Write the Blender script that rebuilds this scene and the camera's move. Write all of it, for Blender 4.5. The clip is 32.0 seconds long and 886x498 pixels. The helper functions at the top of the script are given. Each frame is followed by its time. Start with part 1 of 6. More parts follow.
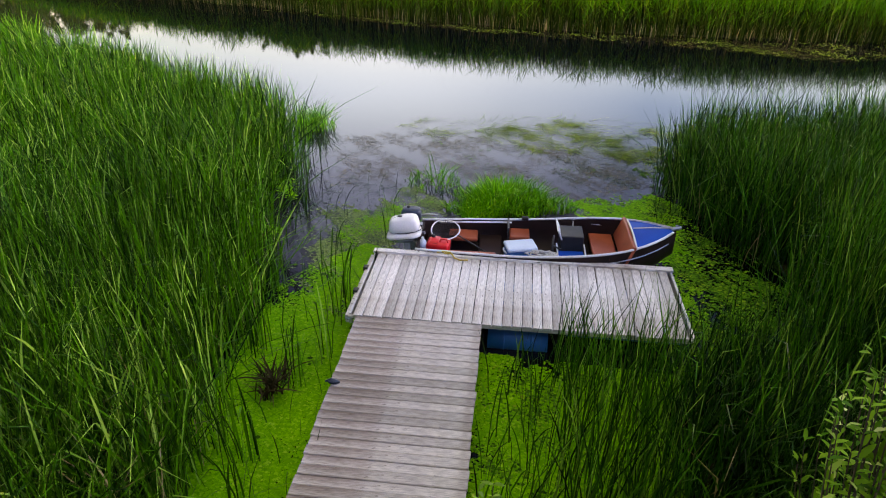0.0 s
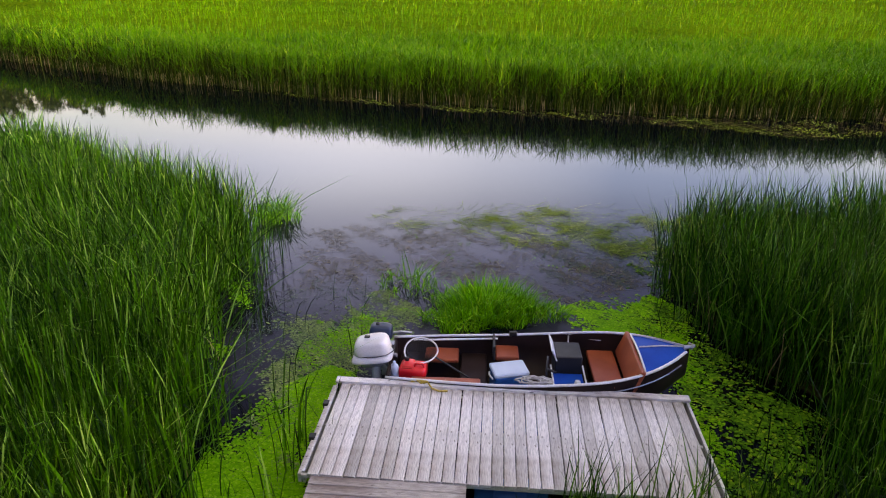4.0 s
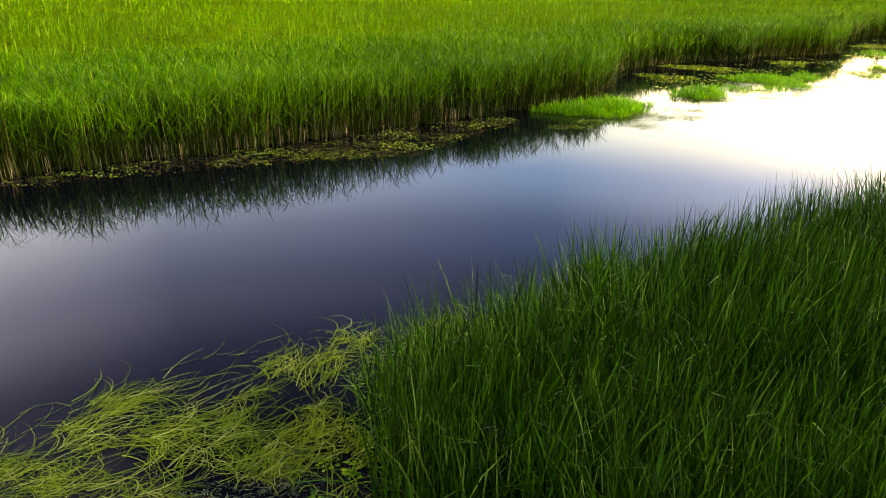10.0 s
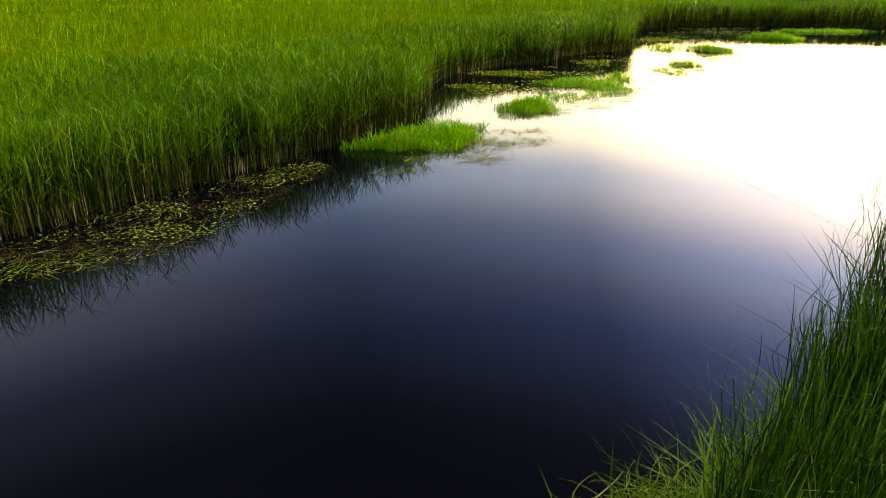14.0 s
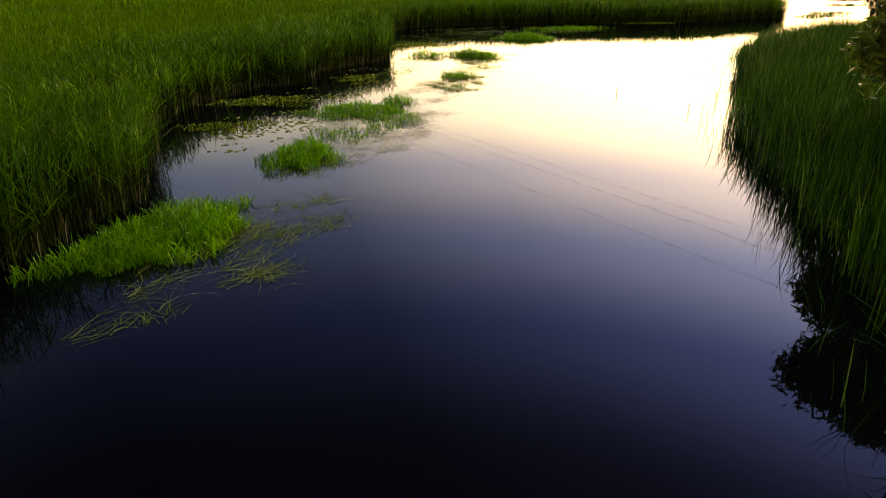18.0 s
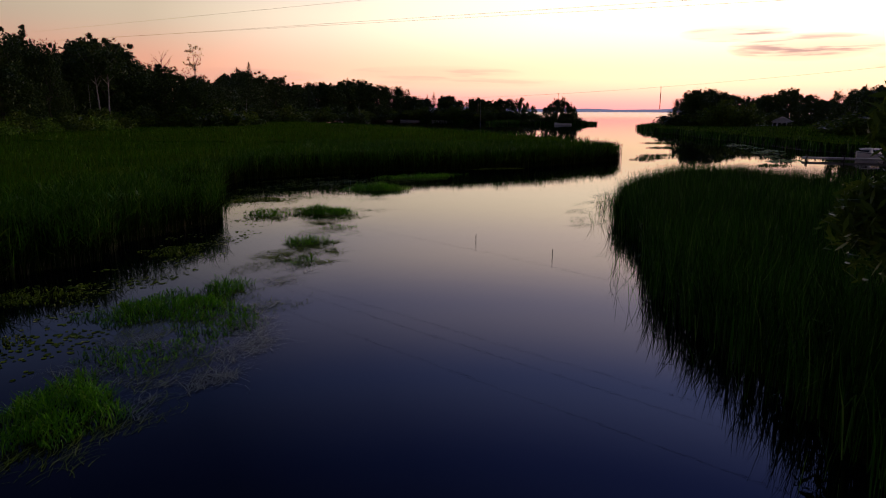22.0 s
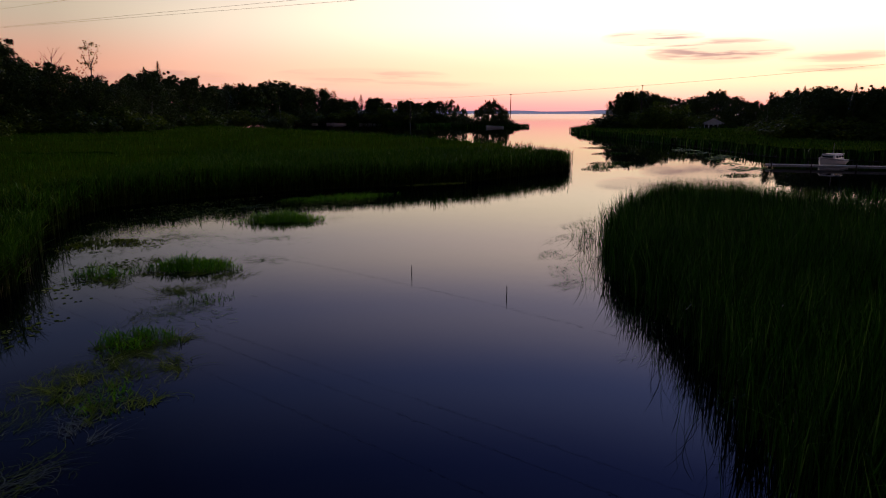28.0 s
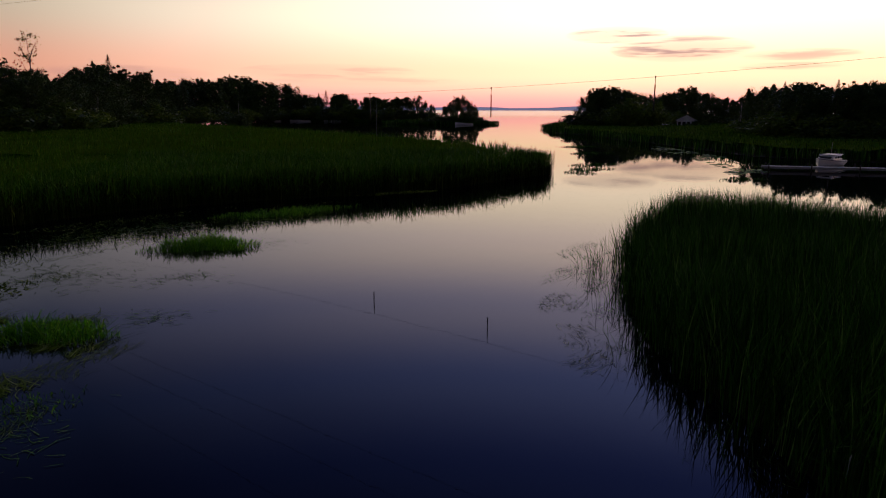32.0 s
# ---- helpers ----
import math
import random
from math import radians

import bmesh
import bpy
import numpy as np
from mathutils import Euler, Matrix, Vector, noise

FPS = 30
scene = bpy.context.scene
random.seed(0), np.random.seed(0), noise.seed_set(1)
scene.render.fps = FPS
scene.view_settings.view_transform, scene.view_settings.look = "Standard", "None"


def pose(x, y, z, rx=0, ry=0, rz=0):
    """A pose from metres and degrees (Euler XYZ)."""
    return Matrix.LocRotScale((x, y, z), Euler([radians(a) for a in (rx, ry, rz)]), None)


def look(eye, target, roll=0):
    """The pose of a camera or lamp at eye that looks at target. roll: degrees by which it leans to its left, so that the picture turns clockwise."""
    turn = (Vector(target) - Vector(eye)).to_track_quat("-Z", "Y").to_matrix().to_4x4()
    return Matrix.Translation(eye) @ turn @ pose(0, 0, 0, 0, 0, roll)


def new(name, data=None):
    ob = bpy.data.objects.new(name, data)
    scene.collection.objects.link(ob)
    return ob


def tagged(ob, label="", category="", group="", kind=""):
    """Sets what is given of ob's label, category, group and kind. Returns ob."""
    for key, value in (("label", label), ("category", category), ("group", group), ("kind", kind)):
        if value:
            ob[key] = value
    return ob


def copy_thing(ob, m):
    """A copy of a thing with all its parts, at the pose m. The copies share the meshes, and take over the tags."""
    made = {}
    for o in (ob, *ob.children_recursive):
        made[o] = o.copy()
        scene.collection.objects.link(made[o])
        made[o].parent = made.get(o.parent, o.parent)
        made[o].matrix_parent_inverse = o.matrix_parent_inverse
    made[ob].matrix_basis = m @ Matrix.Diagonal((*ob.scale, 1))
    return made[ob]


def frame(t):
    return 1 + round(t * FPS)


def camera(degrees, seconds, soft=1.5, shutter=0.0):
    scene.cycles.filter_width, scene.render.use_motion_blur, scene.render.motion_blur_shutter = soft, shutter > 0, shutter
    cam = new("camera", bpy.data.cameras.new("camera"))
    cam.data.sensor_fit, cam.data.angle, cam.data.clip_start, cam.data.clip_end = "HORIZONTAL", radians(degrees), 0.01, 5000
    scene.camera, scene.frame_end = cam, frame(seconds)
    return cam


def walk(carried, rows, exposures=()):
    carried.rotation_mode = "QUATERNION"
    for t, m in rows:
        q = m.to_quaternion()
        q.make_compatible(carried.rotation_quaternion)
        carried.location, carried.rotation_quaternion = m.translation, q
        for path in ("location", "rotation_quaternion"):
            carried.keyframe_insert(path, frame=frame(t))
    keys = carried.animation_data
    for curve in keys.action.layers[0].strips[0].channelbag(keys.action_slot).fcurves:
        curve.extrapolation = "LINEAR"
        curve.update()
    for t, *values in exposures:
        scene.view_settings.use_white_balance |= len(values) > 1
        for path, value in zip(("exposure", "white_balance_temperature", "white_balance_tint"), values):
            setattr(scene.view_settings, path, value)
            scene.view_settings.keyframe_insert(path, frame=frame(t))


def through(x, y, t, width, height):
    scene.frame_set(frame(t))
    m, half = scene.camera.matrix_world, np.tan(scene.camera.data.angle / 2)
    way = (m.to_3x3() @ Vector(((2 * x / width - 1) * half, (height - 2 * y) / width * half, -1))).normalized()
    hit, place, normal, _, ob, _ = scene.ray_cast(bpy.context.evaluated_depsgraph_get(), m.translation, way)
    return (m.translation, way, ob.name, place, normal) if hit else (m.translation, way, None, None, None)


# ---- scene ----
from mathutils import geometry
import itertools

# ---- camera ----
cam = camera(67.1, 32.0, soft=1.1)
# seconds, place, yaw to the left of +y, pitch up, lean
PATH = [
    (0, 2.264, -9.697, 5.886, 6.56, -28.71, 0.57),
    (0.5, 2.269, -9.691, 5.883, 6.64, -24.91, 0.60),
    (1, 2.259, -9.645, 5.882, 6.62, -23.33, 0.55),
    (1.5, 2.242, -9.547, 5.884, 6.48, -22.97, 0.56),
    (2, 2.219, -9.370, 5.890, 6.12, -22.96, 0.63),
    (2.5, 2.197, -9.118, 5.893, 6.08, -22.93, 0.57),
    (4.5, 2.088, -7.436, 5.869, 2.63, -22.97, 0.39),
    (5, 2.042, -6.956, 5.880, -1.12, -23.06, 0.35),
    (5.5, 1.974, -6.450, 5.892, -4.82, -23.10, 0.41),
    (6, 1.901, -5.910, 5.910, -7.98, -23.07, 0.45),
    (6.5, 1.892, -5.333, 5.924, -11.06, -23.08, 0.30),
    (7, 1.903, -4.718, 5.927, -14.44, -23.11, 0.17),
    (7.5, 1.925, -4.019, 5.912, -18.23, -23.13, 0.45),
    (8, 2.036, -3.259, 5.878, -21.42, -23.13, 0.66),
    (8.5, 2.181, -2.492, 5.830, -25.10, -23.04, 0.70),
    (9, 2.353, -1.745, 5.776, -28.71, -22.97, 0.76),
    (9.5, 2.585, -1.019, 5.716, -31.90, -22.89, 0.68),
    (10, 2.873, -0.310, 5.656, -34.62, -22.81, 0.43),
    (10.5, 3.291, 0.420, 5.602, -37.11, -22.73, 0.34),
    (11, 3.721, 1.149, 5.562, -38.93, -22.65, 0.20),
    (11.5, 4.178, 1.880, 5.535, -40.93, -22.65, 0.05),
    (12, 4.687, 2.606, 5.519, -43.09, -22.64, -0.09),
    (12.5, 5.245, 3.333, 5.514, -45.18, -22.66, -0.12),
    (13, 5.794, 4.045, 5.522, -47.42, -22.72, -0.10),
    (13.5, 6.364, 4.728, 5.541, -49.77, -22.78, -0.10),
    (14, 7.005, 5.390, 5.569, -52.66, -22.84, -0.13),
    (14.5, 7.677, 6.023, 5.603, -55.78, -22.94, 0.12),
    (16.5, 10.622, 8.437, 5.793, -64.63, -23.27, 0.22),
    (17, 11.440, 8.953, 5.807, -67.77, -23.26, 0.03),
    (17.5, 12.277, 9.460, 5.811, -71.42, -23.31, 0.05),
    (18, 13.155, 9.921, 5.809, -74.48, -23.22, 0.14),
    (18.5, 14.029, 10.334, 5.805, -78.31, -21.89, 0.10),
    (19, 14.894, 10.695, 5.806, -81.11, -19.69, 0.11),
    (19.5, 15.757, 10.991, 5.814, -83.03, -17.12, 0.07),
    (20, 16.634, 11.232, 5.831, -85.23, -14.34, 0.05),
    (20.5, 17.537, 11.438, 5.849, -86.26, -12.20, 0.12),
    (21, 18.451, 11.606, 5.861, -86.59, -11.79, 0.16),
    (21.5, 19.402, 11.751, 5.870, -87.06, -11.75, 0.14),
    (22, 20.403, 11.899, 5.876, -87.70, -11.71, 0.23),
    (22.5, 21.459, 12.048, 5.881, -88.29, -11.67, 0.21),
    (23, 22.501, 12.182, 5.884, -88.78, -11.64, 0.19),
    (23.5, 23.501, 12.262, 5.885, -89.31, -11.60, 0.15),
    (24, 24.434, 12.287, 5.879, -89.80, -11.56, 0.10),
    (24.5, 25.331, 12.273, 5.866, -90.35, -11.55, 0.12),
    (25, 26.206, 12.267, 5.859, -90.86, -11.54, 0.15),
    (25.5, 27.113, 12.241, 5.864, -91.25, -11.50, 0.07),
    (27.5, 31.159, 12.133, 6.039, -93.14, -11.53, 0.08),
    (28, 32.159, 12.067, 6.066, -93.65, -11.52, 0.06),
    (28.5, 33.155, 12.000, 6.091, -94.10, -11.55, 0.06),
    (29, 34.141, 11.927, 6.115, -94.40, -11.56, 0.09),
    (29.5, 35.090, 11.872, 6.139, -94.70, -11.60, 0.09),
    (30, 36.055, 11.798, 6.162, -94.91, -11.63, 0.05),
    (30.5, 37.023, 11.719, 6.171, -95.15, -11.65, 0.06),
    (31, 38.013, 11.650, 6.164, -95.58, -11.71, 0.08),
    (31.5, 39.043, 11.565, 6.142, -95.92, -11.73, 0.06),
    (32, 40.073, 11.480, 6.106, -96.37, -11.80, 0.10),
]


def ahead_of(yaw, pitch):
    a, b = radians(yaw), radians(pitch)
    return Vector((-math.sin(a) * math.cos(b), math.cos(a) * math.cos(b), math.sin(b)))


walk(
    cam,
    [(t, look((x, y, z), Vector((x, y, z)) + ahead_of(yaw, pitch), roll)) for t, x, y, z, yaw, pitch, roll in PATH],
    exposures=[(0, 2.8, 7600, 0), (2, 2.7, 7600, 4), (5, 2.64, 7700, 8), (7, 2.85, 8100, 5), (9, 2.99, 8400, 2), (10.5, 3.0, 8700, 1), (12, 2.82, 9100, -1), (14.5, 2.5, 9700, 0), (16.5, 1.8, 9300, 2), (18, 1.25, 8800, 5), (19, 0.75, 7800, 9), (20, -0.1, 6700, 14), (21, -1.05, 6000, 18), (23, -1.52, 5600, 20), (32, -1.62, 5600, 20)],
)

# ---- world and sun ----
SUN_AZ, SUN_EL = 128.0, 1.2
sun_dir = Vector((math.sin(radians(SUN_AZ)) * math.cos(radians(SUN_EL)), math.cos(radians(SUN_AZ)) * math.cos(radians(SUN_EL)), math.sin(radians(SUN_EL))))

world = bpy.data.worlds.new("dusk_sky")
scene.world = world
world.use_nodes = True
wt = world.node_tree
wt.nodes.clear()


def wnode(kind, **values):
    n = wt.nodes.new(kind)
    for k, v in values.items():
        n.inputs[k].default_value = v
    return n


def wmath(op, a, b=None, clamp=False):
    n = wt.nodes.new("ShaderNodeMath")
    n.operation, n.use_clamp = op, clamp
    for i, v in enumerate((a, b)):
        if v is None:
            continue
        if isinstance(v, (int, float)):
            n.inputs[i].default_value = v
        else:
            wt.links.new(v, n.inputs[i])
    return n.outputs[0]


def wramp(fac, stops, way="EASE"):
    n = wt.nodes.new("ShaderNodeValToRGB")
    n.color_ramp.interpolation = way
    while len(n.color_ramp.elements) < len(stops):
        n.color_ramp.elements.new(0.5)
    for e, (p, c) in zip(n.color_ramp.elements, stops):
        e.position, e.color = p, (*c, 1)
    wt.links.new(fac, n.inputs[0])
    return n.outputs[0]


def wmix(fac, a, b, blend="MIX"):
    n = wt.nodes.new("ShaderNodeMix")
    n.data_type, n.blend_type = "RGBA", blend
    for sock, v in ((n.inputs[0], fac), (n.inputs[6], a), (n.inputs[7], b)):
        if isinstance(v, (int, float)):
            sock.default_value = v
        elif isinstance(v, tuple):
            sock.default_value = (*v, 1)
        else:
            wt.links.new(v, sock)
    return n.outputs[2]


tc = wt.nodes.new("ShaderNodeTexCoord")
sep = wt.nodes.new("ShaderNodeSeparateXYZ")
wt.links.new(tc.outputs["Generated"], sep.inputs[0])
elev = wmath("ABSOLUTE", sep.outputs[2])
# share of the way round towards the sunset, 0 opposite and 1 at the sun
flat = wmath("ADD", wmath("MULTIPLY", sep.outputs[0], sun_dir.x), wmath("MULTIPLY", sep.outputs[1], sun_dir.y))
toward = wmath("MULTIPLY_ADD", flat, 0.5)
wt.nodes[-1].inputs[2].default_value = 0.5
warm = wramp(elev, [(0.0, (4.2, 1.45, 1.1)), (0.05, (4.9, 3.05, 1.5)), (0.13, (5.9, 4.5, 2.6)), (0.20, (5.4, 4.05, 2.8)), (0.29, (2.8, 2.4, 2.6)), (0.39, (1.12, 1.30, 2.45)), (0.50, (0.40, 0.54, 1.65)), (0.66, (0.09, 0.11, 0.34)), (0.72, (0.03, 0.035, 0.10)), (0.84, (0.225, 0.23, 0.25)), (1.0, (0.255, 0.255, 0.27))])
cool = wramp(elev, [(0.0, (1.95, 0.52, 0.66)), (0.05, (2.65, 1.14, 0.74)), (0.13, (1.75, 1.45, 0.98)), (0.19, (0.66, 0.80, 0.98)), (0.28, (0.125, 0.28, 0.74)), (0.36, (0.042, 0.115, 0.42)), (0.44, (0.016, 0.045, 0.23)), (0.62, (0.004, 0.006, 0.016)), (0.70, (0.005, 0.006, 0.016)), (0.84, (0.225, 0.23, 0.25)), (1.0, (0.255, 0.255, 0.27))])
north = wramp(elev, [(0.0, (0.40, 0.24, 0.26)), (0.13, (0.52, 0.48, 0.45)), (0.28, (0.60, 0.63, 0.82)), (0.42, (0.30, 0.315, 0.52)), (0.52, (0.08, 0.082, 0.17)), (0.62, (0.016, 0.02, 0.045)), (0.70, (0.02, 0.024, 0.05)), (0.84, (0.225, 0.23, 0.25)), (1.0, (0.255, 0.255, 0.27))])
# dimmed away from the sunset, with a brighter lobe added over the north
sky = wmix(1.0, cool, wramp(toward, [(0.05, (0.4, 0.4, 0.4)), (0.45, (0.64, 0.58, 0.53)), (0.62, (0.72, 0.66, 0.58)), (0.72, (0.80, 0.75, 0.66)), (0.83, (1, 1, 1))]), "MULTIPLY")
level = wmath("SQRT", wmath("ADD", wmath("MULTIPLY", sep.outputs[0], sep.outputs[0]), wmath("MULTIPLY", sep.outputs[1], sep.outputs[1])))
lobe = wmath("DIVIDE", wmath("ADD", wmath("MULTIPLY", sep.outputs[0], -0.191), wmath("MULTIPLY", sep.outputs[1], 0.9816)), wmath("MAXIMUM", level, 0.05))
sky = wmix(wramp(lobe, [(0.3, (0, 0, 0)), (0.62, (0.12, 0.12, 0.12)), (0.8, (0.28, 0.28, 0.28)), (0.93, (0.36, 0.36, 0.36)), (0.985, (0.75, 0.75, 0.75)), (1.0, (0.95, 0.95, 0.95))], "LINEAR"), sky, north)
sky = wmix(wramp(toward, [(0.55, (0, 0, 0)), (0.72, (0.10, 0.10, 0.10)), (0.82, (0.36, 0.36, 0.36)), (0.90, (0.70, 0.70, 0.70)), (0.97, (1, 1, 1))], "LINEAR"), sky, warm)
# thin clouds low over the horizon
cmap = wt.nodes.new("ShaderNodeMapping")
cmap.inputs["Scale"].default_value = (6.0, 6.0, 95.0)
cmap.inputs["Location"].default_value = (0.3, 0.1, 0.4)
wt.links.new(tc.outputs["Generated"], cmap.inputs[0])
cn = wnode("ShaderNodeTexNoise", Scale=1.7, Detail=6.0, Roughness=0.55)
wt.links.new(cmap.outputs[0], cn.inputs["Vector"])
cloud = wramp(cn.outputs[0], [(0.46, (0, 0, 0)), (0.60, (1, 1, 1))])
azim = wmath("ARCTAN2", sep.outputs[0], sep.outputs[1])


def bank(az, el, wide, tall, full=1.0):
    """How far a direction lies within a low bank of cloud, 0 to 1."""
    u = wmath("DIVIDE", wmath("SUBTRACT", azim, radians(az)), radians(wide))
    v = wmath("DIVIDE", wmath("SUBTRACT", elev, math.sin(radians(el))), math.sin(radians(tall)))
    r2 = wmath("ADD", wmath("MULTIPLY", u, u), wmath("MULTIPLY", v, v))
    return wmath("MULTIPLY", wmath("SUBTRACT", 1.0, r2, True), full)


banks = bank(115.2, 4.65, 5.4, 1.0)
for spec in ((110.3, 5.8, 4.0, 0.65, 0.9), (123.5, 4.0, 4.2, 0.42, 0.35), (123.0, 3.2, 3.6, 0.3, 0.2), (87.0, 3.0, 7.5, 0.65, 0.16), (90.0, 2.3, 8.0, 0.4, 0.1), (72.0, 2.7, 6.0, 0.55, 0.3), (30.0, 5.0, 20.0, 2.0), (160.0, 6.0, 18.0, 2.0)):
    banks = wmath("MAXIMUM", banks, bank(*spec))
wisp = wmath("MULTIPLY_ADD", cloud, 0.75)
wt.nodes[-1].inputs[2].default_value = 0.38
sky = wmix(wmath("MULTIPLY", wmath("MULTIPLY", wisp, wmath("POWER", banks, 0.5)), 1.0), sky, wmix(0.8, sky, (1.15, 0.55, 0.55)))
nish = wt.nodes.new("ShaderNodeTexSky")
nish.sky_type, nish.sun_disc = "NISHITA", False
nish.sun_elevation, nish.sun_rotation = radians(SUN_EL), radians(SUN_AZ)
bg1 = wnode("ShaderNodeBackground", Strength=1.0)
bg2 = wnode("ShaderNodeBackground", Strength=0.01)
wt.links.new(sky, bg1.inputs[0])
wt.links.new(nish.outputs[0], bg2.inputs[0])
addw = wt.nodes.new("ShaderNodeAddShader")
wt.links.new(bg1.outputs[0], addw.inputs[0])
wt.links.new(bg2.outputs[0], addw.inputs[1])
wout = wt.nodes.new("ShaderNodeOutputWorld")
wt.links.new(addw.outputs[0], wout.inputs[0])

sun = new("sun", bpy.data.lights.new("sun", "SUN"))
sun.data.energy, sun.data.angle, sun.data.color = 0.4, radians(4), (1.0, 0.55, 0.30)
sun.matrix_world = look((0, 0, 60), Vector((0, 0, 60)) - sun_dir)


# ---- materials ----
def mat(name, build, rough=0.7, metal=0.0, spec=0.5):
    m = bpy.data.materials.new(name)
    m.use_nodes = True
    nt = m.node_tree
    b = nt.nodes["Principled BSDF"]
    b.inputs["Roughness"].default_value, b.inputs["Metallic"].default_value = rough, metal
    b.inputs["Specular IOR Level"].default_value = spec
    build(nt, b)
    return m


def node(nt, kind, **values):
    n = nt.nodes.new(kind)
    for k, v in values.items():
        n.inputs[k].default_value = v
    return n


def ramp(nt, fac, stops):
    n = nt.nodes.new("ShaderNodeValToRGB")
    while len(n.color_ramp.elements) < len(stops):
        n.color_ramp.elements.new(0.5)
    for e, (p, c) in zip(n.color_ramp.elements, stops):
        e.position, e.color = p, (*c, 1)
    nt.links.new(fac, n.inputs[0])
    return n.outputs[0]


def mix(nt, fac, a, b, blend="MIX"):
    n = nt.nodes.new("ShaderNodeMix")
    n.data_type, n.blend_type = "RGBA", blend
    for sock, v in ((n.inputs[0], fac), (n.inputs[6], a), (n.inputs[7], b)):
        if isinstance(v, (int, float)):
            sock.default_value = v
        elif isinstance(v, tuple):
            sock.default_value = (*v, 1)
        else:
            nt.links.new(v, sock)
    return n.outputs[2]


def place_noise(nt, scale, detail=4.0, stretch=(1, 1, 1), coords="Object"):
    c = nt.nodes.new("ShaderNodeTexCoord")
    mp = nt.nodes.new("ShaderNodeMapping")
    mp.inputs["Scale"].default_value = stretch
    nt.links.new(c.outputs[coords], mp.inputs[0])
    n = node(nt, "ShaderNodeTexNoise", Scale=scale, Detail=detail)
    nt.links.new(mp.outputs[0], n.inputs["Vector"])
    return n.outputs[0]


def bump(nt, b, height, strength, distance=0.02):
    n = node(nt, "ShaderNodeBump", Strength=strength, Distance=distance)
    nt.links.new(height, n.inputs["Height"])
    nt.links.new(n.outputs[0], b.inputs["Normal"])


def leafy(name, dark, light, tip, patch=0.12, rough=0.45, through=0.22, spec=0.18):
    """Blades and leaves: each one its own tint, broad patches, some light let through."""

    def build(nt, b):
        g = nt.nodes.new("ShaderNodeNewGeometry")
        base = ramp(nt, g.outputs["Random Per Island"], [(0.0, dark), (0.45, tuple(0.55 * a + 0.45 * b_ for a, b_ in zip(dark, light))), (0.72, light), (0.86, light), (1.0, tip)])
        big = place_noise(nt, patch, 3.0)
        col = mix(nt, 1.0, base, ramp(nt, big, [(0.3, (0.72, 0.78, 0.8)), (0.7, (1.25, 1.2, 1.0))]), "MULTIPLY")
        nt.links.new(col, b.inputs["Base Color"])
        tr = nt.nodes.new("ShaderNodeBsdfTranslucent")
        nt.links.new(col, tr.inputs[0])
        ms = nt.nodes.new("ShaderNodeMixShader")
        ms.inputs[0].default_value = through
        nt.links.new(b.outputs[0], ms.inputs[1])
        nt.links.new(tr.outputs[0], ms.inputs[2])
        nt.links.new(ms.outputs[0], nt.nodes["Material Output"].inputs[0])

    return mat(name, build, rough, 0.0, spec)


def tinted(name, a, b_, scale=6.0, stretch=(1, 1, 1), rough=0.7, metal=0.0, relief=0.3, dist=0.004, fine=60.0, spec=0.5):
    """Two tones in broad patches with fine grain."""

    def build(nt, b):
        n1, n2 = place_noise(nt, scale, 5.0, stretch), place_noise(nt, fine, 3.0, stretch)
        c = ramp(nt, n1, [(0.3, a), (0.7, b_)])
        c = mix(nt, 0.35, c, ramp(nt, n2, [(0.3, (0.55, 0.55, 0.55)), (0.7, (1, 1, 1))]), "MULTIPLY")
        nt.links.new(c, b.inputs["Base Color"])
        bump(nt, b, n2, relief, dist)

    return mat(name, build, rough, metal, spec)


# same leaf twice: darkened for the shaded right bed, lightened for the lit left
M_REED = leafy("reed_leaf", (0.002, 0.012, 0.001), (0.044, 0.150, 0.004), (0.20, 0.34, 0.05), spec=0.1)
M_REED_LIT = leafy("reed_leaf_lit", (0.002, 0.018, 0.001), (0.072, 0.215, 0.004), (0.42, 0.62, 0.12), spec=0.1)
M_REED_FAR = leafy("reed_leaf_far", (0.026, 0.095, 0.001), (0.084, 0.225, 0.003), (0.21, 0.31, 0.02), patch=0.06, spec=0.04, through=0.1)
M_REED_SHADE = leafy("shade_reed_leaf", (0.008, 0.014, 0.002), (0.024, 0.038, 0.004), (0.07, 0.08, 0.02), spec=0.0, through=0.0)
M_SHADY = leafy("shaded_cattail_leaf", (0.002, 0.008, 0.001), (0.010, 0.040, 0.002), (0.04, 0.09, 0.01), spec=0.05, through=0.1)
M_SEDGE = leafy("sedge_leaf", (0.055, 0.22, 0.002), (0.22, 0.54, 0.006), (0.42, 0.62, 0.04), spec=0.08)
M_WEED = leafy("pond_weed", (0.055, 0.10, 0.006), (0.23, 0.32, 0.020), (0.50, 0.52, 0.18), patch=0.5, rough=0.8, through=0.1, spec=0.04)
M_SCUM = leafy("drowned_weed", (0.09, 0.13, 0.045), (0.18, 0.25, 0.08), (0.30, 0.36, 0.15), patch=0.9, rough=0.9, through=0.0)
M_DUCK = leafy("duckweed_leaf", (0.09, 0.27, 0.003), (0.18, 0.43, 0.006), (0.30, 0.52, 0.03), patch=0.9, rough=0.8, through=0.05, spec=0.05)
M_FROG = leafy("floating_leaf", (0.015, 0.06, 0.003), (0.10, 0.24, 0.008), (0.24, 0.36, 0.02), patch=0.7, rough=0.7, through=0.05, spec=0.05)
M_TREE = leafy("tree_leaf", (0.022, 0.048, 0.010), (0.06, 0.11, 0.018), (0.12, 0.15, 0.03), through=0.2)
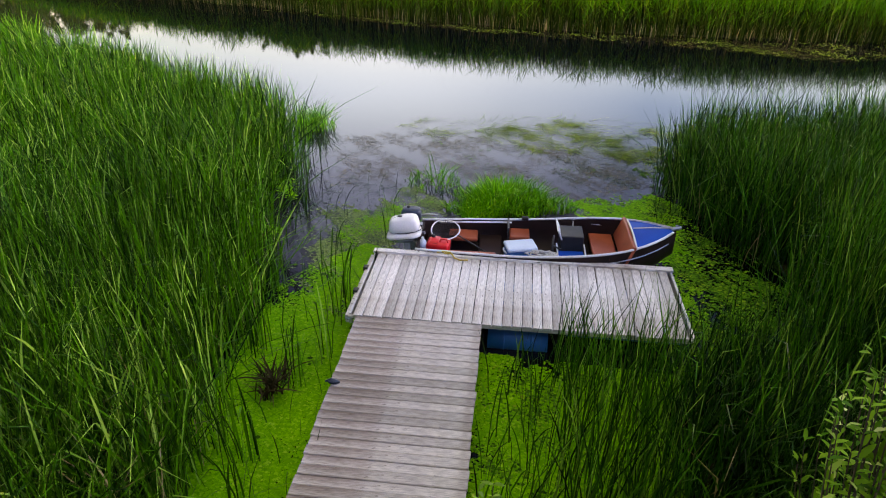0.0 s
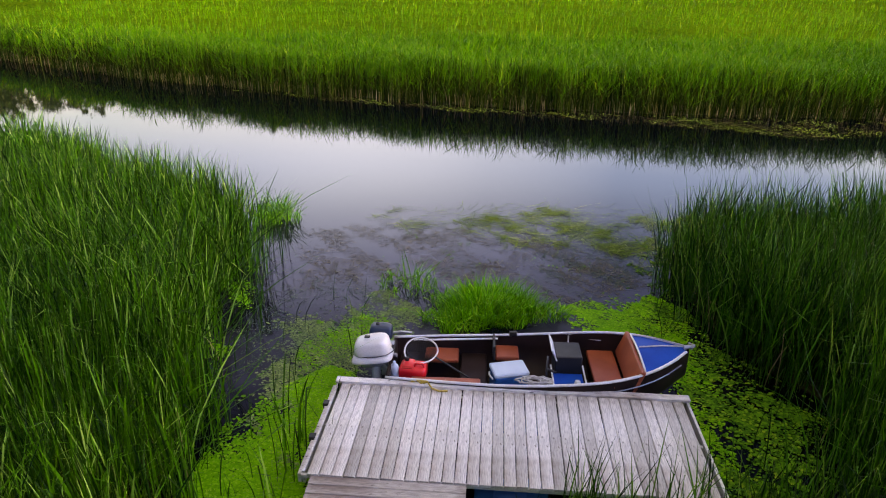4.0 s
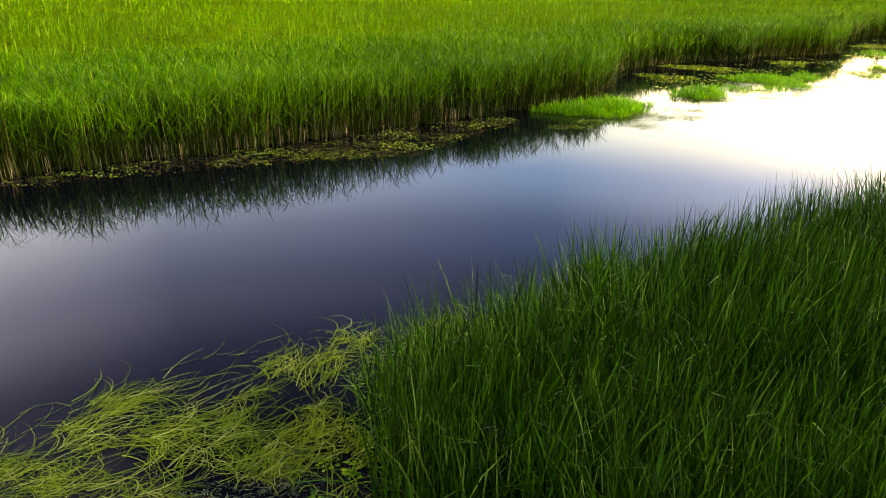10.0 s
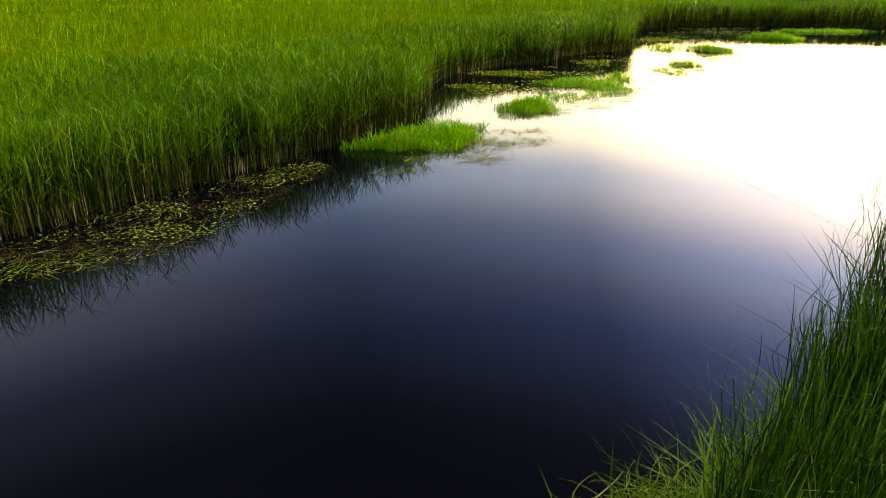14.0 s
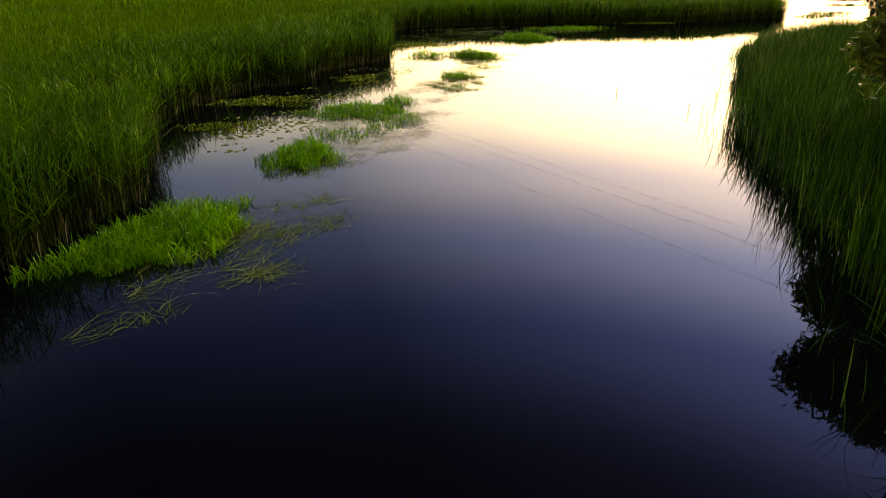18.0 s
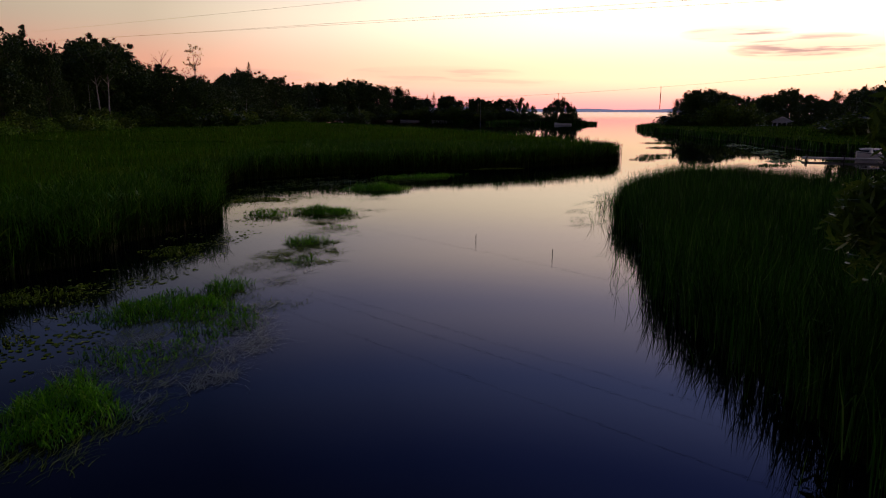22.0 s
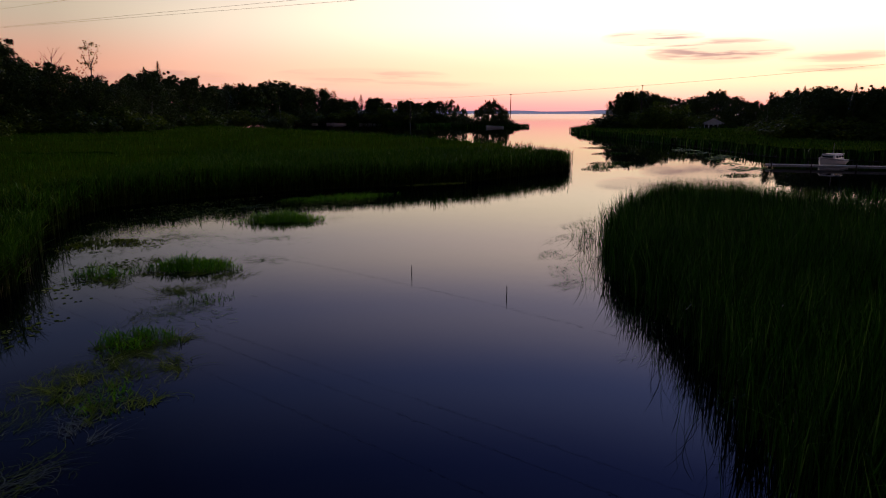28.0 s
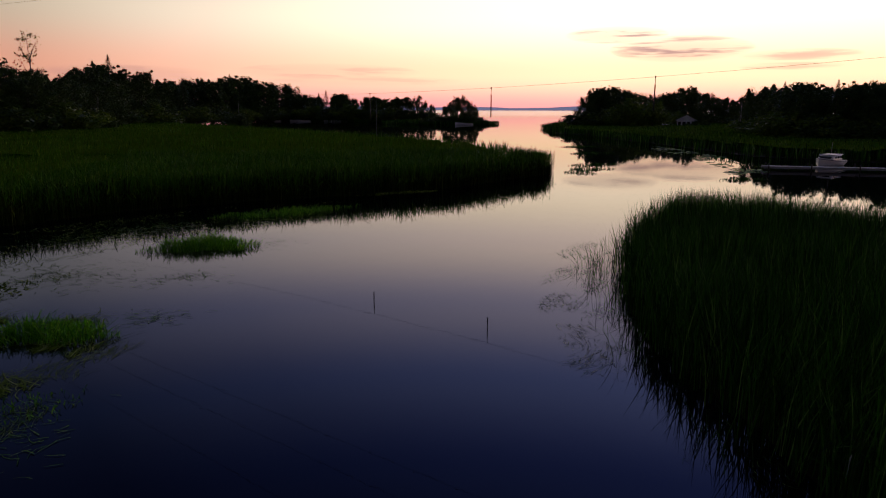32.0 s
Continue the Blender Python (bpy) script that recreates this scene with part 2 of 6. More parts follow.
M_BUSH = leafy("shrub_leaf", (0.08, 0.19, 0.010), (0.24, 0.42, 0.03), (0.40, 0.52, 0.10), patch=0.8, through=0.3)
M_TWIG = leafy("pale_shrub_leaf", (0.05, 0.16, 0.006), (0.24, 0.46, 0.03), (0.72, 0.84, 0.34), patch=0.8, through=0.3, rough=0.6, spec=0.05)
M_FRINGE = leafy("lying_leaf", (0.05, 0.16, 0.003), (0.16, 0.34, 0.012), (0.36, 0.48, 0.08), patch=0.6, spec=0.1)
M_WILLOW = leafy("willow_leaf", (0.05, 0.10, 0.010), (0.13, 0.20, 0.016), (0.22, 0.28, 0.03), patch=0.3, through=0.3)
M_WET = leafy("wet_weed", (0.035, 0.055, 0.012), (0.11, 0.14, 0.04), (0.30, 0.33, 0.18), patch=0.5, rough=0.28, through=0.1, spec=0.6)
M_PEATY = leafy("rotten_weed", (0.034, 0.026, 0.012), (0.085, 0.066, 0.030), (0.20, 0.18, 0.08), patch=0.8, rough=0.95, through=0.0, spec=0.0)
# olive of the stems, taken darker for the shade low in the reeds
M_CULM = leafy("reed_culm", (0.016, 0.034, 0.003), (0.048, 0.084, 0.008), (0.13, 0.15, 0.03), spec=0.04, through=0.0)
M_BROWN = leafy("brown_weed", (0.07, 0.060, 0.042), (0.16, 0.135, 0.09), (0.34, 0.31, 0.20), patch=0.8, rough=0.95, through=0.0, spec=0.0)
M_TEAL = leafy("dark_weed", (0.03, 0.052, 0.040), (0.085, 0.12, 0.085), (0.20, 0.25, 0.14), patch=0.9, rough=0.95, through=0.0, spec=0.0)
M_DEAD = leafy("dead_stalk", (0.14, 0.10, 0.05), (0.26, 0.20, 0.10), (0.36, 0.30, 0.18), through=0.05)
M_BARK = tinted("bark", (0.05, 0.04, 0.03), (0.11, 0.09, 0.07), 2.0, (1, 1, 0.2), 0.9, relief=0.8, dist=0.02, fine=12.0)
M_BIRCH = tinted("pale_bark", (0.30, 0.28, 0.26), (0.44, 0.42, 0.39), 1.5, (1, 1, 2.5), 0.8, fine=9.0)
M_MUD = tinted("wet_peat", (0.012, 0.010, 0.006), (0.028, 0.026, 0.010), 1.5, rough=0.95, spec=0.05)
M_LAND = tinted("meadow_ground", (0.03, 0.05, 0.012), (0.06, 0.08, 0.02), 0.05, fine=2.0, rough=0.9)
M_PAINTWHITE = tinted("white_paint", (0.66, 0.66, 0.66), (0.80, 0.80, 0.80), 2.0, rough=0.35, relief=0.05)
M_COWL = tinted("white_gelcoat", (0.78, 0.75, 0.72), (0.86, 0.84, 0.81), 3.0, rough=0.25, relief=0.03)
M_BLUE = tinted("blue_paint", (0.002, 0.05, 0.34), (0.005, 0.08, 0.45), 3.0, rough=0.55, relief=0.05, spec=0.15)
M_NAVY = tinted("dark_blue_plastic", (0.012, 0.022, 0.05), (0.025, 0.04, 0.08), 4.0, rough=0.4, relief=0.05)
M_HULLDARK = tinted("dark_brown_hull", (0.012, 0.006, 0.005), (0.030, 0.014, 0.012), 2.5, rough=0.55, relief=0.1, spec=0.2)
M_VINYL = tinted("rust_red_vinyl", (0.28, 0.052, 0.016), (0.38, 0.082, 0.028), 4.0, rough=0.45, relief=0.15)
M_RED = tinted("red_plastic", (0.70, 0.008, 0.016), (0.80, 0.015, 0.025), 3.0, rough=0.35, relief=0.05)
M_BLACK = tinted("black_rubber", (0.010, 0.010, 0.011), (0.025, 0.025, 0.027), 5.0, rough=0.6, relief=0.1)
M_GREY = tinted("grey_metal", (0.30, 0.31, 0.32), (0.45, 0.46, 0.47), 5.0, rough=0.4, metal=0.7, relief=0.05)
M_COOLER = tinted("pale_blue_lid", (0.50, 0.58, 0.70), (0.62, 0.70, 0.80), 3.0, rough=0.4, relief=0.05)
M_BARREL = tinted("blue_barrel", (0.008, 0.09, 0.30), (0.015, 0.14, 0.42), 2.0, rough=0.4, relief=0.05)
M_ROPE = tinted("pale_rope", (0.45, 0.42, 0.38), (0.62, 0.60, 0.55), 20.0, rough=0.9, fine=200.0)
M_ROPEY = tinted("yellow_rope", (0.50, 0.34, 0.04), (0.66, 0.48, 0.08), 20.0, rough=0.8, fine=200.0)
M_GLASS = tinted("dark_pane", (0.02, 0.025, 0.03), (0.03, 0.035, 0.04), 1.0, rough=0.08, relief=0.0)
M_ROOF = tinted("shingle_roof", (0.05, 0.045, 0.045), (0.10, 0.09, 0.085), 0.8, rough=0.95, fine=8.0, spec=0.05)
M_WIRE = tinted("wire", (0.03, 0.03, 0.03), (0.05, 0.05, 0.05), 1.0, rough=0.6)


def wood_build(nt, b):
    info = nt.nodes.new("ShaderNodeObjectInfo")
    tone = ramp(nt, info.outputs["Random"], [(0.0, (0.50, 0.49, 0.47)), (0.5, (0.71, 0.70, 0.68)), (1.0, (0.86, 0.85, 0.84))])
    grain = place_noise(nt, 9.0, 6.0, (1.0, 14.0, 14.0))
    streak = place_noise(nt, 2.2, 4.0, (0.6, 5.0, 5.0), "Generated")
    c = mix(nt, 0.75, tone, ramp(nt, grain, [(0.32, (0.45, 0.42, 0.42)), (0.6, (1.05, 1.02, 1.0))]), "MULTIPLY")
    stain = place_noise(nt, 1.3, 5.0)
    c = mix(nt, 1.0, c, ramp(nt, stain, [(0.36, (0.50, 0.43, 0.38)), (0.47, (0.95, 0.93, 0.90)), (0.62, (1.08, 1.07, 1.05))]), "MULTIPLY")
    knots = place_noise(nt, 7.0, 2.0, (1.0, 2.0, 2.0))
    c = mix(nt, 1.0, c, ramp(nt, knots, [(0.27, (0.35, 0.33, 0.32)), (0.33, (1, 1, 1))]), "MULTIPLY")
    nt.links.new(c, b.inputs["Base Color"])
    bump(nt, b, grain, 0.5, 0.004)


def walk_build(nt, b):
    """Older, browner boards with dark stains."""
    wood_build(nt, b)
    c = b.inputs["Base Color"].links[0].from_socket
    wet = place_noise(nt, 0.9, 6.0)
    c = mix(nt, 1.0, c, ramp(nt, wet, [(0.38, (0.44, 0.36, 0.34)), (0.52, (0.74, 0.70, 0.68)), (0.7, (0.90, 0.88, 0.88))]), "MULTIPLY")
    nt.links.new(c, b.inputs["Base Color"])


M_WOODGREY = mat("weathered_board", wood_build, 0.82, 0.0, 0.3)
M_WOODWALK = mat("old_board", walk_build, 0.85, 0.0, 0.25)


def water_build(nt, b):
    """Peaty water: next to black from above, a mirror towards the far side."""
    # the shallow bay by the dock is clouded with silt
    where, far = nt.nodes.new("ShaderNodeTexCoord"), nt.nodes.new("ShaderNodeVectorMath")
    far.operation = "DISTANCE"
    far.inputs[1].default_value = (0.6, 3.2, 0.0)
    nt.links.new(where.outputs["Object"], far.inputs[0])
    near = node(nt, "ShaderNodeMapRange", **{"From Min": 2.0, "From Max": 6.0, "To Min": 1.0, "To Max": 0.0})
    nt.links.new(far.outputs["Value"], near.inputs[0])
    cloudy = ramp(nt, place_noise(nt, 0.55, 5.0), [(0.38, (0.006, 0.006, 0.010)), (0.62, (0.046, 0.043, 0.054))])
    nt.links.new(mix(nt, near.outputs[0], (0.0016, 0.0020, 0.0036), cloudy), b.inputs["Base Color"])
    b.inputs["Specular IOR Level"].default_value = 0.0
    n1, n2 = place_noise(nt, 0.7, 2.0), place_noise(nt, 6.0, 2.0)
    nb = node(nt, "ShaderNodeBump", Strength=0.05, Distance=0.03)
    nt.links.new(mix(nt, 0.25, n1, n2), nb.inputs["Height"])
    fr = node(nt, "ShaderNodeFresnel", IOR=1.333)
    nt.links.new(nb.outputs[0], fr.inputs["Normal"])
    pw = nt.nodes.new("ShaderNodeMath")
    pw.operation = "POWER"
    nt.links.new(fr.outputs[0], pw.inputs[0])
    pw.inputs[1].default_value = 1.0
    gl = node(nt, "ShaderNodeBsdfGlossy", Roughness=0.015)
    # the open lake is ruffled, the channel is still
    co, sx = nt.nodes.new("ShaderNodeTexCoord"), nt.nodes.new("ShaderNodeSeparateXYZ")
    nt.links.new(co.outputs["Object"], sx.inputs[0])
    mr = node(nt, "ShaderNodeMapRange", **{"From Min": 330.0, "From Max": 800.0, "To Min": 0.015, "To Max": 0.12})
    nt.links.new(sx.outputs[0], mr.inputs[0])
    nt.links.new(mr.outputs[0], gl.inputs["Roughness"])
    nt.links.new(nb.outputs[0], gl.inputs["Normal"])
    ms = nt.nodes.new("ShaderNodeMixShader")
    nt.links.new(pw.outputs[0], ms.inputs[0])
    nt.links.new(b.outputs[0], ms.inputs[1])
    nt.links.new(gl.outputs[0], ms.inputs[2])
    nt.links.new(ms.outputs[0], nt.nodes["Material Output"].inputs[0])


M_WATER = mat("still_water", water_build, 0.5, 0.0, 0.0)


# ---- mesh helpers ----
def obj(name, bm, material, parent=None, label="", smooth=False):
    me = bpy.data.meshes.new(name)
    bm.to_mesh(me)
    bm.free()
    me.materials.append(material)
    if smooth:
        me.shade_smooth()
    o = new(name, me)
    o.parent = parent
    if label:
        tagged(o, label)
    return o


def part(name, bm, material, parent, label="", smooth=False):
    return obj(name, bm, material, parent, label, smooth)


def thing(name, m, label, category, group="", kind=""):
    e = new(name)
    e.empty_display_size = 0.2
    e.matrix_world = m
    return tagged(e, label, category, group, kind)


def box(bm, x0, x1, y0, y1, z0, z1, bevel=0.0):
    r = bmesh.ops.create_cube(bm, size=1.0, matrix=Matrix.Translation(((x0 + x1) / 2, (y0 + y1) / 2, (z0 + z1) / 2)) @ Matrix.Diagonal((x1 - x0, y1 - y0, z1 - z0, 1)))
    if bevel:
        es = list({e for v in r["verts"] for e in v.link_edges})
        bmesh.ops.bevel(bm, geom=es, offset=bevel, segments=2, affect="EDGES", profile=0.5)
    return bm


def raw_mesh(name, verts, faces_flat, sizes, material):
    """A mesh from arrays: corners, the corners of all faces in a row, and how many each face has."""
    me = bpy.data.meshes.new(name)
    me.vertices.add(len(verts))
    me.vertices.foreach_set("co", np.ascontiguousarray(verts, np.float32).ravel())
    me.loops.add(len(faces_flat))
    me.loops.foreach_set("vertex_index", np.ascontiguousarray(faces_flat, np.int32))
    me.polygons.add(len(sizes))
    starts = np.concatenate([[0], np.cumsum(sizes)[:-1]]).astype(np.int32)
    me.polygons.foreach_set("loop_start", starts)
    me.update(calc_edges=True)
    me.materials.append(material)
    return me


def inside(poly, pts):
    """Which points lie in a polygon."""
    p, x, y = np.asarray(poly, float), pts[:, 0], pts[:, 1]
    hit = np.zeros(len(pts), bool)
    for (x0, y0), (x1, y1) in zip(p, np.roll(p, -1, 0)):
        cross = ((y0 > y) != (y1 > y)) & (x < (x1 - x0) * (y - y0) / ((y1 - y0) if y1 != y0 else 1e-9) + x0)
        hit ^= cross
    return hit


def edge_gap(poly, pts):
    """How far points lie from a polygon's outline."""
    p, best = np.asarray(poly, float), np.full(len(pts), 1e9)
    for a, b in zip(p, np.roll(p, -1, 0)):
        d = b - a
        s = np.clip(((pts - a) @ d) / (d @ d + 1e-9), 0, 1)
        best = np.minimum(best, np.hypot(*(pts - a - s[:, None] * d).T))
    return best


def scatter(poly, per_m2, rng, box_=None):
    p = np.asarray(poly, float)
    lo, hi = p.min(0), p.max(0)
    if box_:
        lo, hi = np.maximum(lo, box_[:2]), np.minimum(hi, box_[2:])
    n = int(per_m2 * np.prod(np.maximum(hi - lo, 0)))
    pts = rng.uniform(lo, hi, (n, 2))
    return pts[inside(poly, pts)]


def blades(pts, height, width, lean, rng, z=0.0, wind=(0.03, -0.02), segs=3, stiff=2.0, folded=0.0):
    """Corners and faces of one curved, tapering blade at each point; some fold over near the tip."""
    n = len(pts)
    h = np.broadcast_to(height, n) * rng.uniform(0.75, 1.12, n)
    az, face = rng.uniform(0, 2 * np.pi, n), rng.uniform(0, 2 * np.pi, n)
    ln = np.broadcast_to(lean, n) * rng.uniform(0.2, 1.6, n)
    wind = np.broadcast_to(np.asarray(wind, float), (n, 2))
    head_ = np.column_stack([np.cos(az), np.sin(az)])
    out = (head_ * ln[:, None] + wind) * h[:, None]
    w = np.broadcast_to(width, n) * rng.uniform(0.55, 1.5, n) / 2
    side = np.stack([np.cos(face) * w, np.sin(face) * w], 1)
    slide = rng.uniform(0.82, 1.28, n) if folded else np.ones(n)
    rows = []
    for k in range(segs):
        s = k / segs * slide
        mid = pts + out * (s**stiff)[:, None]
        zz = z + h * (s - 0.22 * ln * s**stiff)
        taper = (0.75 + 0.5 * k / segs) if k / segs < 0.5 else (1.0 - 0.55 * (k / segs - 0.5))
        for sg in (-1, 1):
            rows.append(np.column_stack([mid + sg * side * taper, zz]))
    tip = np.column_stack([pts + out, z + h * (1 - 0.22 * ln)])
    if folded:
        bend = rng.uniform(size=n) < folded
        rest = (h * (1 - s))[:, None]
        drop = np.column_stack([mid + head_ * rest * 0.85, zz + (rest[:, 0] * rng.uniform(-0.6, 0.45, n))])
        tip = np.where(bend[:, None], drop, tip)
    rows.append(tip)
    v = np.stack(rows, 1)
    per = 2 * segs + 1
    f, sizes = [], []
    for k in range(segs - 1):
        f += [2 * k, 2 * k + 1, 2 * k + 3, 2 * k + 2]
        sizes.append(4)
    f += [2 * segs - 2, 2 * segs - 1, 2 * segs]
    sizes.append(3)
    faces = (np.array(f)[None] + per * np.arange(n)[:, None]).ravel()
    return v.reshape(-1, 3), faces, np.tile(sizes, n)


def join_sets(sets):
    vs, fs, ss, off = [], [], [], 0
    for v, f, s in sets:
        vs.append(v)
        fs.append(f + off)
        ss.append(s)
        off += len(v)
    return np.concatenate(vs), np.concatenate(fs), np.concatenate(ss)


def stuff(name, sets, material, label, category):
    return tagged(new(name, raw_mesh(name, *join_sets(sets), material)), label, category, kind="stuff")


def sheet(name, poly, z, material, label, kind="structure", wob=0.0, seed=0, thick=0.0):
    """A flat piece of ground within an outline."""
    bm = bmesh.new()
    rng = random.Random(seed)
    vs = [bm.verts.new((x + rng.uniform(-wob, wob), y + rng.uniform(-wob, wob), z)) for x, y in poly]
    f = bm.faces.new(vs)
    if f.normal.z < 0:
        f.normal_flip()
    if thick:
        r = bmesh.ops.extrude_face_region(bm, geom=[f])
        for v in r["geom"]:
            if isinstance(v, bmesh.types.BMVert):
                v.co.z -= thick
        bmesh.ops.recalc_face_normals(bm, faces=bm.faces)
    bmesh.ops.triangulate(bm, faces=[f for f in bm.faces if len(f.verts) > 4])
    return tagged(obj(name, bm, material), label, kind=kind)


# ---- the large structure ----
NEAR_LEFT = [(-0.9, -14), (-0.9, -4.5), (-1.15, -2.6), (-1.5, -0.7), (-2.3, 1.5), (-2.9, 4.2), (-3.4, 6.2), (-4.7, 6.6), (-6.3, 7.9), (-10.6, 11.0), (-16, 13.5), (-26, 18), (-34, 20), (-34, -14)]
NEAR_RIGHT = [(4.3, -14), (4.2, -5), (4.0, -3.1), (5.2, -2.6), (6.1, -1.5), (6.7, 0.4), (6.0, 1.3), (5.5, 2.5), (5.4, 4.2), (5.8, 6.0), (7.0, 6.4), (12, 6.35), (19, 5.75), (26, 5.55), (30, 5.6), (34, 5.75), (38.5, 6.15), (42, 6.15), (45.5, 5.4), (48, 4.8), (51, 4.6), (54, 4.6), (57, 4.2), (61, 3.2), (66, 1.4), (70, -1), (75, -5), (75, -9), (71.5, -11), (72, -17), (68, -34), (4.3, -34)]
FAR_BANK = [(-70, 58), (-34.7, 36.6), (-17.4, 27.8), (-6.6, 24.2), (1.9, 22.0), (9, 21.3), (17.7, 21.4), (22.5, 21.6), (27, 21.8), (29.6, 23.6), (34.1, 27.2), (38, 28.2), (43, 27.8), (45.2, 26.2), (49, 27.2), (54.5, 25.2), (58, 26.2), (63.3, 28.8), (72.8, 31.2), (76.5, 30.7), (81.6, 26.2), (85, 20.7), (88.4, 12.2), (92.3, 4.7), (97, 0.2), (102.5, -5.6), (107, -7.2), (114, -6.5), (127, -6.5), (150, 2.5), (171, 12), (243, 54), (390, 160), (390, 330), (-70, 330)]
RIGHT_MARSH = [(262, -46), (212, -36.5), (200, -41), (177, -39), (153, -39.5), (124, -38.5), (114, -46), (104, -62), (95, -90), (240, -130), (300, -110), (320, -70)]
LAND_LEFT = [(60, 170), (66, 92), (84, 78), (110, 81), (136, 86), (160, 83), (205, 80), (260, 84), (330, 84), (398, 88), (404, 40), (392, 14), (384, -4), (372, -20), (352, -24), (330, -38), (326, -30), (350, -8), (420, -14), (520, 60), (900, 260), (900, 700), (-200, 700), (-200, 220)]
LAND_RIGHT = [(254, -56), (262, -74), (232, -100), (206, -92), (190, -68), (166, -61), (146, -66), (134, -76), (112, -92), (60, -110), (-60, -90), (-200, -90), (-200, -500), (900, -500), (640, -260), (420, -150), (300, -82), (266, -58)]
LAND_DOCK = [(-60, -11), (60, -12), (60, -60), (-60, -60)]


def inset(poly, d):
    """A polygon drawn in by d on all sides."""
    p = np.asarray(poly, float)
    area = 0.5 * np.sum(p[:, 0] * np.roll(p[:, 1], -1) - np.roll(p[:, 0], -1) * p[:, 1])
    e = np.roll(p, -1, 0) - p
    n = np.column_stack([-e[:, 1], e[:, 0]]) / np.linalg.norm(e, axis=1)[:, None] * np.sign(area)
    m = n + np.roll(n, 1, 0)
    m /= np.maximum(np.linalg.norm(m, axis=1), 0.5)[:, None]
    return (p + m * d).tolist()


def sway(pts, scale, seed=0.0):
    """A smooth wave over the plan, about -1 to 1."""
    x, y = pts[:, 0] / scale + seed, pts[:, 1] / scale - seed
    return (np.sin(x * 1.0 + 1.7 * np.sin(y * 0.8)) + np.sin(y * 1.3 + 1.1 * np.sin(x * 1.7 + seed)) + np.sin((x + y) * 2.1 + seed * 2)) / 2.4


bm = bmesh.new()
bmesh.ops.create_grid(bm, x_segments=8, y_segments=8, size=4600)
bmesh.ops.translate(bm, verts=bm.verts, vec=(0, 0, -1.2))
tagged(obj("ground", bm, M_MUD), "dark muddy bed of the marsh and lake", kind="structure")
bm = bmesh.new()
bmesh.ops.create_grid(bm, x_segments=8, y_segments=8, size=4600)
tagged(obj("water", bm, M_WATER), "still dark water of the channel and lake", kind="structure")
for nm, poly, d in (("mud_bank_1", NEAR_LEFT, 0.55), ("mud_bank_2", NEAR_RIGHT, 0.55), ("mud_bank_3", FAR_BANK, 0.5), ("mud_bank_4", RIGHT_MARSH, 1.0)):
    sheet(nm, inset(poly, d), 0.03, M_MUD, "dark wet peat under the reeds", thick=0.3)
for nm, poly in (("land_1", LAND_LEFT), ("land_2", LAND_RIGHT), ("land_3", LAND_DOCK), ("land_4", [(-110, 92), (-28, 93), (-24, 108), (-110, 112)])):
    sheet(nm, poly, 0.45, M_LAND, "low grassy shore", thick=1.7)


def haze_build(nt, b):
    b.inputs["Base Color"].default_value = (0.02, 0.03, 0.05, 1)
    # emission paints the pale blue haze over the hills
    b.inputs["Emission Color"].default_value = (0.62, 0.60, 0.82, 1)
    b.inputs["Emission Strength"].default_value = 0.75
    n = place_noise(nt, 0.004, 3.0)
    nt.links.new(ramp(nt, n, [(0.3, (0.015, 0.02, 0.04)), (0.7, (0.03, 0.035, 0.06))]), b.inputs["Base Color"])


M_HAZE = mat("hazy_distance_glow", haze_build, 1.0, 0.0, 0.0)
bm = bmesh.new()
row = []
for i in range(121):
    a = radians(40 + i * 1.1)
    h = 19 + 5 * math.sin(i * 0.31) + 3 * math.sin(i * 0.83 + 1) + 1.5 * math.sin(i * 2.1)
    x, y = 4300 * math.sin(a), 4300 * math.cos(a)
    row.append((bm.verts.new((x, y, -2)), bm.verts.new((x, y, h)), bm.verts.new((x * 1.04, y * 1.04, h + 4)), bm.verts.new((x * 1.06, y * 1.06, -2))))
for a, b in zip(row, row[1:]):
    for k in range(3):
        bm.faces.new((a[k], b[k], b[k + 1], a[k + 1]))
tagged(obj("backdrop", bm, M_HAZE), "low hills across the lake, given a blue glow for haze", kind="structure")

rng = np.random.default_rng(7)


# ---- reed beds ----
def upright(poly, zone, dens, h, w, rng, lean=0.25, ragged=0.5, segs=3, folded=0.0):
    """Long upright blades of cattail: thinner and lower towards the edge, in drifts of height."""
    p = scatter(inset(poly, -ragged), dens, rng, zone)
    gap = np.where(inside(poly, p), edge_gap(poly, p), -edge_gap(poly, p))
    edge = np.clip((gap + ragged * (0.2 + 0.8 * sway(p, 0.45, 3.0))) / 0.9, 0, 1)
    keep = rng.uniform(size=len(p)) < edge * (1 - 0.25 * (sway(p, 1.1) < -0.35))
    p, edge = p[keep], edge[keep]
    hh = h * (0.98 + 0.10 * sway(p, 2.6, 1.0) + 0.06 * sway(p, 0.7, 2.0)) * (0.82 + 0.18 * edge)
    ln = lean * (1 + 0.5 * sway(p, 1.7, 5.0))
    gust = 0.07 * np.column_stack([sway(p, 1.3, 4.0), sway(p, 1.5, 8.0)])
    return blades(p, hh, w, ln, rng, wind=gust, segs=segs, folded=folded)


culms = []


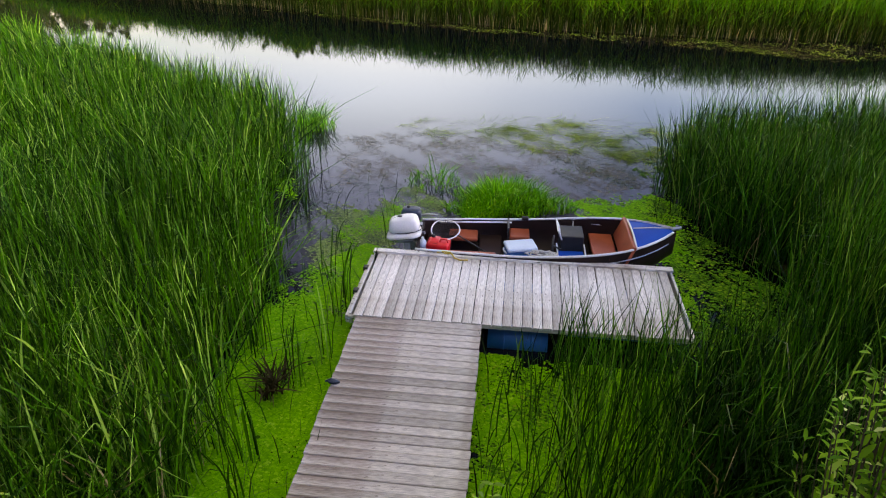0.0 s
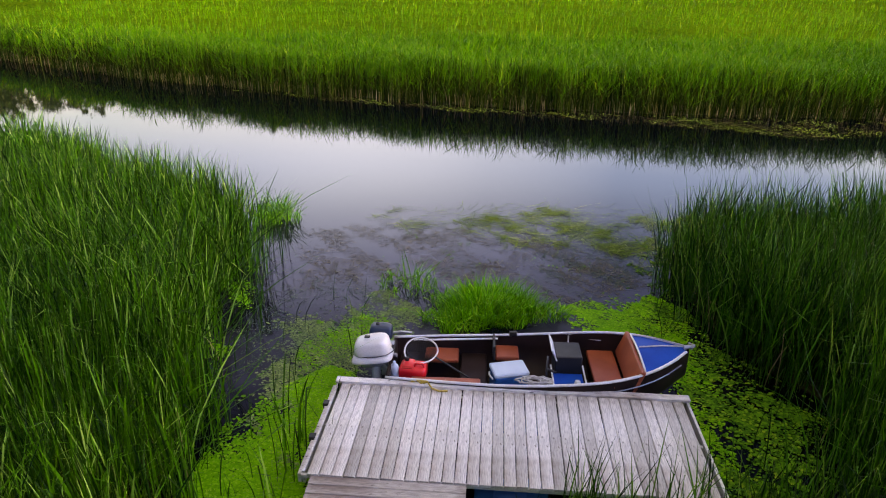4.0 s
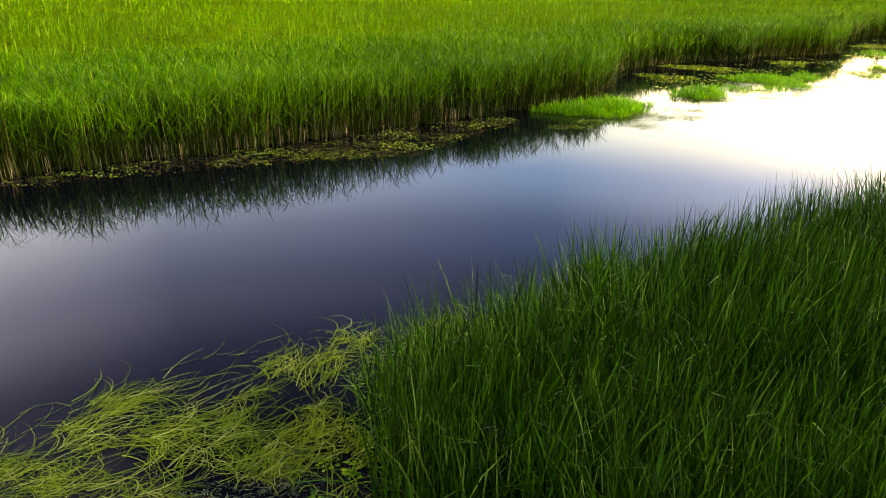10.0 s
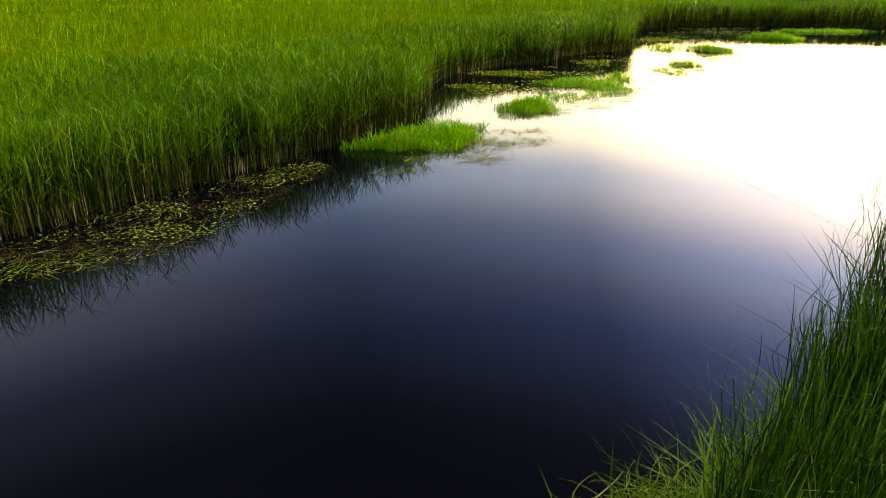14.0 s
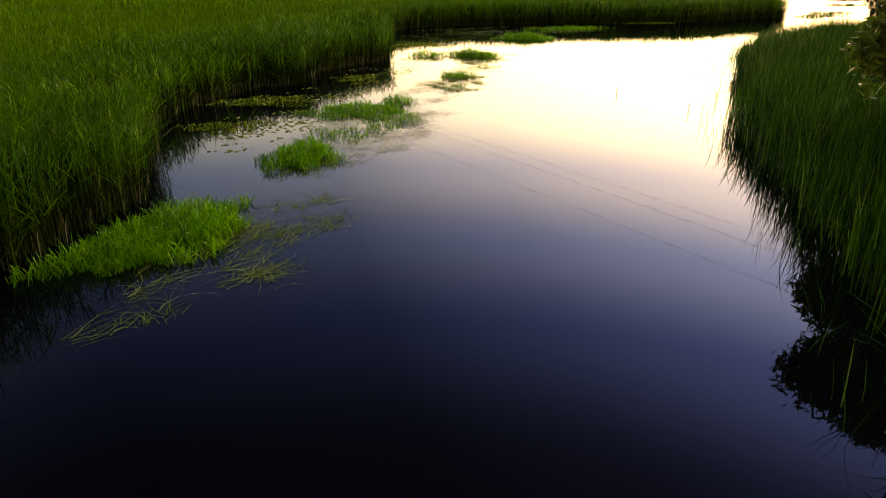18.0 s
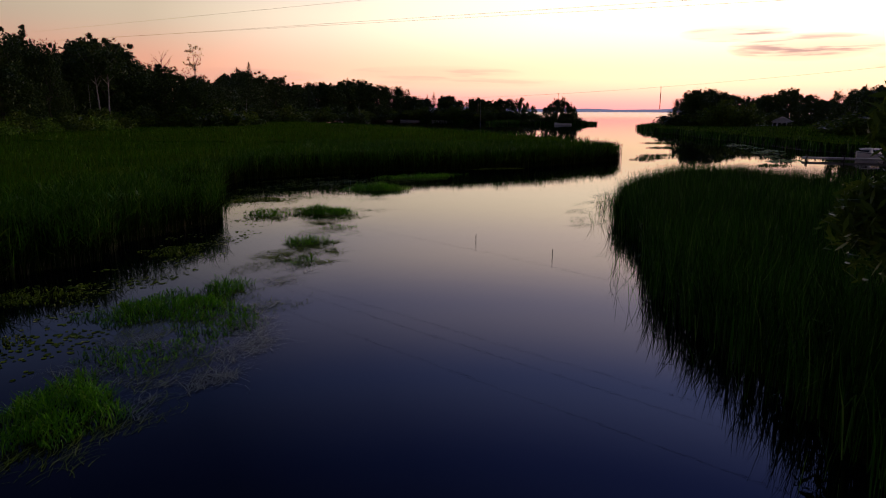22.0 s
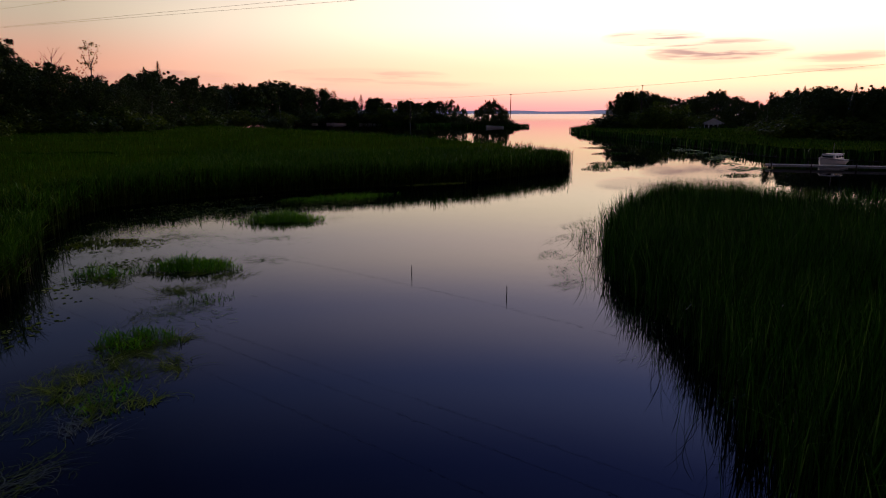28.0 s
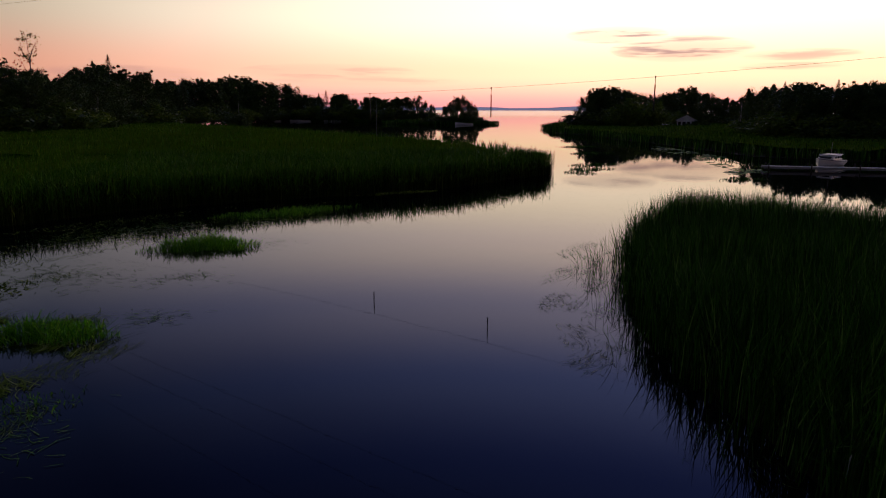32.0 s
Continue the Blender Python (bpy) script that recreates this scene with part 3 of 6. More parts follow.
def plumed(poly, zone, dens, h, w, rng, leaves=3, lean=0.16):
    """Reed stems with leaves that arch out of the upper half."""
    p = scatter(inset(poly, -0.4), dens, rng, zone)
    gap = np.where(inside(poly, p), edge_gap(poly, p), -edge_gap(poly, p))
    keep = rng.uniform(size=len(p)) < np.clip((gap + 0.4 + 0.5 * sway(p, 0.8)) / 0.9, 0, 1)
    p = p[keep]
    hh = h * (0.97 + 0.09 * sway(p, 3.5) + 0.05 * sway(p, 0.9, 4.0))
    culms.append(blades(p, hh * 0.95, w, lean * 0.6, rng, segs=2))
    out = [blades(p, 0.5 * hh, w, lean * 0.8, rng, z=0.55 * hh, segs=2)]
    for k in range(leaves):
        up = rng.uniform(0.18 if k < 2 else 0.5, 0.88, len(p)) * hh
        out.append(blades(p + 0.04 * hh[:, None] * np.array((0.3, -0.2)), 0.30 * h, w * 1.3, 1.0, rng, z=up, segs=2, stiff=1.2))
    return out


def bent(poly, zone, dens, h, w, rng):
    p = scatter(poly, dens, rng, zone)
    return blades(p, h, w, 0.75, rng, stiff=1.4)


sets = [
    upright(NEAR_LEFT, (-9, -9, 0, 10), 225, 1.95, 0.020, rng, 0.20, folded=0.3),
    upright(NEAR_LEFT, (-9, -9, 0, 10), 60, 1.3, 0.018, rng, 0.30, folded=0.5),
    upright(NEAR_LEFT, (-22, -10, -9, 16), 130, 1.95, 0.03, rng, folded=0.2),
    upright(NEAR_LEFT, (-34, -14, -22, 21), 40, 1.95, 0.034, rng, segs=2),
    bent(NEAR_LEFT, (-9, -8, 0, 8), 40, 1.85, 0.02, rng),
]
stuff("reed_bed", sets, M_REED_LIT, "dense bed of tall green cattails beside the dock, lightened for light", "reeds")
sets = [
    upright(NEAR_RIGHT, (2, -2.4, 24, 8), 330, 2.05, 0.016, rng, 0.19, folded=0.25),
    upright(NEAR_RIGHT, (2, -9, 24, -2.4), 90, 2.05, 0.015, rng, 0.2, folded=0.3),
    upright(NEAR_RIGHT, (2, -2.4, 24, 8), 50, 1.5, 0.014, rng, 0.32, folded=0.5),
    upright(NEAR_RIGHT, (24, -4, 50, 8), 150, 2.1, 0.022, rng, 0.2, ragged=0.3, segs=2, folded=0.2),
    upright(NEAR_RIGHT, (50, -12, 80, 8), 130, 2.1, 0.026, rng, ragged=0.3, segs=2),
    upright(NEAR_RIGHT, (24, -14, 50, -4), 40, 2.1, 0.035, rng, segs=2),
    upright(NEAR_RIGHT, (2, -34, 24, -9), 10, 2.1, 0.06, rng, segs=2),
    upright(NEAR_RIGHT, (24, -34, 80, -14), 10, 2.1, 0.06, rng, segs=2),
    bent(NEAR_RIGHT, (2, -6, 24, 7), 18, 1.8, 0.018, rng),
]
ring_ = scatter(inset(NEAR_RIGHT, -1.1), 20, rng, (5, -2, 72, 9))
ring_ = ring_[~inside(NEAR_RIGHT, ring_)]
ring_ = ring_[(sway(ring_, 0.9, 2.0) > 0.1) & (rng.uniform(size=len(ring_)) < 0.4)]
sets.append(blades(ring_, 0.9, 0.013, 0.4, rng, stiff=1.5))
stuff("reed_bed", sets, M_REED, "dense bed of tall cattails along the channel, green darkened for shade", "reeds")
# extra blades whose dark colour stands in for shade deep in the bed
stuff("reed_undergrowth", [upright(NEAR_RIGHT, (2, -9, 24, -2.0), 230, 1.7, 0.02, rng, 0.22, folded=0.3), upright(NEAR_RIGHT, (6.2, -2.0, 12, 3.6), 220, 1.35, 0.018, np.random.default_rng(41), 0.24, folded=0.3)], M_SHADY, "added cattail leaves coloured dark for the shade in the bed", "reeds")
sets = []
for zone, dens, w, n in (((-45, 18, 62, 27), 36, 0.016, 4), ((-45, 27, 62, 36), 20, 0.026, 3), ((60, -8, 112, 34), 15, 0.032, 2)):
    sets += plumed(FAR_BANK, zone, dens, 2.15, w, rng, n)
fringe = scatter(FAR_BANK, 60, rng, (-45, -9, 112, 40))
gap_ = edge_gap(FAR_BANK, fringe)
fringe = fringe[(gap_ < 2.6) & (rng.uniform(size=len(fringe)) < 0.55 + 0.45 * sway(fringe, 0.9, 2.0))]
sets.append(blades(fringe, 0.75, 0.02, 0.75, rng, z=rng.uniform(0.5, 1.55, len(fringe)), segs=2, stiff=1.3))
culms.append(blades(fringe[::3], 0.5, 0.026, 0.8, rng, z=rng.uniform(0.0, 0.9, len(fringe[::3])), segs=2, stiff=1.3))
stuff("reed_culms", culms, M_CULM, "dull olive stems of the far reeds, darkened for shade", "reeds")
for zone, dens, w in (((-45, 36, 62, 70), 9, 0.055), ((62, 34, 112, 70), 7, 0.07), ((-70, 70, 112, 150), 2.5, 0.11), ((112, -8, 390, 160), 2.6, 0.13)):
    sets.append(blades(scatter(FAR_BANK, dens, rng, zone), 2.2, w, 0.2, rng, segs=2))
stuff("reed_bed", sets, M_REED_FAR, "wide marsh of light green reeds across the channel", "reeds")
sets = [blades(scatter(RIGHT_MARSH, 2.5, rng), 1.7, 0.12, 0.2, rng)]
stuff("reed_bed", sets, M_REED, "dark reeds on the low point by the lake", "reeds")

stuff("meadow_grass", [blades(scatter(LAND_DOCK, 12, rng, (-34, -27, 54, -11)), 0.4, 0.022, 0.5, rng, z=0.44, segs=2)], M_SEDGE, "rough grass on the shore behind the reeds", "grass")
# leafy cover between the far stems, seen from above
def canopy(name, poly, z, step, zone, seed, material):
    xs, ys = np.arange(zone[0], zone[2] + step, step), np.arange(zone[1], zone[3] + step, step)
    gx, gy = np.meshgrid(xs, ys, indexing="ij")
    flat = np.column_stack([gx.ravel(), gy.ravel()])
    zz = z + 0.14 * sway(flat, 2.2, seed) + 0.08 * sway(flat, 0.6, seed + 2)
    v = np.column_stack([flat, zz])
    ok = inside(inset(poly, 2.2), flat).reshape(gx.shape)
    i, j = np.nonzero(ok[:-1, :-1] & ok[1:, :-1] & ok[:-1, 1:] & ok[1:, 1:])
    ny = len(ys)
    f = np.stack([i * ny + j, (i + 1) * ny + j, (i + 1) * ny + j + 1, i * ny + j + 1], 1).ravel()
    return tagged(new(name, raw_mesh(name, v, f, np.full(len(i), 4), material)), "matted lower leaves of the far reeds", "reeds", kind="stuff")


def canopy_build(nt, b):
    n1, n2 = place_noise(nt, 0.07, 3.0), place_noise(nt, 3.0, 4.0)
    c = ramp(nt, n2, [(0.3, (0.03, 0.066, 0.003)), (0.7, (0.085, 0.15, 0.005))])
    c = mix(nt, 1.0, c, ramp(nt, n1, [(0.3, (0.8, 0.85, 0.85)), (0.7, (1.2, 1.12, 1.0))]), "MULTIPLY")
    nt.links.new(c, b.inputs["Base Color"])
    bump(nt, b, n2, 1.0, 0.3)


M_CANOPY = mat("matted_leaves", canopy_build, 0.95, 0.0, 0.0)
canopy("reed_thicket", FAR_BANK, 1.55, 1.0, (-70, 10, 110, 110), 1.0, M_CANOPY)
canopy("reed_thicket", FAR_BANK, 1.65, 4.0, (-70, 110, 390, 330), 2.0, M_CANOPY)
canopy("reed_thicket", FAR_BANK, 1.65, 3.0, (110, -8, 390, 110), 2.0, M_CANOPY)
canopy("reed_thicket", RIGHT_MARSH, 1.25, 3.0, (90, -130, 330, -30), 4.0, M_CANOPY)


# ---- floating plants ----
def discs(pts, radius, z, rng, sides=6):
    n = len(pts)
    r = radius * rng.uniform(0.5, 1.4, n)
    a0 = rng.uniform(0, 6.28, n)
    v = np.stack([np.column_stack([pts[:, 0] + r * np.cos(a0 + k * 6.2832 / sides) * 1.15, pts[:, 1] + r * np.sin(a0 + k * 6.2832 / sides), np.full(n, z) + rng.uniform(-0.003, 0.004, n)]) for k in range(sides)], 1)
    return v.reshape(-1, 3), np.arange(n * sides), np.full(n, sides)


def drifts(poly, dens, rng, scale, cut, seed=0.0, loose=0.15):
    p = scatter(poly, dens, rng)
    k = sway(p, scale, seed) + 0.5 * sway(p, scale / 3, seed + 1) + np.clip(1.0 - edge_gap(poly, p) / 0.5, 0, 1) * -0.8
    return p[k + rng.normal(0, loose, len(p)) > cut]


def ribbons(pts, length, width, rng, flow=0.0, spread=0.7, z=0.012, segs=4, curl=0.35):
    """Long weed leaves that lie on the water, drawn out by the current."""
    n = len(pts)
    a = flow + 0.5 * sway(pts, 1.2, 2.0) + rng.normal(0, spread, n)
    turn = rng.normal(0, curl, n)
    ln, w = length * rng.uniform(0.5, 1.3, n) / segs, width * rng.uniform(0.6, 1.3, n) / 2
    cur, rows = pts.copy(), []
    for k in range(segs + 1):
        ww = w * (1 - (k / segs) ** 2 * 0.9)
        side = np.column_stack([-np.sin(a), np.cos(a)]) * ww[:, None]
        zz = z + rng.uniform(0, 0.012, n)
        rows += [np.column_stack([cur - side, zz]), np.column_stack([cur + side, zz])]
        cur = cur + np.column_stack([np.cos(a), np.sin(a)]) * ln[:, None]
        a = a + turn
    v = np.stack(rows, 1)
    per = 2 * (segs + 1)
    f = np.concatenate([[2 * k, 2 * k + 2, 2 * k + 3, 2 * k + 1] for k in range(segs)])
    return v.reshape(-1, 3), (f[None] + per * np.arange(n)[:, None]).ravel(), np.full(n * segs, 4)


def cover(name, poly, step, z, scale, cut, material, label, category, seed, loose=0.5):
    """A closed mat of tiny leaves with a ragged edge and holes."""
    p = np.asarray(poly, float)
    xs, ys = np.arange(p[:, 0].min(), p[:, 0].max(), step), np.arange(p[:, 1].min(), p[:, 1].max(), step)
    gx, gy = np.meshgrid(xs, ys, indexing="ij")
    c = np.column_stack([gx.ravel(), gy.ravel()])
    k = sway(c, scale, seed) + 0.6 * sway(c, scale / 3, seed + 1) + 0.4 * sway(c, scale / 9, seed + 3) - 1.7 * np.clip(1.0 - edge_gap(poly, c) / 0.8, 0, 1)
    r = np.random.default_rng(int(seed * 10) + 3)
    c = c[inside(poly, c) & (k + r.normal(0, loose, len(c)) > cut + 0.1)]
    return tagged(new(name, raw_mesh(name, *discs(c + r.uniform(-0.3, 0.3, c.shape) * step, step * 0.95, z, r, 5), material)), label, category, kind="stuff")


DW_LEFT = [(-1.3, -9), (0.3, -9), (0.25, -2), (0.1, 0.3), (0.5, 0.9), (0.5, 2.2), (0.3, 3.2), (-0.8, 3.3), (-1.7, 2.0), (-2.2, 0.8), (-1.7, -0.8), (-1.3, -3)]
DW_RIGHT = [(1.8, -9), (3.2, -9), (3.2, -2.8), (5.2, -2.6), (6.3, -1.6), (7.0, 0.4), (6.4, 1.6), (5.9, 2.6), (5.8, 4.3), (5.3, 4.6), (4.6, 3.4), (3.7, 2.7), (3.9, 1.9), (4.9, 1.2), (5.1, -0.2), (4.8, -2.0), (1.8, -2.0)]
cover("duckweed", [(-1.6, -9), (0.3, -9), (0.25, -2), (0.05, -0.5), (0.1, 0.8), (-0.4, 1.0), (-0.9, 0.4), (-1.5, -0.6), (-1.6, -3)], 0.019, 0.006, 0.9, -2.0, M_DUCK, "bright yellow-green duckweed on the water", "duckweed", 1.0)
cover("duckweed", [(1.8, -9), (4.4, -9), (4.4, -2.8), (4.8, -2.2), (1.8, -2.0)], 0.020, 0.006, 0.9, -2.2, M_DUCK, "bright green duckweed beside the walkway", "duckweed", 2.0)
cover("duckweed", [(4.5, -2.7), (5.1, -2.7), (5.4, -0.6), (5.7, 0.8), (5.9, 2.4), (5.7, 4.4), (4.6, 4.3), (3.4, 3.3), (3.7, 1.8), (4.5, 1.1), (4.8, -0.2)], 0.020, 0.007, 0.7, -0.9, M_DUCK, "bright green duckweed round the end of the dock", "duckweed", 3.0)
cover("frogbit", [(4.6, -2.6), (5.2, -2.7), (6.4, -1.6), (7.1, 0.4), (6.5, 1.6), (6.1, 2.6), (6.0, 4.3), (6.1, 6.3), (5.5, 6.6), (5.0, 5.4), (5.0, 4.0), (4.9, 2.6), (4.8, 0.6)], 0.026, 0.011, 0.3, -0.15, M_FROG, "dense small floating leaves along the foot of the reeds", "water plants", 5.0)
cover("duckweed", [(-3.1, 4.8), (-2.5, 4.2), (-2.1, 1.2), (-1.8, -1.0), (-2.4, -1.2), (-2.9, 1.5)], 0.022, 0.006, 0.5, -0.2, M_DUCK, "yellow-green duckweed between the outer cattails", "duckweed", 6.0)
stuff("frogbit", [discs(drifts(DW_RIGHT, 900, rng, 0.3, 0.2, 4.0, 0.4), 0.017, 0.016, rng), discs(drifts(DW_LEFT, 12, rng, 0.5, 0.3, 4.0), 0.03, 0.014, rng)], M_FROG, "small round floating leaves among the duckweed", "water plants")
cover("drowned_weed", [(-2.0, 2.2), (-1.6, 0.4), (-1.2, -2.4), (0.2, -2.4), (0.5, 1.0), (1.2, 3.2), (0.2, 3.9), (-0.8, 3.2)], 0.020, 0.003, 0.45, -0.45, M_SCUM, "murky green weed under the thinning duckweed", "water plants", 8.0)
SCUM = [(-2.6, 5.0), (-2.4, 0.6), (-0.4, 0.0), (0.6, 1.0), (0.8, 2.2), (3.6, 2.6), (5.4, 4.2), (5.4, 6.6), (4.0, 6.8), (1.0, 5.4), (-1.4, 4.6)]
stuff("drowned_weed", [ribbons(drifts(SCUM, 420, rng, 0.28, 0.6, 7.0, 0.5), 0.10, 0.008, rng, 0.3, 1.6, 0.008, 3, 0.7), discs(drifts([(-2.4, 3.6), (-2.3, 0.6), (-0.3, 0.4), (0.5, 1.0), (0.6, 3.2), (-0.4, 3.8)], 900, rng, 0.4, 0.3, 8.0, 0.6), 0.010, 0.010, rng)], M_TEAL, "dull green weed just at the water surface", "water plants")
stuff("duckweed", [discs(drifts([(-0.9, 2.4), (-1.1, 0.6), (-0.3, 0.4), (0.5, 1.0), (0.6, 3.0), (-0.3, 3.0)], 2600, rng, 0.35, 0.2, 9.0, 0.5), 0.011, 0.016, rng)], M_DUCK, "thin scattered duckweed behind the boat", "duckweed")
BAND = [(-1.3, 7.4), (0.5, 6.6), (2.4, 6.2), (4, 6.0), (5.4, 5.0), (6.9, 7.0), (7.4, 7.6), (6.8, 8.7), (4.5, 8.9), (1.5, 8.7), (-0.6, 8.5)]


def strands(poly, tufts, per, length, width, flow, cut, seed):
    """Tufts of long leaves that the current has combed one way."""
    r = np.random.default_rng(seed)
    c = drifts(poly, tufts, r, 0.7, cut, seed * 0.7)
    turn = flow + 0.55 * sway(c, 1.1, seed) + r.normal(0, 0.25, len(c))
    out = []
    for k in range(3):
        p = np.repeat(c, per, 0) + r.normal(0, (0.05, 0.10, 0.17)[k], (len(c) * per, 2))
        a = np.repeat(turn, per)
        out.append(ribbons(p, length * (0.8, 1.0, 1.25)[k], width, r, a, 0.36, 0.012 + 0.008 * k, 5, 0.42))
    return out


stuff("eelgrass", strands(BAND, 8, 6, 0.75, 0.010, 0.4, -0.15, 3) + strands(BAND, 3, 5, 0.5, 0.010, -0.5, 0.0, 13) + strands([(7, 7), (13.5, 6.5), (13.5, 7.6), (9, 8.0), (7, 8.2)], 9, 8, 0.7, 0.011, 0.2, -0.4, 5) + [ribbons(drifts([(-0.9, 7.4), (1.5, 6.6), (5.5, 5.6), (7.4, 7.6), (6.8, 9.2), (1.5, 9.2)], 16, rng, 0.9, -0.2, 3.0), 0.8, 0.008, rng, 0.35, 0.4)], M_WEED, "yellow-green ribbons of eelgrass drawn out on the water", "water plants")
lie = scatter([(6.2, 5.4), (15, 5.2), (16, 6.3), (12, 7.1), (8.6, 7.5), (7.0, 7.4), (6.0, 6.6)], 150, rng)
lie = lie[rng.uniform(size=len(lie)) < 0.55 + 0.5 * sway(lie, 0.7, 6.0)]
stuff("lying_leaves", [blades(lie, 0.55, 0.014, 1.3, rng, z=rng.uniform(0.0, 0.25, len(lie)), wind=(0.1, 0.5), segs=3, stiff=1.3), blades(lie[::3], 1.0, 0.013, 0.5, rng, wind=(0.05, 0.25), folded=0.5)], M_FRINGE, "loose bright leaves sprawling at the foot of the reeds", "reeds")
BAY = [(-1.2, 6.9), (-0.4, 5.0), (1.6, 4.2), (3.4, 4.2), (5.4, 4.8), (5.4, 6.2), (3.8, 6.6), (1.5, 7.0)]
WIDE = [(-2.4, 6.8), (-2.2, 3.6), (-0.6, 3.4), (1.0, 3.6), (3.4, 3.0), (5.4, 4.2), (5.4, 6.4), (3.8, 6.8), (1.5, 7.2), (-0.6, 7.6)]
stuff("drowned_weed", [ribbons(drifts(WIDE, 620, rng, 0.42, 0.1, 5.0, 0.35), 0.13, 0.008, rng, 0.5, 1.6, 0.005, 3, 0.7), ribbons(drifts(BAY, 380, rng, 0.3, 0.45, 6.0, 0.3), 0.10, 0.009, rng, 0.5, 1.6, 0.007, 3, 0.7)], M_BROWN, "brownish drowned weed in the shallow bay", "water plants")
stuff("drowned_weed", [discs(drifts([(3.2, 4.0), (5.5, 4.4), (5.5, 6.4), (4.0, 6.6), (3.0, 6.0)], 700, rng, 0.35, 0.2, 8.0, 0.5), 0.009, 0.006, rng, 5), ribbons(drifts([(3.2, 4.0), (5.5, 4.4), (5.5, 6.4), (4.0, 6.6), (3.0, 6.0)], 420, rng, 0.4, -0.1, 8.0, 0.4), 0.12, 0.008, rng, 0.5, 1.6, 0.01)], M_TEAL, "dark blue-green weed close to the reeds", "water plants")
stuff("floating_straws", [ribbons(rng.uniform((-2.0, 4.4), (0.6, 6.4), (7, 2)), 0.8, 0.009, rng, 0.1, 0.4, 0.014, 2, 0.05)], M_DEAD, "few dry straws afloat in the bay", "straw")
stuff("floating_leaves", [discs(drifts(BAY, 70, rng, 0.3, 0.75, 2.0), 0.016, 0.016, rng)], M_DUCK, "few yellow-green leaves afloat over the bay", "water plants")
FRONT = [(-12, 25.6), (-6, 23.2), (2, 20.9), (9, 19.5), (14, 17.7), (17.5, 18.8), (21, 20), (21, 21.6), (9, 21.5), (2, 22.2), (-8, 25.0)]
stuff("water_weed", [ribbons(drifts(FRONT, 34, rng, 1.4, 0.1, 6.0, 0.4), 0.6, 0.012, rng, 0.1, 0.6), discs(drifts(FRONT, 130, rng, 0.8, 0.2, 7.0, 0.4), 0.026, 0.012, rng)], M_WEED, "yellowish floating weed along the foot of the far reeds", "water plants")
stuff("drowned_weed", [ribbons(drifts(FRONT, 70, rng, 1.2, -0.3, 4.0, 0.5), 0.4, 0.013, rng, 0.1, 0.9, 0.008), discs(drifts(FRONT, 45, rng, 0.8, 0.0, 9.0, 0.5), 0.022, 0.009, rng)], M_PEATY, "brown dead weed along the foot of the far reeds", "water plants")
TAIL = [(18, 17.6), (24, 16.4), (27.4, 16.3), (29, 17.6), (33, 17.4), (38, 16.6), (43, 17.0), (50, 17.2), (60, 17.6), (60, 20), (50, 20.5), (42, 21), (34, 21.4), (28, 19.4), (22, 19.4)]
combed = strands([(21.3, 17.2), (24, 16.1), (28.6, 16.0), (28.4, 18.2), (24, 18.8), (21.8, 18.8)], 6, 4, 0.95, 0.010, 0.15, 0.0, 7)
combed += strands([(25.6, 16.4), (27.6, 16.9), (27.4, 18.0), (25.8, 18.2)], 14, 5, 0.8, 0.010, 0.6, -0.6, 17)
combed += strands([(44.5, 17.2), (48.6, 17.2), (51, 18.7), (50, 20.6), (45, 19.6)], 3.5, 6, 1.0, 0.02, 0.3, -0.3, 9)
combed += strands([(53.6, 17.6), (61, 18.8), (60, 23), (56, 25.2), (54, 20)], 1.6, 6, 1.1, 0.024, 0.4, -0.2, 10)
shiny = strands([(33.2, 16.7), (36.0, 16.9), (40.6, 18.0), (40.0, 19.0), (36.4, 18.1), (33.4, 17.9)], 9, 5, 1.0, 0.010, 0.3, -0.5, 8)
shiny += strands([(31.4, 17.6), (35, 18.4), (38.6, 19.2), (38, 21.4), (33.4, 21.2), (31.2, 19.6)], 2.5, 5, 0.9, 0.011, 0.35, -0.1, 18)
shiny += strands([(40.4, 17.8), (44.4, 17.6), (45.6, 18.8), (42.6, 19.4)], 5, 5, 0.9, 0.012, 0.3, -0.3, 19)
stuff("water_weed", shiny, M_WET, "wet weed trailing below the surface beside the islands", "water plants")
stuff("water_weed", combed, M_WEED, "long weed combed out by the current beside the islands", "water plants")
stuff("water_weed", [ribbons(drifts(TAIL, 60, rng, 1.2, 0.15, 1.0), 0.7, 0.010, rng, 0.1, 0.28)], M_WEED, "trailing weed between the grass islands", "water plants")
stuff("water_weed", [ribbons(drifts([(56, 26), (66, 29), (76, 30), (84, 20), (86, 12), (78, 14), (70, 21), (62, 23)], 16, rng, 1.8, 0.0, 3.0), 0.6, 0.022, rng, 0.1, 0.4), discs(drifts([(30, 22), (38, 27.5), (44, 26), (50, 26.5), (56, 25), (66, 29), (64, 23), (54, 22), (44, 22), (36, 21)], 26, rng, 1.2, 0.25, 3.0), 0.055, 0.012, rng)], M_WEED, "floating weed in the bays of the far reeds", "water plants")
def flecks(x, y, rx, ry, n, seed):
    r = np.random.default_rng(seed)
    q = np.column_stack([r.normal(x, rx, n), r.normal(y, ry, n)])
    return ribbons(q, 0.42, 0.022, r, 1.5, 0.5, 0.012, 3)


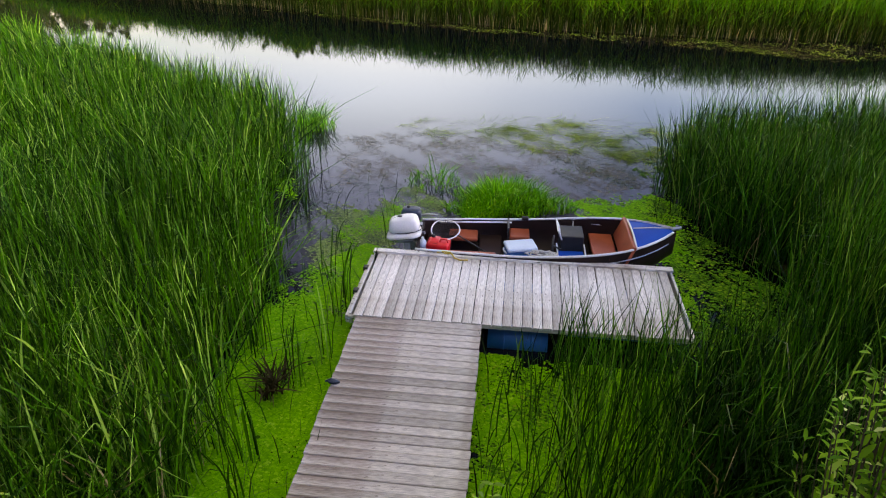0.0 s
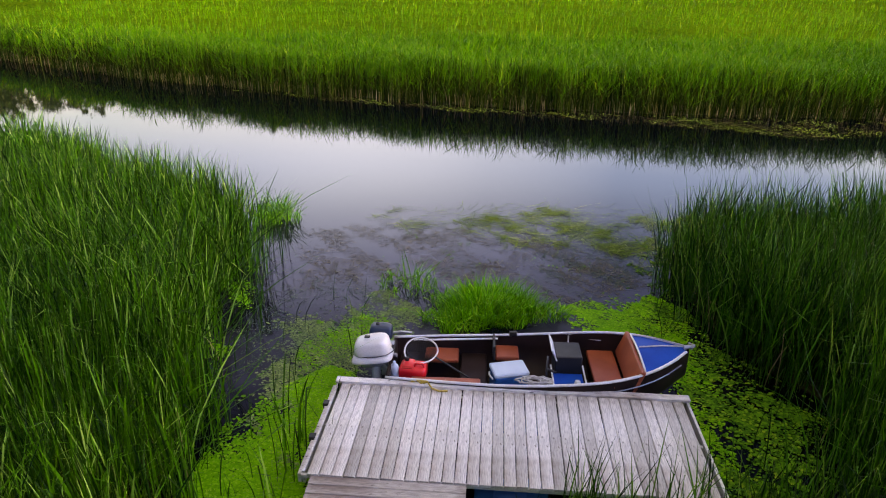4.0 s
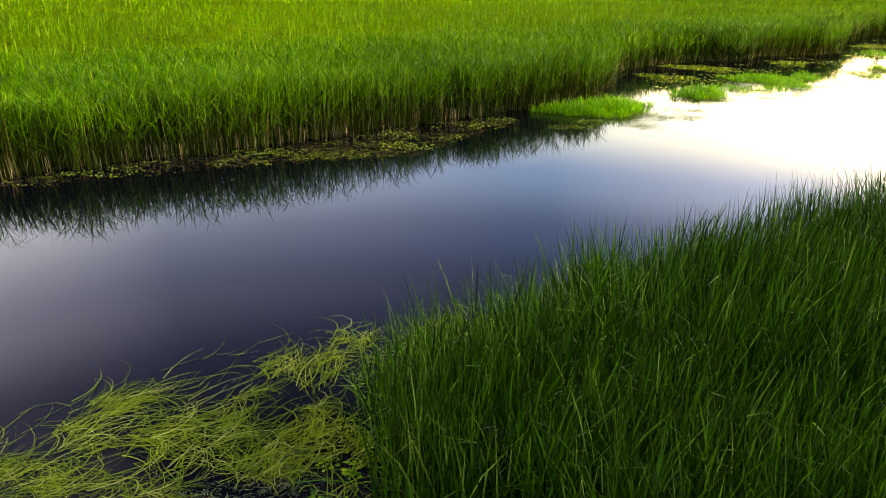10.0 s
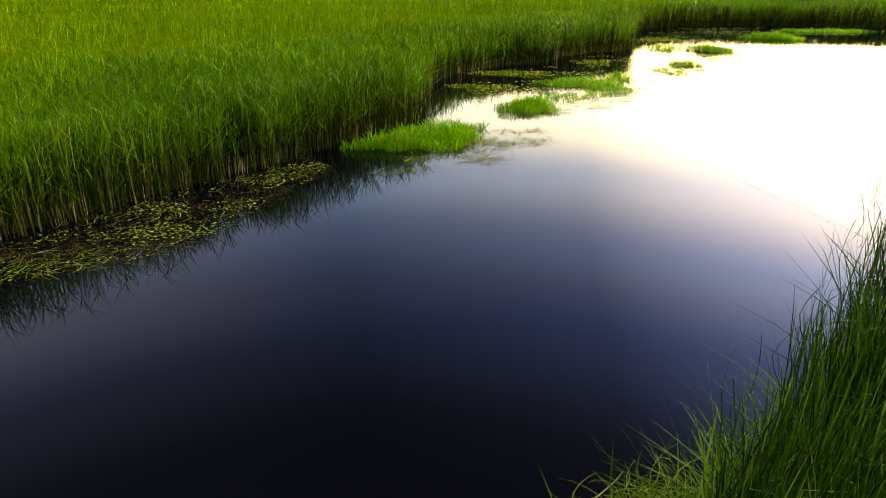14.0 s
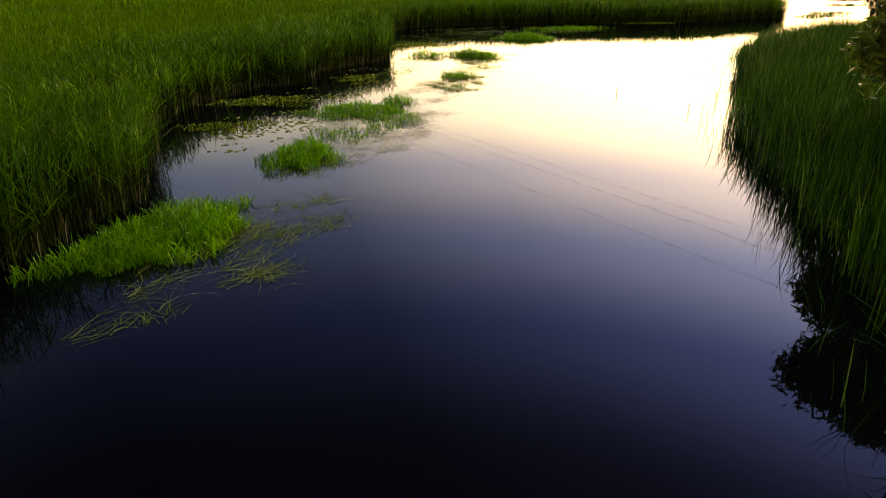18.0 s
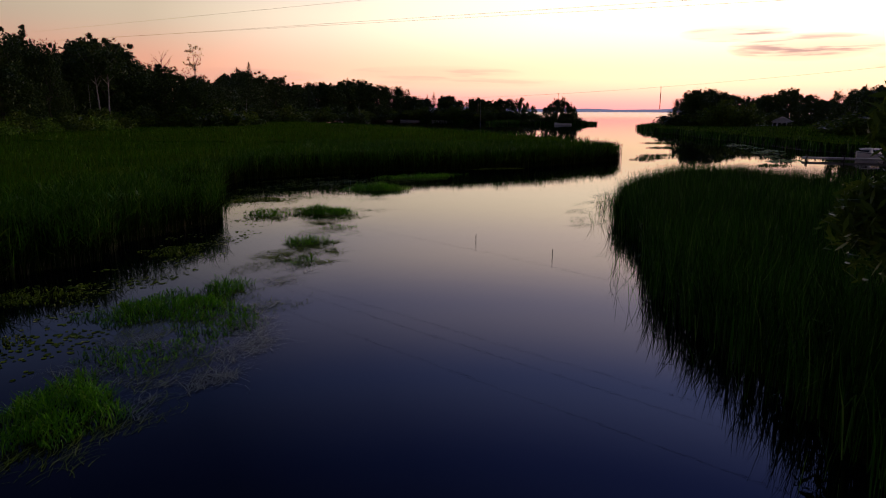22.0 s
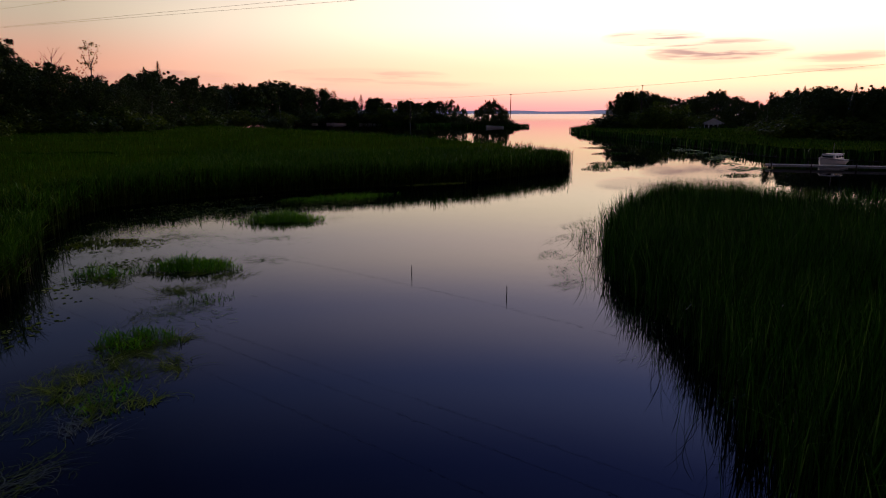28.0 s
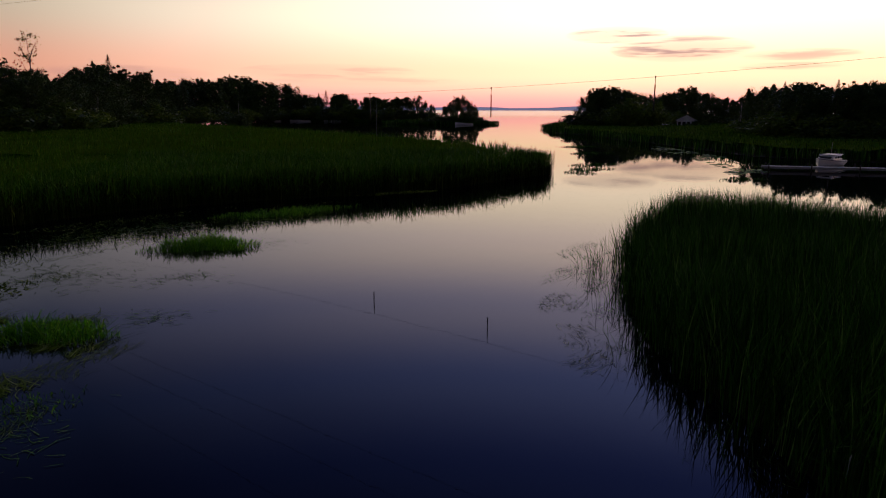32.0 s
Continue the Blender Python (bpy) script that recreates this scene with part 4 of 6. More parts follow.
stuff("water_weed", [flecks(76.0, 22.6, 1.6, 1.5, 200, 1), flecks(65.3, 23.1, 1.1, 1.5, 240, 2), flecks(64.9, 18.2, 0.5, 0.8, 110, 3), flecks(60.0, 17.8, 0.4, 0.6, 80, 4), flecks(73.6, 25.0, 1.6, 1.6, 160, 5), flecks(71.0, 16.4, 0.8, 0.8, 60, 6), flecks(52.5, 18.6, 0.8, 0.8, 110, 7)], M_FRINGE, "loose flecks of weed round the grass islands", "water plants")
ISLE = [(330, 6), (322, -12), (317, -26), (319, -40), (327, -45), (334, -36), (336, -20), (342, 2)]
SHORE = [(352, -24), (343, -25), (360, -8), (372, 10), (382, 34), (384, 40), (392, 40), (388, 12), (374, -10)]
stuff("reed_bed", [blades(scatter(ISLE, 6, rng), 1.5, 0.16, 0.2, rng), blades(scatter(SHORE, 5, rng), 1.6, 0.18, 0.2, rng)], M_REED, "dark reeds fringing the wooded islands", "reeds")
for nm, poly in (("mud_bank_5", ISLE), ("mud_bank_6", SHORE)):
    sheet(nm, poly, 0.03, M_MUD, "dark wet peat under the reeds", thick=0.3)
stuff("lily_pads", [discs(drifts([(152, -38.5), (148, -34), (126, -30.5), (106, -25.5), (100, -22), (103, -28.5), (124, -35.5)], 5, rng, 2.5, -0.2, 3.0), 0.22, 0.012, rng)], M_FROG, "lily pads spread over the inlet by the far dock", "water plants")
stuff("water_weed", [ribbons(drifts([(54, 6.6), (60, 6.2), (66, 4.6), (71, 1.2), (68, -0.2), (62, 2.4), (55, 4.0)], 46, rng, 0.8, -0.1, 2.0), 0.5, 0.012, rng, 2.9, 0.25), blades(drifts([(54, 5.4), (60, 4.6), (66, 3.4), (70, 0.8), (66, 1.0), (60, 2.8), (55, 3.6)], 16, rng, 0.8, 0.1, 2.0), 0.9, 0.014, 0.8, rng, wind=(-0.2, 0.35)), ribbons(drifts([(46, 7.0), (52, 5.8), (58, 5.0), (57, 3.6), (51, 3.8), (47, 5.2)], 20, rng, 0.7, 0.0, 4.0), 0.35, 0.009, rng, 2.9, 0.3)], M_REED, "loose reeds and weed off the point", "water plants")


# ---- grass islands and tufts ----
def tuft(name, x, y, rx, ry, h, label, dens=240, turn=0.0, w=0.016, material=None, group="grass islands"):
    r = np.random.default_rng(int(abs(x * 31 + y * 17)) + 5)
    n = int(dens * math.pi * rx * ry)
    a, q = r.uniform(0, 6.2832, n), np.sqrt(r.uniform(0, 1, n))
    edge = 1 + 0.22 * np.sin(3 * a + x) + 0.15 * np.sin(7 * a + y)
    p = np.column_stack([np.cos(a) * q * edge * rx, np.sin(a) * q * edge * ry])
    c, s = math.cos(turn), math.sin(turn)
    p = p @ np.array([[c, s], [-s, c]])
    k = h * (1.05 - 0.6 * q**2) * (1 + 0.42 * sway(p, 0.38, x))
    v, f, sz = blades(p, k, w, 0.7, r, z=-0.02, segs=3, stiff=1.5, folded=0.35)
    o = new(name, raw_mesh(name, v, f, sz, material or M_SEDGE))
    o.location = (x, y, 0)
    return tagged(o, label, "grass", group, "stuff")


tuft("sedge_clump", 2.05, 2.95, 1.15, 0.72, 0.66, "bright green clump of sedge beside the boat", 900, 0.1, 0.015)
tuft("sedge_clump", 0.5, 3.9, 0.62, 0.42, 0.55, "thin clump of sedge standing in the bay", 190, 0.2)
tuft("sedge_clump", -3.3, 7.3, 0.6, 0.45, 0.95, "bright sedge at the corner of the reed bed", 420, 0.3)
tuft("grass_island", 25.0, 19.8, 2.5, 1.35, 0.62, "bright green sedge at the foot of the reeds", 300, -0.25, 0.02)
for x, y, rx, ry, h, d, tn in ((32.2, 20.0, 1.7, 1.2, 0.5, 210, 0.2), (39.3, 20.9, 1.5, 2.1, 0.38, 190, 0.3), (37.3, 19.0, 1.6, 1.0, 0.16, 130, 0.4), (35.4, 20.0, 1.2, 1.3, 0.2, 120, 0.2), (41.6, 20.0, 0.9, 0.7, 0.45, 200, 0), (38.2, 18.3, 1.0, 0.6, 0.25, 110, 0), (49.8, 19.3, 0.9, 1.0, 0.45, 150, 0), (58.6, 20.4, 0.9, 1.8, 0.55, 240, 0), (57.5, 23.5, 0.8, 1.1, 0.5, 120, 0), (70.6, 19.0, 1.3, 2.2, 0.6, 220, 0.1), (80.5, 16.5, 1.2, 4.0, 0.4, 70, 0.45), (46.2, 18.6, 1.2, 0.8, 0.2, 60, 0), (54, 18.6, 0.8, 1.0, 0.2, 60, 0)):
    tuft("grass_island", x, y, rx, ry, h, "low island of green grass in the channel", d, tn, 0.022)
for x, y, rx, ry in ((40.3, 25.9, 1.3, 2.4), (35.4, 24.6, 1.0, 1.8), (47.5, 24.2, 1.4, 1.2), (64, 26, 1.4, 2.2), (90, 9, 0.8, 3.0)):
    tuft("grass_island", x, y, rx, ry, 0.14, "flat yellowish mat of weed by the reeds", 90, 0.4, 0.05, M_WEED)
for x, y, rx, ry in ((108, -11.5, 1.5, 2.5), (113, -13.5, 1.2, 3.0), (104.5, -9.4, 1.5, 1.5), (133, -20, 1.4, 3.5), (150, -24, 1.5, 4), (96.5, -21.5, 1.2, 2.2)):
    tuft("grass_island", x, y, rx, ry, 0.3, "dark low tuft of weed at the channel mouth", 30, 0.3, 0.05, M_REED)
# stray stems by the walkway, and dead stalks
stuff("cattail_stems", [blades(scatter([(-2.6, 1.6), (-1.7, 1.4), (-2.2, 4.4), (-2.6, 6.6), (-3.2, 6.4)], 16, rng), 1.25, 0.016, 0.12, rng), blades(scatter(DW_LEFT, 5, rng), 0.8, 0.014, 0.3, rng), blades(scatter([(1.98, -9), (3.0, -9), (3.0, -2.3), (2.1, -2.3)], 30, rng), 1.0, 0.015, 0.25, rng), blades(scatter([(2.9, -3.6), (5.4, -3.5), (5.6, -2.2), (2.9, -2.2)], 120, rng), 1.6, 0.014, 0.2, rng), blades(scatter([(3.0, -9), (4.3, -9), (4.2, -4.0), (3.0, -3.4)], 130, rng), 1.7, 0.016, 0.2, rng), blades(scatter([(2.6, -9), (3.1, -9), (3.1, -3.0), (2.6, -3.0)], 45, rng), 1.3, 0.015, 0.25, rng)], M_REED, "thin green cattail stems in the duckweed", "reeds")
spots = np.array([(-0.35, -0.9), (-0.30, -1.5), (-0.45, -3.0), (-0.2, -2.4), (-0.6, -4.4), (-0.35, -5.2)]).repeat(11, 0)
stuff("cattail_stems", [blades(spots + rng.normal(0, 0.10, spots.shape), 1.25, 0.02, 0.16, rng, folded=0.3)], M_REED_LIT, "small groups of cattail standing in the duckweed", "reeds")
# added blades, coloured for the shade at the foot of the far reeds
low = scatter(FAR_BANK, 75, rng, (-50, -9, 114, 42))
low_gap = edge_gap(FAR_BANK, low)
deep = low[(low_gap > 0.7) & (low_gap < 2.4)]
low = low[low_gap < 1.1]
stuff("reed_undergrowth", [blades(low, 1.0, 0.03, 0.2, rng, segs=2), blades(deep, 2.0, 0.05, 0.12, rng, segs=2)], M_REED_SHADE, "added leaves coloured dark for shade at the foot of the far reeds", "reeds")
foot = scatter(FAR_BANK, 24, rng, (-45, 18, 64, 40))
foot = foot[edge_gap(FAR_BANK, foot) < 0.7]
stuff("dead_stalks", [blades(foot, 0.62, 0.016, 0.15, rng), blades(scatter(NEAR_RIGHT, 2.2, rng, (3, -6, 16, 7)), 1.0, 0.014, 0.5, rng), blades(scatter(NEAR_LEFT, 1.5, rng, (-8, -8, 0, 7)), 1.2, 0.012, 0.5, rng), blades(scatter(FAR_BANK, 2.2, rng, (-30, 18, 50, 24)), 0.9, 0.02, 0.3, rng), blades(scatter(NEAR_LEFT, 9, rng, (-4.5, -9, -0.8, -4.5)), 1.5, 0.014, 0.35, rng, folded=0.8), blades(scatter(NEAR_RIGHT, 3, rng, (4, -8, 8, -3)), 1.5, 0.014, 0.35, rng, folded=0.8)], M_DEAD, "dry tan stalks among the green reeds", "reeds")
stuff("rotten_tuft", [blades(np.array([(-0.75, -3.2), (-0.72, -3.1), (-0.8, -3.3), (-0.7, -3.35), (-0.66, -3.0), (-0.85, -3.05), (-0.6, -3.2)]).repeat(12, 0) + rng.normal(0, 0.06, (84, 2)), 0.4, 0.03, 0.9, rng)], M_PEATY, "brown rotting tuft in the duckweed", "reeds")

# ---- the dock ----
def tube(bm, pts, r, sides=6, closed=False):
    """A round bar along points."""
    pts = [Vector(p) for p in pts]
    rings = []
    n = len(pts)
    for i, p in enumerate(pts):
        a = pts[i - 1] if (i or closed) else p
        b = pts[(i + 1) % n] if (i < n - 1 or closed) else p
        d = (b - a).normalized()
        u = d.cross(Vector((0.13, 0.21, 1.0) if abs(d.z) < 0.95 else (1, 0.1, 0))).normalized()
        v = d.cross(u)
        rr = r[i] if isinstance(r, (list, tuple)) else r
        rings.append([bm.verts.new(p + rr * (math.cos(2 * math.pi * k / sides) * u + math.sin(2 * math.pi * k / sides) * v)) for k in range(sides)])
    for i in range(n if closed else n - 1):
        a, b = rings[i], rings[(i + 1) % n]
        for k in range(sides):
            bm.faces.new((a[k], a[(k + 1) % sides], b[(k + 1) % sides], b[k]))
    if not closed:
        bm.faces.new(rings[0][::-1])
        bm.faces.new(rings[-1])
    return bm


def board_mesh(name, length, width, thick, seed, material=None):
    """A worn board along x from 0, its edges rounded and a little uneven."""
    r = random.Random(seed)
    bm = bmesh.new()
    prof = [(-width / 2, 0), (-width / 2, thick * 0.75), (-width / 2 + 0.008, thick), (width / 2 - 0.008, thick), (width / 2, thick * 0.75), (width / 2, 0)]
    rings = []
    for i in range(5):
        x = length * i / 4
        dy, dz = r.uniform(-0.002, 0.002), r.uniform(-0.002, 0.002)
        rings.append([bm.verts.new((x, y + dy, z + dz)) for y, z in prof])
    for a, b in zip(rings, rings[1:]):
        for k in range(6):
            bm.faces.new((a[k], b[k], b[(k + 1) % 6], a[(k + 1) % 6]))
    bm.faces.new(rings[0])
    bm.faces.new(rings[-1][::-1])
    bmesh.ops.recalc_face_normals(bm, faces=bm.faces)
    me = bpy.data.meshes.new(name)
    bm.to_mesh(me)
    bm.free()
    me.materials.append(material or M_WOODGREY)
    return me


def piece(name, me, parent, m, label=""):
    o = new(name, me)
    o.parent = parent
    o.matrix_local = m
    if label:
        tagged(o, label)
    return o


head = thing("dock_platform", pose(0, 0, 0), "weathered grey board platform floating on blue barrels", "dock")
long_board = [board_mesh("deck_board", 1.83, 0.1345, 0.034, s) for s in range(5)]
rd = random.Random(3)
for i in range(34):
    x = 0.075 + 0.0715 + i * 0.1425
    if x > 4.84:
        break
    piece("deck_board", long_board[i % 5], head, pose(x, -1.945 + rd.uniform(-0.008, 0.008), 0.412 + rd.uniform(-0.002, 0.003), 0, 0, 90 + rd.uniform(-0.2, 0.2)))
bm = bmesh.new()
box(bm, -0.01, 1.25, -0.115, 0.005, 0.44, 0.482, 0.006)
part("edge_board", bm, M_WOODGREY, head)
bm = bmesh.new()
box(bm, 1.255, 4.88, -0.115, 0.005, 0.44, 0.480, 0.006)
part("edge_board", bm, M_WOODGREY, head)
for y0, y1, x0, x1, z0 in ((-0.045, -0.005, 0.0, 4.87, 0.25), (-1.93, -1.89, 0.0, 4.87, 0.365), (-1.0, -0.96, 0.05, 4.82, 0.25)):
    bm = bmesh.new()
    box(bm, x0, x1, y0, y1, z0, 0.408, 0.004)
    part("joist", bm, M_WOODGREY, head)
for x0 in (0.0, 4.835):
    bm = bmesh.new()
    box(bm, x0, x0 + 0.035, -1.885, -0.05, 0.25, 0.43, 0.004)
    part("side_board", bm, M_WOODGREY, head)
bm = bmesh.new()
box(bm, -0.05, -0.005, -1.9, -0.1, 0.27, 0.40, 0.006)
part("rub_rail", bm, M_WOODGREY, head, "pale worn rub rail")
for bx, by in ((2.45, -1.68), (3.6, -1.25), (4.4, -1.25), (0.8, -0.5), (2.4, -0.5), (4.0, -0.5)):
    bm = bmesh.new()
    bmesh.ops.create_cone(bm, cap_ends=True, segments=20, radius1=0.21, radius2=0.21, depth=0.86, matrix=pose(bx, by, 0.045, 0, 90, 0))
    for q in (-0.2, 0.2):
        bmesh.ops.create_cone(bm, cap_ends=True, segments=20, radius1=0.222, radius2=0.222, depth=0.035, matrix=pose(bx + q, by, 0.045, 0, 90, 0))
    part("barrel", bm, M_BARREL, head, "blue plastic float barrel", True)
for cx, cy in ((-0.03, -1.25), (-0.03, -0.55)):
    bm = bmesh.new()
    box(bm, cx - 0.05, cx + 0.03, cy - 0.05, cy + 0.05, 0.36, 0.44, 0.012)
    part("bracket", bm, M_BLACK, head, "black rubber bumper block")
bm = bmesh.new()
tube(bm, [(1.05, -0.06, 0.50), (1.15, -0.02, 0.505), (1.24, -0.08, 0.50), (1.32, -0.03, 0.505), (1.20, -0.10, 0.51), (1.12, -0.04, 0.52), (1.28, -0.06, 0.52), (1.36, -0.16, 0.475), (1.46, -0.2, 0.462), (1.58, -0.18, 0.462)], 0.012, 6)
ry = obj("mooring_rope", bm, M_ROPEY)
tagged(ry, "yellow rope knotted round the dock edge", "rope")

gang = thing("walkway", pose(0, 0, 0), "long weathered board walkway leading to the dock", "walkway")
cross = [board_mesh("walk_board", 1.80, 0.1315, 0.036, 20 + s, M_WOODWALK) for s in range(5)]
for i in range(50):
    y = -2.03 - i * 0.1395
    piece("walk_board", cross[i % 5], gang, pose(0.13 + 0.018 * (-1.96 - y) + rd.uniform(-0.012, 0.012), y, 0.405 + rd.uniform(-0.004, 0.004), 0, 0, rd.uniform(-0.35, 0.35)))
for k, x in enumerate((0.25, 0.98, 1.72)):
    bm = bmesh.new()
    box(bm, x, x + 0.045, -9.0, -1.97, 0.24, 0.402, 0.004)
    part("stringer", bm, M_WOODGREY, gang)
for x, y in ((0.32, -4.0), (1.80, -4.0), (0.34, -6.6), (1.80, -6.6), (0.36, -8.8), (1.82, -8.8)):
    bm = bmesh.new()
    tube(bm, [(x, y, -1.1), (x, y, 0.2), (x + 0.005, y, 0.36)], 0.05, 10)
    part("post", bm, M_WOODGREY, gang)
for x, y in ((0.2, -3.45),):
    bm = bmesh.new()
    bmesh.ops.create_uvsphere(bm, u_segments=10, v_segments=6, radius=0.05, matrix=pose(x, y, 0.475) @ Matrix.Diagonal((1.5, 0.8, 0.6, 1)))
    tube(bm, [(x - 0.1, y, 0.47), (x - 0.03, y + 0.02, 0.50), (x + 0.08, y, 0.47)], 0.014, 6)
    part("cleat", bm, M_NAVY, gang, "blue-grey cleat with a bit of line")

# ---- the boat at the dock ----
BOAT = pose(0.66, 0.555, 0.0, 0, 0, 1.9)
boat = thing("motorboat", BOAT, "small open aluminium motorboat with white gunwales and blue bow deck", "boat")
L = 4.36


def half_beam(s):
    return 0.56 + 0.15 * math.sin(min(s / 0.55, 1) * math.pi / 2) if s < 0.55 else 0.71 * (1 - ((s - 0.55) / 0.45) ** 3.1)


def sheer(s):
    return 0.50 + 0.04 * s + 0.25 * max(0, s - 0.35) ** 1.6 / 0.5


def keel(s):
    return -0.12 + 0.55 * max(0, s - 0.72) ** 2 / 0.09


def hull_ring(s, inner):
    b, zt, zk = max(half_beam(s), 0.012), sheer(s), keel(s)
    t = 0.03 if inner else 0.0
    b = max(b - t, 0.006)
    zk = zk + (0.10 if inner else 0)
    zt = zt - (0.004 if inner else 0)
    pts = []
    for u in (-1.0, -0.97, -0.90, -0.62, 0.0, 0.62, 0.90, 0.97, 1.0):
        w = abs(u)
        z = zk + (zt - zk) * (0.0 if w == 0 else 0.10 if w < 0.7 else 0.30 if w < 0.93 else 0.66 if w < 0.99 else 1.0)
        pts.append((s * L, u * b, z))
    return pts


def loft(bm, rings, flip=False):
    vr = [[bm.verts.new(p) for p in r] for r in rings]
    for a, b in zip(vr, vr[1:]):
        for k in range(len(a) - 1):
            f = (a[k], b[k], b[k + 1], a[k + 1])
            bm.faces.new(f[::-1] if flip else f)
    return vr


S = [0, 0.08, 0.18, 0.3, 0.42, 0.54, 0.64, 0.73, 0.81, 0.88, 0.93, 0.97, 1.0]
bm = bmesh.new()
vr = loft(bm, [hull_ring(s, False) for s in S])
bm.faces.new(vr[0])
part("hull", bm, M_HULLDARK, boat, "dark-painted outer hull", True)
bm = bmesh.new()
vr = loft(bm, [hull_ring(s, True) for s in [0.008] + S[1:-2]], True)
bm.faces.new(vr[0][::-1])
part("liner", bm, M_HULLDARK, boat, "dark brown inside of the hull", True)
bm = bmesh.new()
box(bm, 0.0, 0.05, -0.54, 0.54, 0.1, 0.50, 0.008)
part("transom", bm, M_HULLDARK, boat)
for sg in (-1, 1):
    bm = bmesh.new()
    tube(bm, [(s * L, sg * half_beam(s), sheer(s) + 0.012) for s in np.linspace(0, 0.985, 26)], 0.021, 8)
    part("gunwale", bm, M_PAINTWHITE, boat, "white-painted gunwale rail", True)
    bm = bmesh.new()
    tube(bm, [(s * L, sg * (half_beam(s) + 0.006), sheer(s) - 0.16) for s in np.linspace(0, 0.97, 20)], 0.009, 6)
    part("spray_rail", bm, M_GREY, boat, "grey spray rail along the side")
bm = bmesh.new()
rows_ = []
for s in np.linspace(0.832, 0.985, 9):
    b, z = max(half_beam(s) - 0.02, 0.01), sheer(s)
    rows_.append([(s * L, u * b, z + 0.012 + 0.05 * (1 - u * u) * (b / 0.45)) for u in (-1, -0.66, -0.33, 0, 0.33, 0.66, 1)])
vr = loft(bm, rows_)
bmesh.ops.recalc_face_normals(bm, faces=bm.faces)
part("bow_deck", bm, M_BLUE, boat, "bright blue bow deck", True)
b0 = half_beam(0.832) - 0.01
bm = bmesh.new()
tube(bm, [(0.832 * L, u * b0, sheer(0.832) + 0.02 + 0.055 * (1 - u * u)) for u in np.linspace(-1, 1, 9)], 0.016, 6)
part("deck_trim", bm, M_PAINTWHITE, boat, "white trim across the deck edge")
bm = bmesh.new()
tube(bm, [(0.985 * L - 0.02, 0, sheer(1) + 0.03), (L + 0.07, 0, sheer(1) + 0.06)], [0.04, 0.022], 8)
tube(bm, [(L + 0.0, -0.08, sheer(1) + 0.06), (L + 0.06, 0, sheer(1) + 0.075), (L + 0.0, 0.08, sheer(1) + 0.06)], 0.014, 6)
part("bow_eye", bm, M_GREY, boat, "grey metal bow fitting")
# benches
def bench(name, x0, x1, y0, y1, z0, z1, material, label=""):
    bm = bmesh.new()
    box(bm, x0, x1, y0, y1, z0, z1, 0.025)
    return part(name, bm, material, boat, label, False)


bench("stern_bench", 0.12, 0.55, -0.5, 0.5, 0.12, 0.30, M_HULLDARK)
bench("stern_cushion", 0.50, 1.02, 0.18, 0.54, 0.30, 0.37, M_VINYL, "rust-red vinyl cushion")
bench("side_cushion", 0.35, 1.35, -0.52, -0.36, 0.36, 0.42, M_VINYL, "rust-red side cushion")
bench("mid_bench", 1.05, 1.45, -0.58, 0.58, 0.04, 0.26, M_HULLDARK)
bench("seat_post", 1.70, 1.80, 0.42, 0.52, 0.02, 0.32, M_BLACK)
bench("swivel_seat", 1.58, 1.94, 0.26, 0.62, 0.32, 0.40, M_VINYL, "rust-red swivel seat")
bm = bmesh.new()
box(bm, 1.54, 1.575, 0.24, 0.64, 0.34, 0.58, 0.012)
part("seat_back", bm, M_BLACK, boat, "folded black seat back")
bench("front_bench_base", 3.02, 3.44, -0.50, 0.50, 0.06, 0.32, M_HULLDARK)
bench("front_cushion", 2.99, 3.40, -0.54, 0.56, 0.325, 0.40, M_VINYL, "long rust-red bench cushion")
bm = bmesh.new()
box(bm, -0.035, 0.035, -0.58, 0.58, -0.20, 0.20, 0.02)
bmesh.ops.transform(bm, matrix=pose(3.53, 0, 0.55, 0, 20, 0), verts=bm.verts)
part("bench_back", bm, M_VINYL, boat, "tall rust-red backrest leaning on the bow deck")
bm = bmesh.new()
box(bm, 2.46, 2.86, 0.05, 0.50, 0.14, 0.56, 0.02)
part("console", bm, M_BLACK, boat, "black console box")
bm = bmesh.new()
box(bm, -0.012, 0.012, -0.24, 0.24, -0.1, 0.1, 0.008)
bmesh.ops.transform(bm, matrix=pose(2.44, 0.28, 0.58, 0, -25, 0), verts=bm.verts)
part("console_screen", bm, M_PAINTWHITE, boat, "white-edged console lid")
bm = bmesh.new()
box(bm, 2.42, 2.86, -0.42, 0.02, 0.26, 0.30, 0.008)
part("tray", bm, M_BLUE, boat, "blue tray beside the console")
for x in (2.40, 2.87):
    bm = bmesh.new()
    tube(bm, [(x, -0.44, 0.36), (x, 0.08, 0.40)], 0.014, 6)
    part("tray_rail", bm, M_PAINTWHITE, boat, "white tray rail")
bm = bmesh.new()
bmesh.ops.create_cone(bm, cap_ends=True, segments=16, radius1=0.05, radius2=0.04, depth=0.05, matrix=pose(2.76, -0.25, 0.325))
part("cup", bm, M_PAINTWHITE, boat, "white cup", True)
bm = bmesh.new()
ring = [(2.32 + 0.03 * math.cos(a), -0.12 + 0.19 * math.cos(a), 0.46 + 0.17 * math.sin(a)) for a in np.linspace(0, 2 * math.pi, 22)[:-1]]
tube(bm, ring, 0.014, 6, True)
for a in (0.5, 2.6, 4.7):
    tube(bm, [(2.32, -0.12, 0.46), (2.32 + 0.03 * math.cos(a), -0.12 + 0.19 * math.cos(a), 0.46 + 0.17 * math.sin(a))], 0.010, 5)
